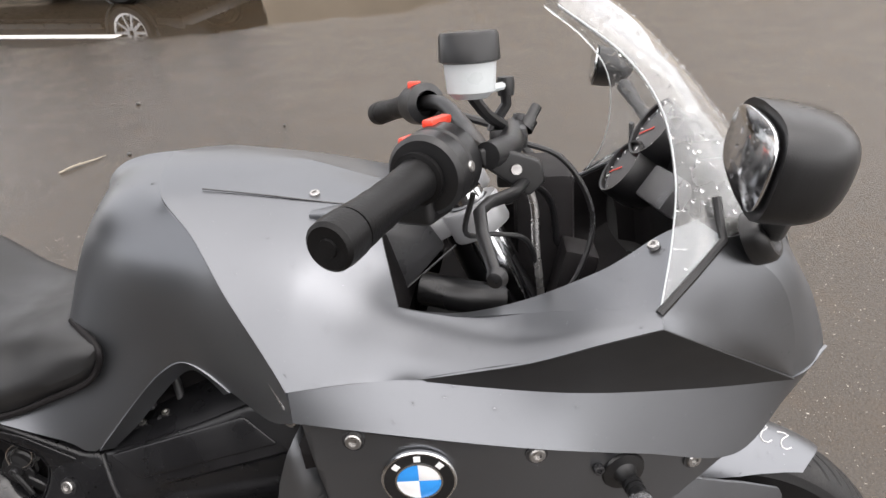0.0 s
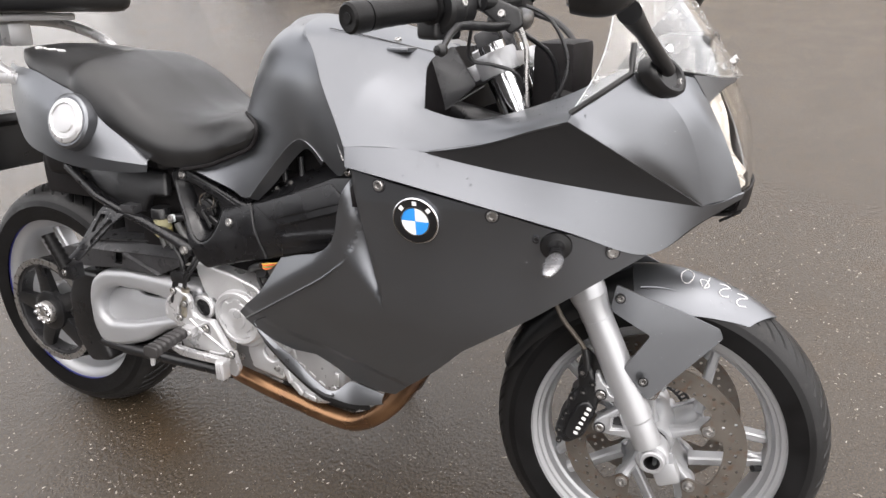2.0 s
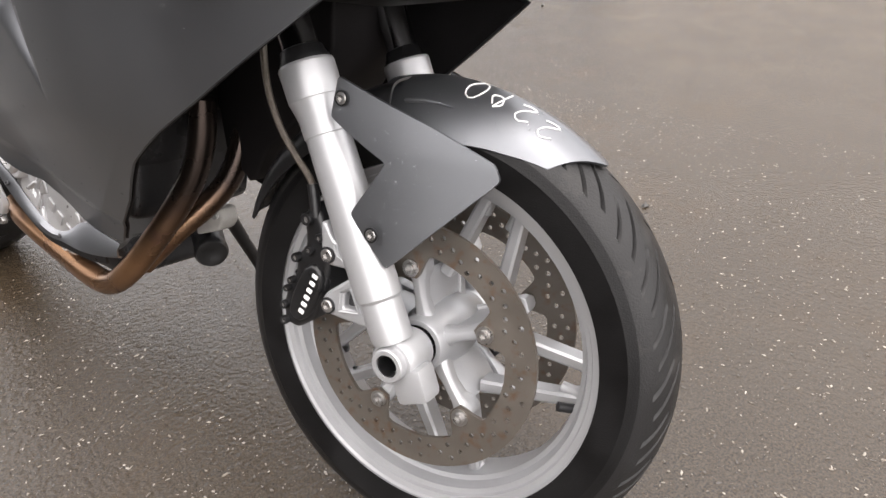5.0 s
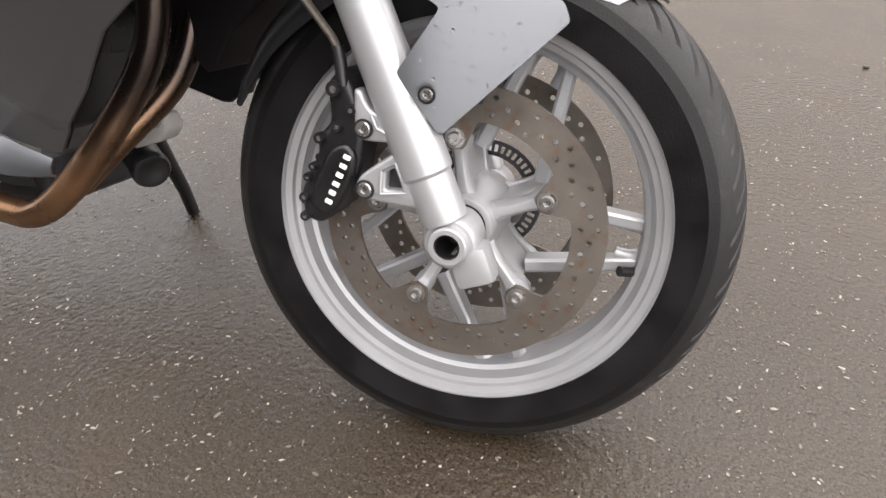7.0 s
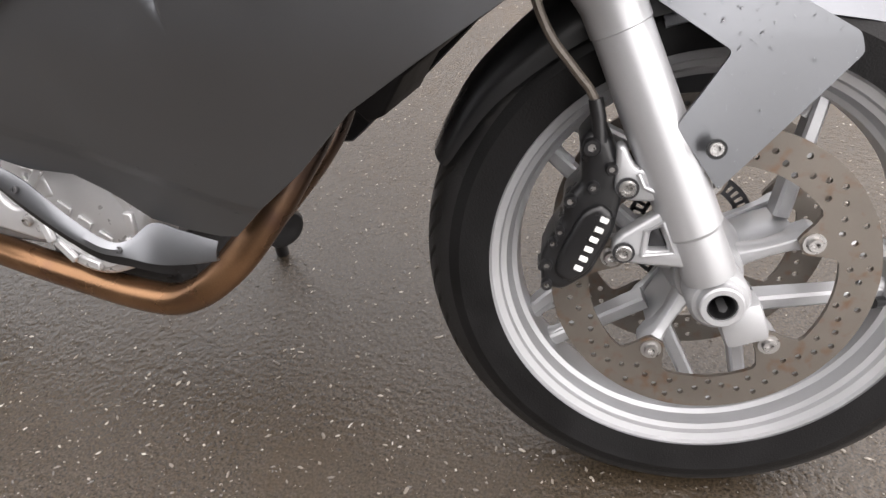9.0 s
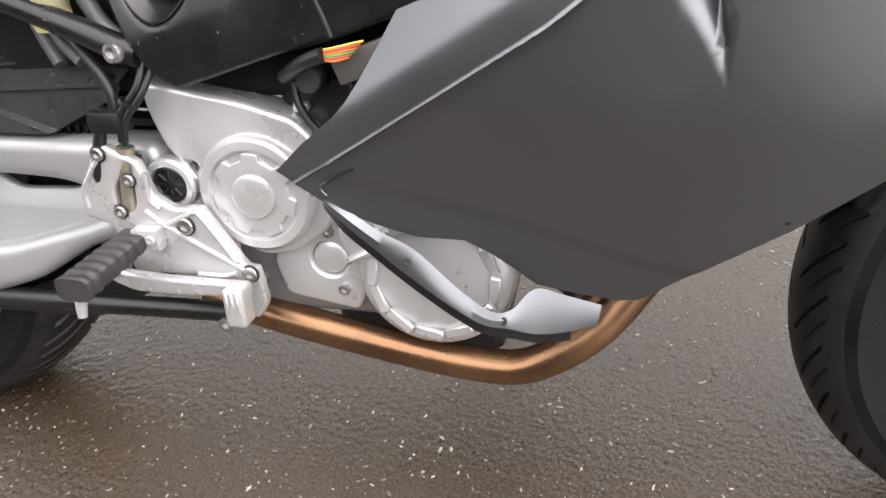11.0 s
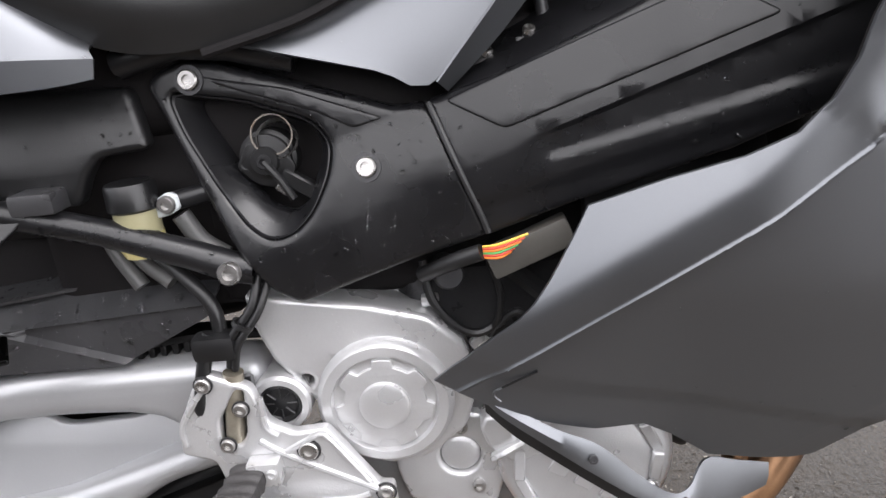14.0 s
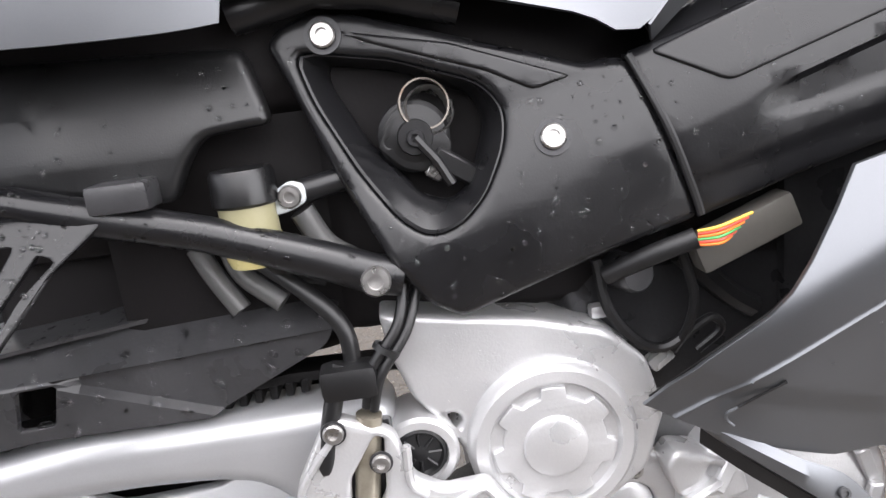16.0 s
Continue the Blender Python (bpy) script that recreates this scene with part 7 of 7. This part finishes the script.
for path, r, m_ in (([(-1.024, -0.146, 0.584), (-1.018, -0.142, 0.565), (-0.99, -0.13, 0.55)], 0.006, BLACK),
                    ([(-0.997, -0.14, 0.60), (-0.985, -0.138, 0.575), (-0.965, -0.14, 0.56)], 0.0085, HOSE),
                    ([(-1.075, -0.12, 0.58), (-1.065, -0.125, 0.56), (-1.05, -0.13, 0.535)], 0.0075, HOSE),
                    ([(-1.055, -0.12, 0.585), (-1.045, -0.128, 0.56), (-1.02, -0.135, 0.538)], 0.0075, HOSE),
                    ([(-1.035, -0.13, 0.57), (-1.00, -0.150, 0.545), (-0.98, -0.158, 0.52), (-0.978, -0.160, 0.485)], 0.0062, BLACK),
                    ([(-0.937, -0.155, 0.545), (-0.945, -0.165, 0.52), (-0.965, -0.170, 0.495), (-0.972, -0.168, 0.468)], 0.004, BLACK),
                    ([(-0.929, -0.155, 0.54), (-0.940, -0.166, 0.515), (-0.960, -0.172, 0.49), (-0.968, -0.17, 0.466)], 0.0035, BLACK),
                    ([(-0.985, -0.165, 0.50), (-0.995, -0.170, 0.47), (-1.004, -0.172, 0.435), (-1.008, -0.165, 0.42)], 0.0065, BLACK),
                    ([(-0.985, -0.165, 0.38), (-0.99, -0.165, 0.36), (-0.998, -0.165, 0.345)], 0.007, BLACK)):
    part("hose", tube(path, r, 10, 20), m_, bike)
part("hose_clip", box(-1.0, -0.962, -0.178, -0.155, 0.477, 0.500, 0.006, 2), BLACK, bike)
part("cable_tie", washer((-0.955, -0.169, 0.505), (0.5, 0.1, 0.8), 0.007, 0.0095, 0.004), BLACK, bike)
# subframe arm and pillion footrest
arm = part("subframe_arm", tube([(-0.938, -0.158, 0.552), (-0.955, -0.160, 0.556), (-0.985, -0.162, 0.570), (-1.053, -0.165, 0.597), (-1.13, -0.166, 0.620), (-1.20, -0.160, 0.640), (-1.32, -0.13, 0.690)], [0.0135, 0.0135, 0.0125, 0.0115, 0.0115, 0.0115, 0.011], 14), FRAME, bike, "black tubular subframe arm wet with rain")
part("arm_bolt", bolt((-0.954, -0.172, 0.5545), (0, -1, 0.1), 0.0098, 0.006), STEEL, arm, "bright cap-head bolt")
part("arm_clip", box(-1.115, -1.078, -0.180, -0.150, 0.618, 0.636, 0.004, 2), GREYPLASTIC, arm)


def drop_out(x, z):
    return -0.172 - max(0.0, 0.622 - z) * 0.62


PBR = fillet([(-1.180, 0.622), (-1.197, 0.579), (-1.217, 0.532), (-1.243, 0.499), (-1.233, 0.485), (-1.215, 0.489), (-1.180, 0.536), (-1.153, 0.578), (-1.118, 0.606), (-1.100, 0.622)], 0.004, 2)
PH = [fillet([(-1.177, 0.607), (-1.160, 0.607), (-1.181, 0.570), (-1.188, 0.572)], 0.003, 2), fillet([(-1.146, 0.601), (-1.136, 0.597), (-1.176, 0.546), (-1.184, 0.553), (-1.176, 0.563)], 0.003, 2)]
part("pillion_bracket", bend(plate(PBR, PH, 0.010, 0.002, 2), drop_out), FRAME, arm, "black pillion footrest bracket")
part("pillion_bolt", bolt((-1.208, -0.266, 0.496), (-0.2, -1, 0.2), 0.0075, 0.004), STEEL, arm)
part("pillion_clevis", box(-1.230, -1.185, -0.268, -0.235, 0.480, 0.515, 0.006, 2), FRAME, arm)
pillion_peg = part("pillion_footrest", tube([(-1.212, -0.258, 0.505), (-1.245, -0.262, 0.575)], [0.013, 0.011], 14, 0, 1.5), RUBBER, bike, "folded rubber pillion footrest")
for k in range(6):
    s = k / 5
    part("rib", tube([(-1.214 - 0.030 * s, -0.258 - 0.004 * s, 0.512 + 0.058 * s), (-1.216 - 0.030 * s, -0.258 - 0.004 * s, 0.517 + 0.058 * s)], 0.0145 - 0.0015 * s, 12, 0, 1.45), RUBBER, pillion_peg)
# tail sides, rack, lamp, case
TB = fillet([(-1.40, 0.745), (-1.30, 0.716), (-1.178, 0.713), (-1.017, 0.706), (-1.004, 0.658), (-1.048, 0.655), (-1.060, 0.640), (-1.072, 0.616), (-1.20, 0.640), (-1.33, 0.690)], 0.008, 3)
part("tail_lining", panel(TB, lambda x, z: -0.156 + max(0.0, -1.15 - x) * 0.18 + 0.9 * max(0.0, z - 0.645) ** 1.4, 0.02, 0.015, bevel=0.006), BLACK, bike, "black plastic tail lining")
part("tail_core", box(-1.42, -0.96, -0.125, 0.125, 0.66, 0.78, 0.03, 3), LINING, bike)
# black boxes added to hide daylight behind the fluid pot and over the tyre
part("battery_box", box(-1.14, -0.955, -0.112, 0.112, 0.50, 0.70, 0.015, 2), LINING, bike)
inner = part("inner_fender", box(-1.27, -1.10, -0.10, 0.10, 0.575, 0.70, 0.02, 2), LINING, bike)
part("fender_rear", box(-1.46, -1.25, -0.095, 0.095, 0.606, 0.70, 0.012, 2), LINING, inner)
part("rear_hugger", box(-1.46, -1.22, -0.07, 0.07, 0.62, 0.70, 0.02, 2), LINING, bike)
part("seat_rail", tube([(-1.02, -0.14, 0.724), (-0.97, -0.142, 0.735), (-0.93, -0.14, 0.73), (-0.88, -0.14, 0.715)], 0.012, 12), FRAME, bike)
for s in (-1, 1):
    rail = part("grab_rail", tube([(-1.40, 0.135, 0.905), (-1.44, 0.13, 0.945), (-1.514, 0.13, 0.973), (-1.628, 0.125, 0.994), (-1.78, 0.10, 1.0)] if s > 0 else [(-1.445, -0.128, 0.882), (-1.50, -0.130, 0.905), (-1.58, -0.120, 0.945), (-1.66, -0.10, 0.985)], 0.0125, 14, 20, 1.3), CAST, bike, "silver cast grab rail")
    part("rail_foot", box(-1.50, -1.42, s * 0.128 - 0.018, s * 0.128 + 0.018, 0.868, 0.892, 0.008, 2), CAST, rail)
rack = part("luggage_rack", box(-1.80, -1.53, -0.09, 0.12, 1.000, 1.018, 0.006, 2), CAST, bike, "silver luggage rack")
for x in (-1.60, -1.66):
    part("rack_post", box(x - 0.018, x + 0.018, -0.03, 0.03, 0.94, 0.995, 0.006, 2), CAST, rack)
case = part("top_case", box(-1.90, -1.42, -0.20, 0.22, 1.020, 1.30, 0.04, 4), BLACK, bike, "black plastic top case")
part("case_seam", box(-1.905, -1.415, -0.205, 0.225, 1.13, 1.142, 0.004, 1), GREYPLASTIC, case)
holder = part("plate_holder", box(-1.86, -1.66, -0.10, 0.10, -0.012, 0.012, 0.008, 2), BLACK, bike, "black number plate carrier", Matrix.Translation((0, 0, 0.0)) @ Matrix.Translation((-1.76, 0, 0.72)) @ Matrix.Rotation(radians(-25), 4, "Y") @ Matrix.Translation((1.76, 0, 0)))
part("holder_skirt", box(-1.82, -1.70, -0.10, 0.10, 0.62, 0.76, 0.015, 2), BLACK, holder)
for k, (x, turn) in enumerate(((-1.392, 20), (-1.372, -15), (-1.350, 30), (-1.332, -25), (-1.318, 10))):
    bar = box(-0.008, 0.008, -0.0014, 0.0014, -0.004, 0.0012, 0.0004, 1)
    part("pale_mark", bar, CHALK, bike, "small pale mark on the seat", Matrix.Translation((x, -0.098, 0.9445 - (x + 1.35) * 0.06)) @ Matrix.Rotation(radians(turn), 4, "Z") @ Matrix.Rotation(radians(18), 4, "X"))
# wiring behind the fairing wing
plug = part("connector", box(-0.036, 0.036, -0.010, 0.010, -0.0125, 0.0125, 0.003, 2), surface("brown_grey_plug", (0.085, 0.080, 0.072), 0.45, 0.0, var=0.1, scale=30), bike, "grey plug with coloured wires", Matrix.Translation((-0.709, -0.160, 0.551)) @ Matrix.Rotation(radians(-21), 4, "Y"))
WIRES = [surface("orange_wire", (0.80, 0.22, 0.03), 0.4), surface("yellow_wire", (0.80, 0.52, 0.08), 0.4), surface("green_wire", (0.10, 0.42, 0.12), 0.4), surface("red_wire", (0.72, 0.08, 0.05), 0.4)]
for k in range(6):
    s = k / 5
    part("wire", tube([(-0.747, -0.178, 0.5505 + 0.0090 * s), (-0.735, -0.184, 0.5515 + 0.0110 * s), (-0.725 + 0.014 * s, -0.178, 0.5535 + 0.0135 * s)], 0.0011, 8, 12), WIRES[(0, 3, 2, 0, 3, 1)[k]], plug)
part("wire_sleeve", tube([(-0.800, -0.150, 0.530), (-0.770, -0.170, 0.547), (-0.748, -0.178, 0.5555)], 0.0068, 12, 12), BLACK, plug, "black sleeve round the wires")
part("solenoid", lathe([(0, 0.002), (0.011, 0.002), (0.0125, 0.0), (0.0135, -0.004), (0.0135, -0.03), (0, -0.03)], (-0.777, -0.148, 0.5264), (0.2, -1, 0.1), 24), GREYPLASTIC, engine)
lug_m = Matrix.Translation((-0.7557, -0.124, 0.452)) @ Matrix.Rotation(radians(-35), 4, "Y")
part("cast_lug", box(-0.010, 0.010, -0.006, 0.006, -0.006, 0.006, 0.003, 2), CAST, engine, "", lug_m)
part("cast_boss", lathe([(0.010, -0.018), (0.009, 0.0), (0.0055, 0.002), (0.0055, 0.010), (0, 0.010)], (-0.745, -0.100, 0.462), (-0.1, -0.3, 1), 18), CAST, engine)
part("sensor_plug", box(-0.806, -0.790, -0.128, -0.116, 0.490, 0.500, 0.003, 2), CAST, engine)
for path, r in (([(-0.800, -0.128, 0.535), (-0.795, -0.135, 0.500), (-0.775, -0.135, 0.472), (-0.756, -0.134, 0.464), (-0.735, -0.134, 0.474)], 0.0042), ([(-0.742, -0.140, 0.535), (-0.735, -0.142, 0.505), (-0.738, -0.138, 0.480), (-0.748, -0.132, 0.460)], 0.0036), ([(-0.742, -0.135, 0.470), (-0.722, -0.138, 0.484), (-0.714, -0.138, 0.474), (-0.730, -0.134, 0.458)], 0.0034), ([(-0.735, -0.120, 0.530), (-0.70, -0.120, 0.495), (-0.68, -0.120, 0.480)], 0.009)):
    part("harness", tube(path, r, 8, 20), BLACK, engine)
stand = part("side_stand", tube([(-0.62, 0.14, 0.26), (-0.66, 0.24, 0.12), (-0.70, 0.335, -0.045)], [0.014, 0.012, 0.011], 12), BLACK, bike, "black side stand holding the motorcycle up")
part("stand_foot", box(-0.74, -0.66, 0.315, 0.365, -0.068, -0.055, 0.004, 1), BLACK, stand)

# ---------------------------------------------------------------- parked cars beyond the puddle
GLASS = surface("dark_car_glass", (0.02, 0.022, 0.025), 0.06, 0.0, var=0.05, spec=0.8)
ALLOY = surface("car_alloy", (0.55, 0.55, 0.56), 0.3, 0.7)
CARBLACK = surface("black_car_paint", (0.012, 0.012, 0.013), 0.18, 0.0, var=0.1, coat=1.0)
CARWHITE = surface("white_car_paint", (0.75, 0.75, 0.74), 0.22, 0.0, var=0.03, coat=1.0)


def car_half(scale_z=1.0):
    """Sections along a saloon car, each from the sill over the flank to the roof's middle."""
    out = []
    for x, sill, belt, top, w in ((-2.2, 0.45, 0.80, 0.86, 0.62), (-2.1, 0.28, 0.88, 0.95, 0.78), (-1.75, 0.24, 0.92, 1.02, 0.86), (-1.35, 0.24, 0.94, 1.25, 0.89), (-0.9, 0.24, 0.94, 1.42, 0.90), (0, 0.24, 0.93, 1.46, 0.90), (0.45, 0.24, 0.92, 1.36, 0.90), (1.0, 0.24, 0.90, 1.02, 0.89), (1.6, 0.24, 0.82, 0.92, 0.86), (2.05, 0.27, 0.70, 0.80, 0.76), (2.2, 0.42, 0.62, 0.68, 0.58)):
        roof = 0.62 if top > 1.1 else 0.8
        out.append([(x, -w * 0.93, sill), (x, -w, sill + (belt - sill) * 0.35), (x, -w * 0.98, belt - 0.06), (x, -w * 0.94, belt), (x, -w * (0.94 + roof) / 2, belt + (top - belt) * 0.55), (x, -w * roof * 0.9, top - 0.03), (x, 0, top)])
    return out


def car_wheel(parent, x, y):
    s = -1 if y < 0 else 1
    wheel = part("wheel", lathe([(0.20, -0.09), (0.225, -0.10), (0.23, -0.06), (0.19, 0.02), (0.08, 0.03), (0, 0.03)], (x, y, 0.315), (0, -s, 0), 32), ALLOY, parent, "multi-spoke alloy wheel")
    part("tyre", lathe([(0.225, -0.10), (0.29, -0.105), (0.315, -0.08), (0.315, 0.08), (0.29, 0.105), (0.225, 0.10)], (x, y, 0.315), (0, 1, 0), 40, True), RUBBER, wheel)
    for k in range(10):
        a = math.tau * k / 10
        part("spoke", spoke((x, y + s * 0.075, 0.315), a, 0.03, a, 0.215, 0.02, 0.013, 0, 0.01), ALLOY, wheel)


def car(paint, m, label):
    root = new("car")
    part("body", loft(car_half(), 26, 60, 0, True), paint, root)
    for s in (-1, 1):
        for x0, x1, name in ((-1.05, -0.32, "rear_window"), (-0.27, 0.55, "front_window")):
            pane = loft([[(x0 + (0.16 if x0 < -1 else 0), s * 0.842, 0.965), (x1, s * 0.842, 0.955)], [(x0 + 0.22, s * 0.665, 1.33), (x1 - (0.22 if x1 > 0.4 else 0), s * 0.655, 1.335)]], 8, 4, 0.01)
            part(name, pane, GLASS, root)
        part("sill", box(-0.95, 0.95, s * 0.86 - 0.03, s * 0.86 + 0.03, 0.20, 0.27, 0.015, 2), BLACK, root)
        for x in (-1.32, 1.35):
            part("wheel_arch", lathe([(0.35, -0.02), (0.37, 0), (0.35, 0.02)], (x, s * 0.868, 0.315), (0, 1, 0), 40), BLACK, root)
            car_wheel(root, x, s * 0.80)
        part("headlight", box(1.93, 2.08, s * 0.6 - 0.15, s * 0.6 + 0.13, 0.60, 0.70, 0.03, 2), LENS, root)
        part("tail_light", box(-2.12, -1.98, s * 0.62 - 0.12, s * 0.62 + 0.12, 0.74, 0.88, 0.03, 2), RED, root)
        part("mirror", box(0.42, 0.62, s * 0.97 - 0.08, s * 0.97 + 0.08, 0.93, 1.04, 0.03, 2), paint, root)
    part("underbody", box(-2.0, 2.0, -0.78, 0.78, 0.17, 0.30, 0.04, 2), BLACK, root)
    root.matrix_world = m
    return tagged(root, label, "car", "cars parked beyond the puddle")


car(CARBLACK, pose(-5.75, 8.55, 0, 0, 0, -10), "black saloon car parked beyond the puddle")
car(CARWHITE, pose(-10.7, 9.6, 0, 0, 0, -10), "white car parked behind the black one")

# ---------------------------------------------------------------- rain beads on the bodywork
rng = random.Random(11)
verts, faces = [], []


def bead(p, n, size):
    n = Vector(n).normalized()
    u = n.orthogonal().normalized()
    v = n.cross(u)
    k0 = len(verts)
    a0 = rng.uniform(0, 6)
    stretch = rng.uniform(0.8, 1.35)
    for r, h in ((1.0, 0.0), (0.75, 0.32)):
        for k in range(7):
            a = a0 + math.tau * k / 7
            verts.append(tuple(Vector(p) + u * math.cos(a) * size * r + v * math.sin(a) * size * r * stretch + n * size * h))
    verts.append(tuple(Vector(p) + n * size * 0.48))
    for k in range(7):
        faces.append((k0 + k, k0 + (k + 1) % 7, k0 + 7 + (k + 1) % 7, k0 + 7 + k))
        faces.append((k0 + 7 + k, k0 + 7 + (k + 1) % 7, k0 + 14))


def beads_on(ob, count, lo, hi, keep=lambda p, n: True):
    """Scatters beads over an object's faces that pass keep(), by area."""
    me = ob.data
    pool = [(f.area, f) for f in me.polygons if keep(f.center, f.normal)]
    total = sum(a for a, _ in pool)
    if not total:
        return
    for area, f in pool:
        want = count * area / total
        for _ in range(int(want) + (rng.random() < want % 1)):
            c = [me.vertices[i].co for i in f.vertices]
            w = [rng.random() for _ in c]
            p = sum((q * k for q, k in zip(c, w)), Vector()) / sum(w)
            bead(p, f.normal, lo + (hi - lo) * rng.random() ** 3)


for ob in bike.children_recursive:
    base = ob.name.split(".")[0]
    if ob.type != "MESH":
        continue
    if base == "windscreen":
        beads_on(ob, 2600, 0.0006, 0.0027)
    elif base in ("fork_plate", "front_mudguard"):
        beads_on(ob, 130, 0.0009, 0.0022, lambda p, n: n.y < -0.3 or n.z > 0.4)
    elif base in ("side_panel", "fairing_band", "cheek", "tank_cover", "tail_cover", "tank_flank", "rim_band"):
        beads_on(ob, 75, 0.0008, 0.0022, lambda p, n: n.y < -0.2 and p.y < 0)
    elif base in ("frame_cover", "frame_beam", "sprocket_cover", "swingarm", "subframe_arm", "tail_lining", "pillion_bracket", "guard_top"):
        beads_on(ob, 170, 0.0008, 0.0025, lambda p, n: n.y < -0.3 or n.z > 0.5)
    elif base == "belt_guard":
        beads_on(ob, 150, 0.0015, 0.0055, lambda p, n: n.y < -0.3 or n.z > 0.5)
    elif base == "mirror_glass":
        beads_on(ob, 40, 0.0008, 0.0018)
me = bpy.data.meshes.new("rain_beads")
me.from_pydata(verts, [], faces)
for f in me.polygons:
    f.use_smooth = True
me.materials.append(DROP)
beads = tagged(new("rain_beads", me), "clear rain beads on the bodywork", "raindrops", kind="stuff")
beads.matrix_world = bike.matrix_world
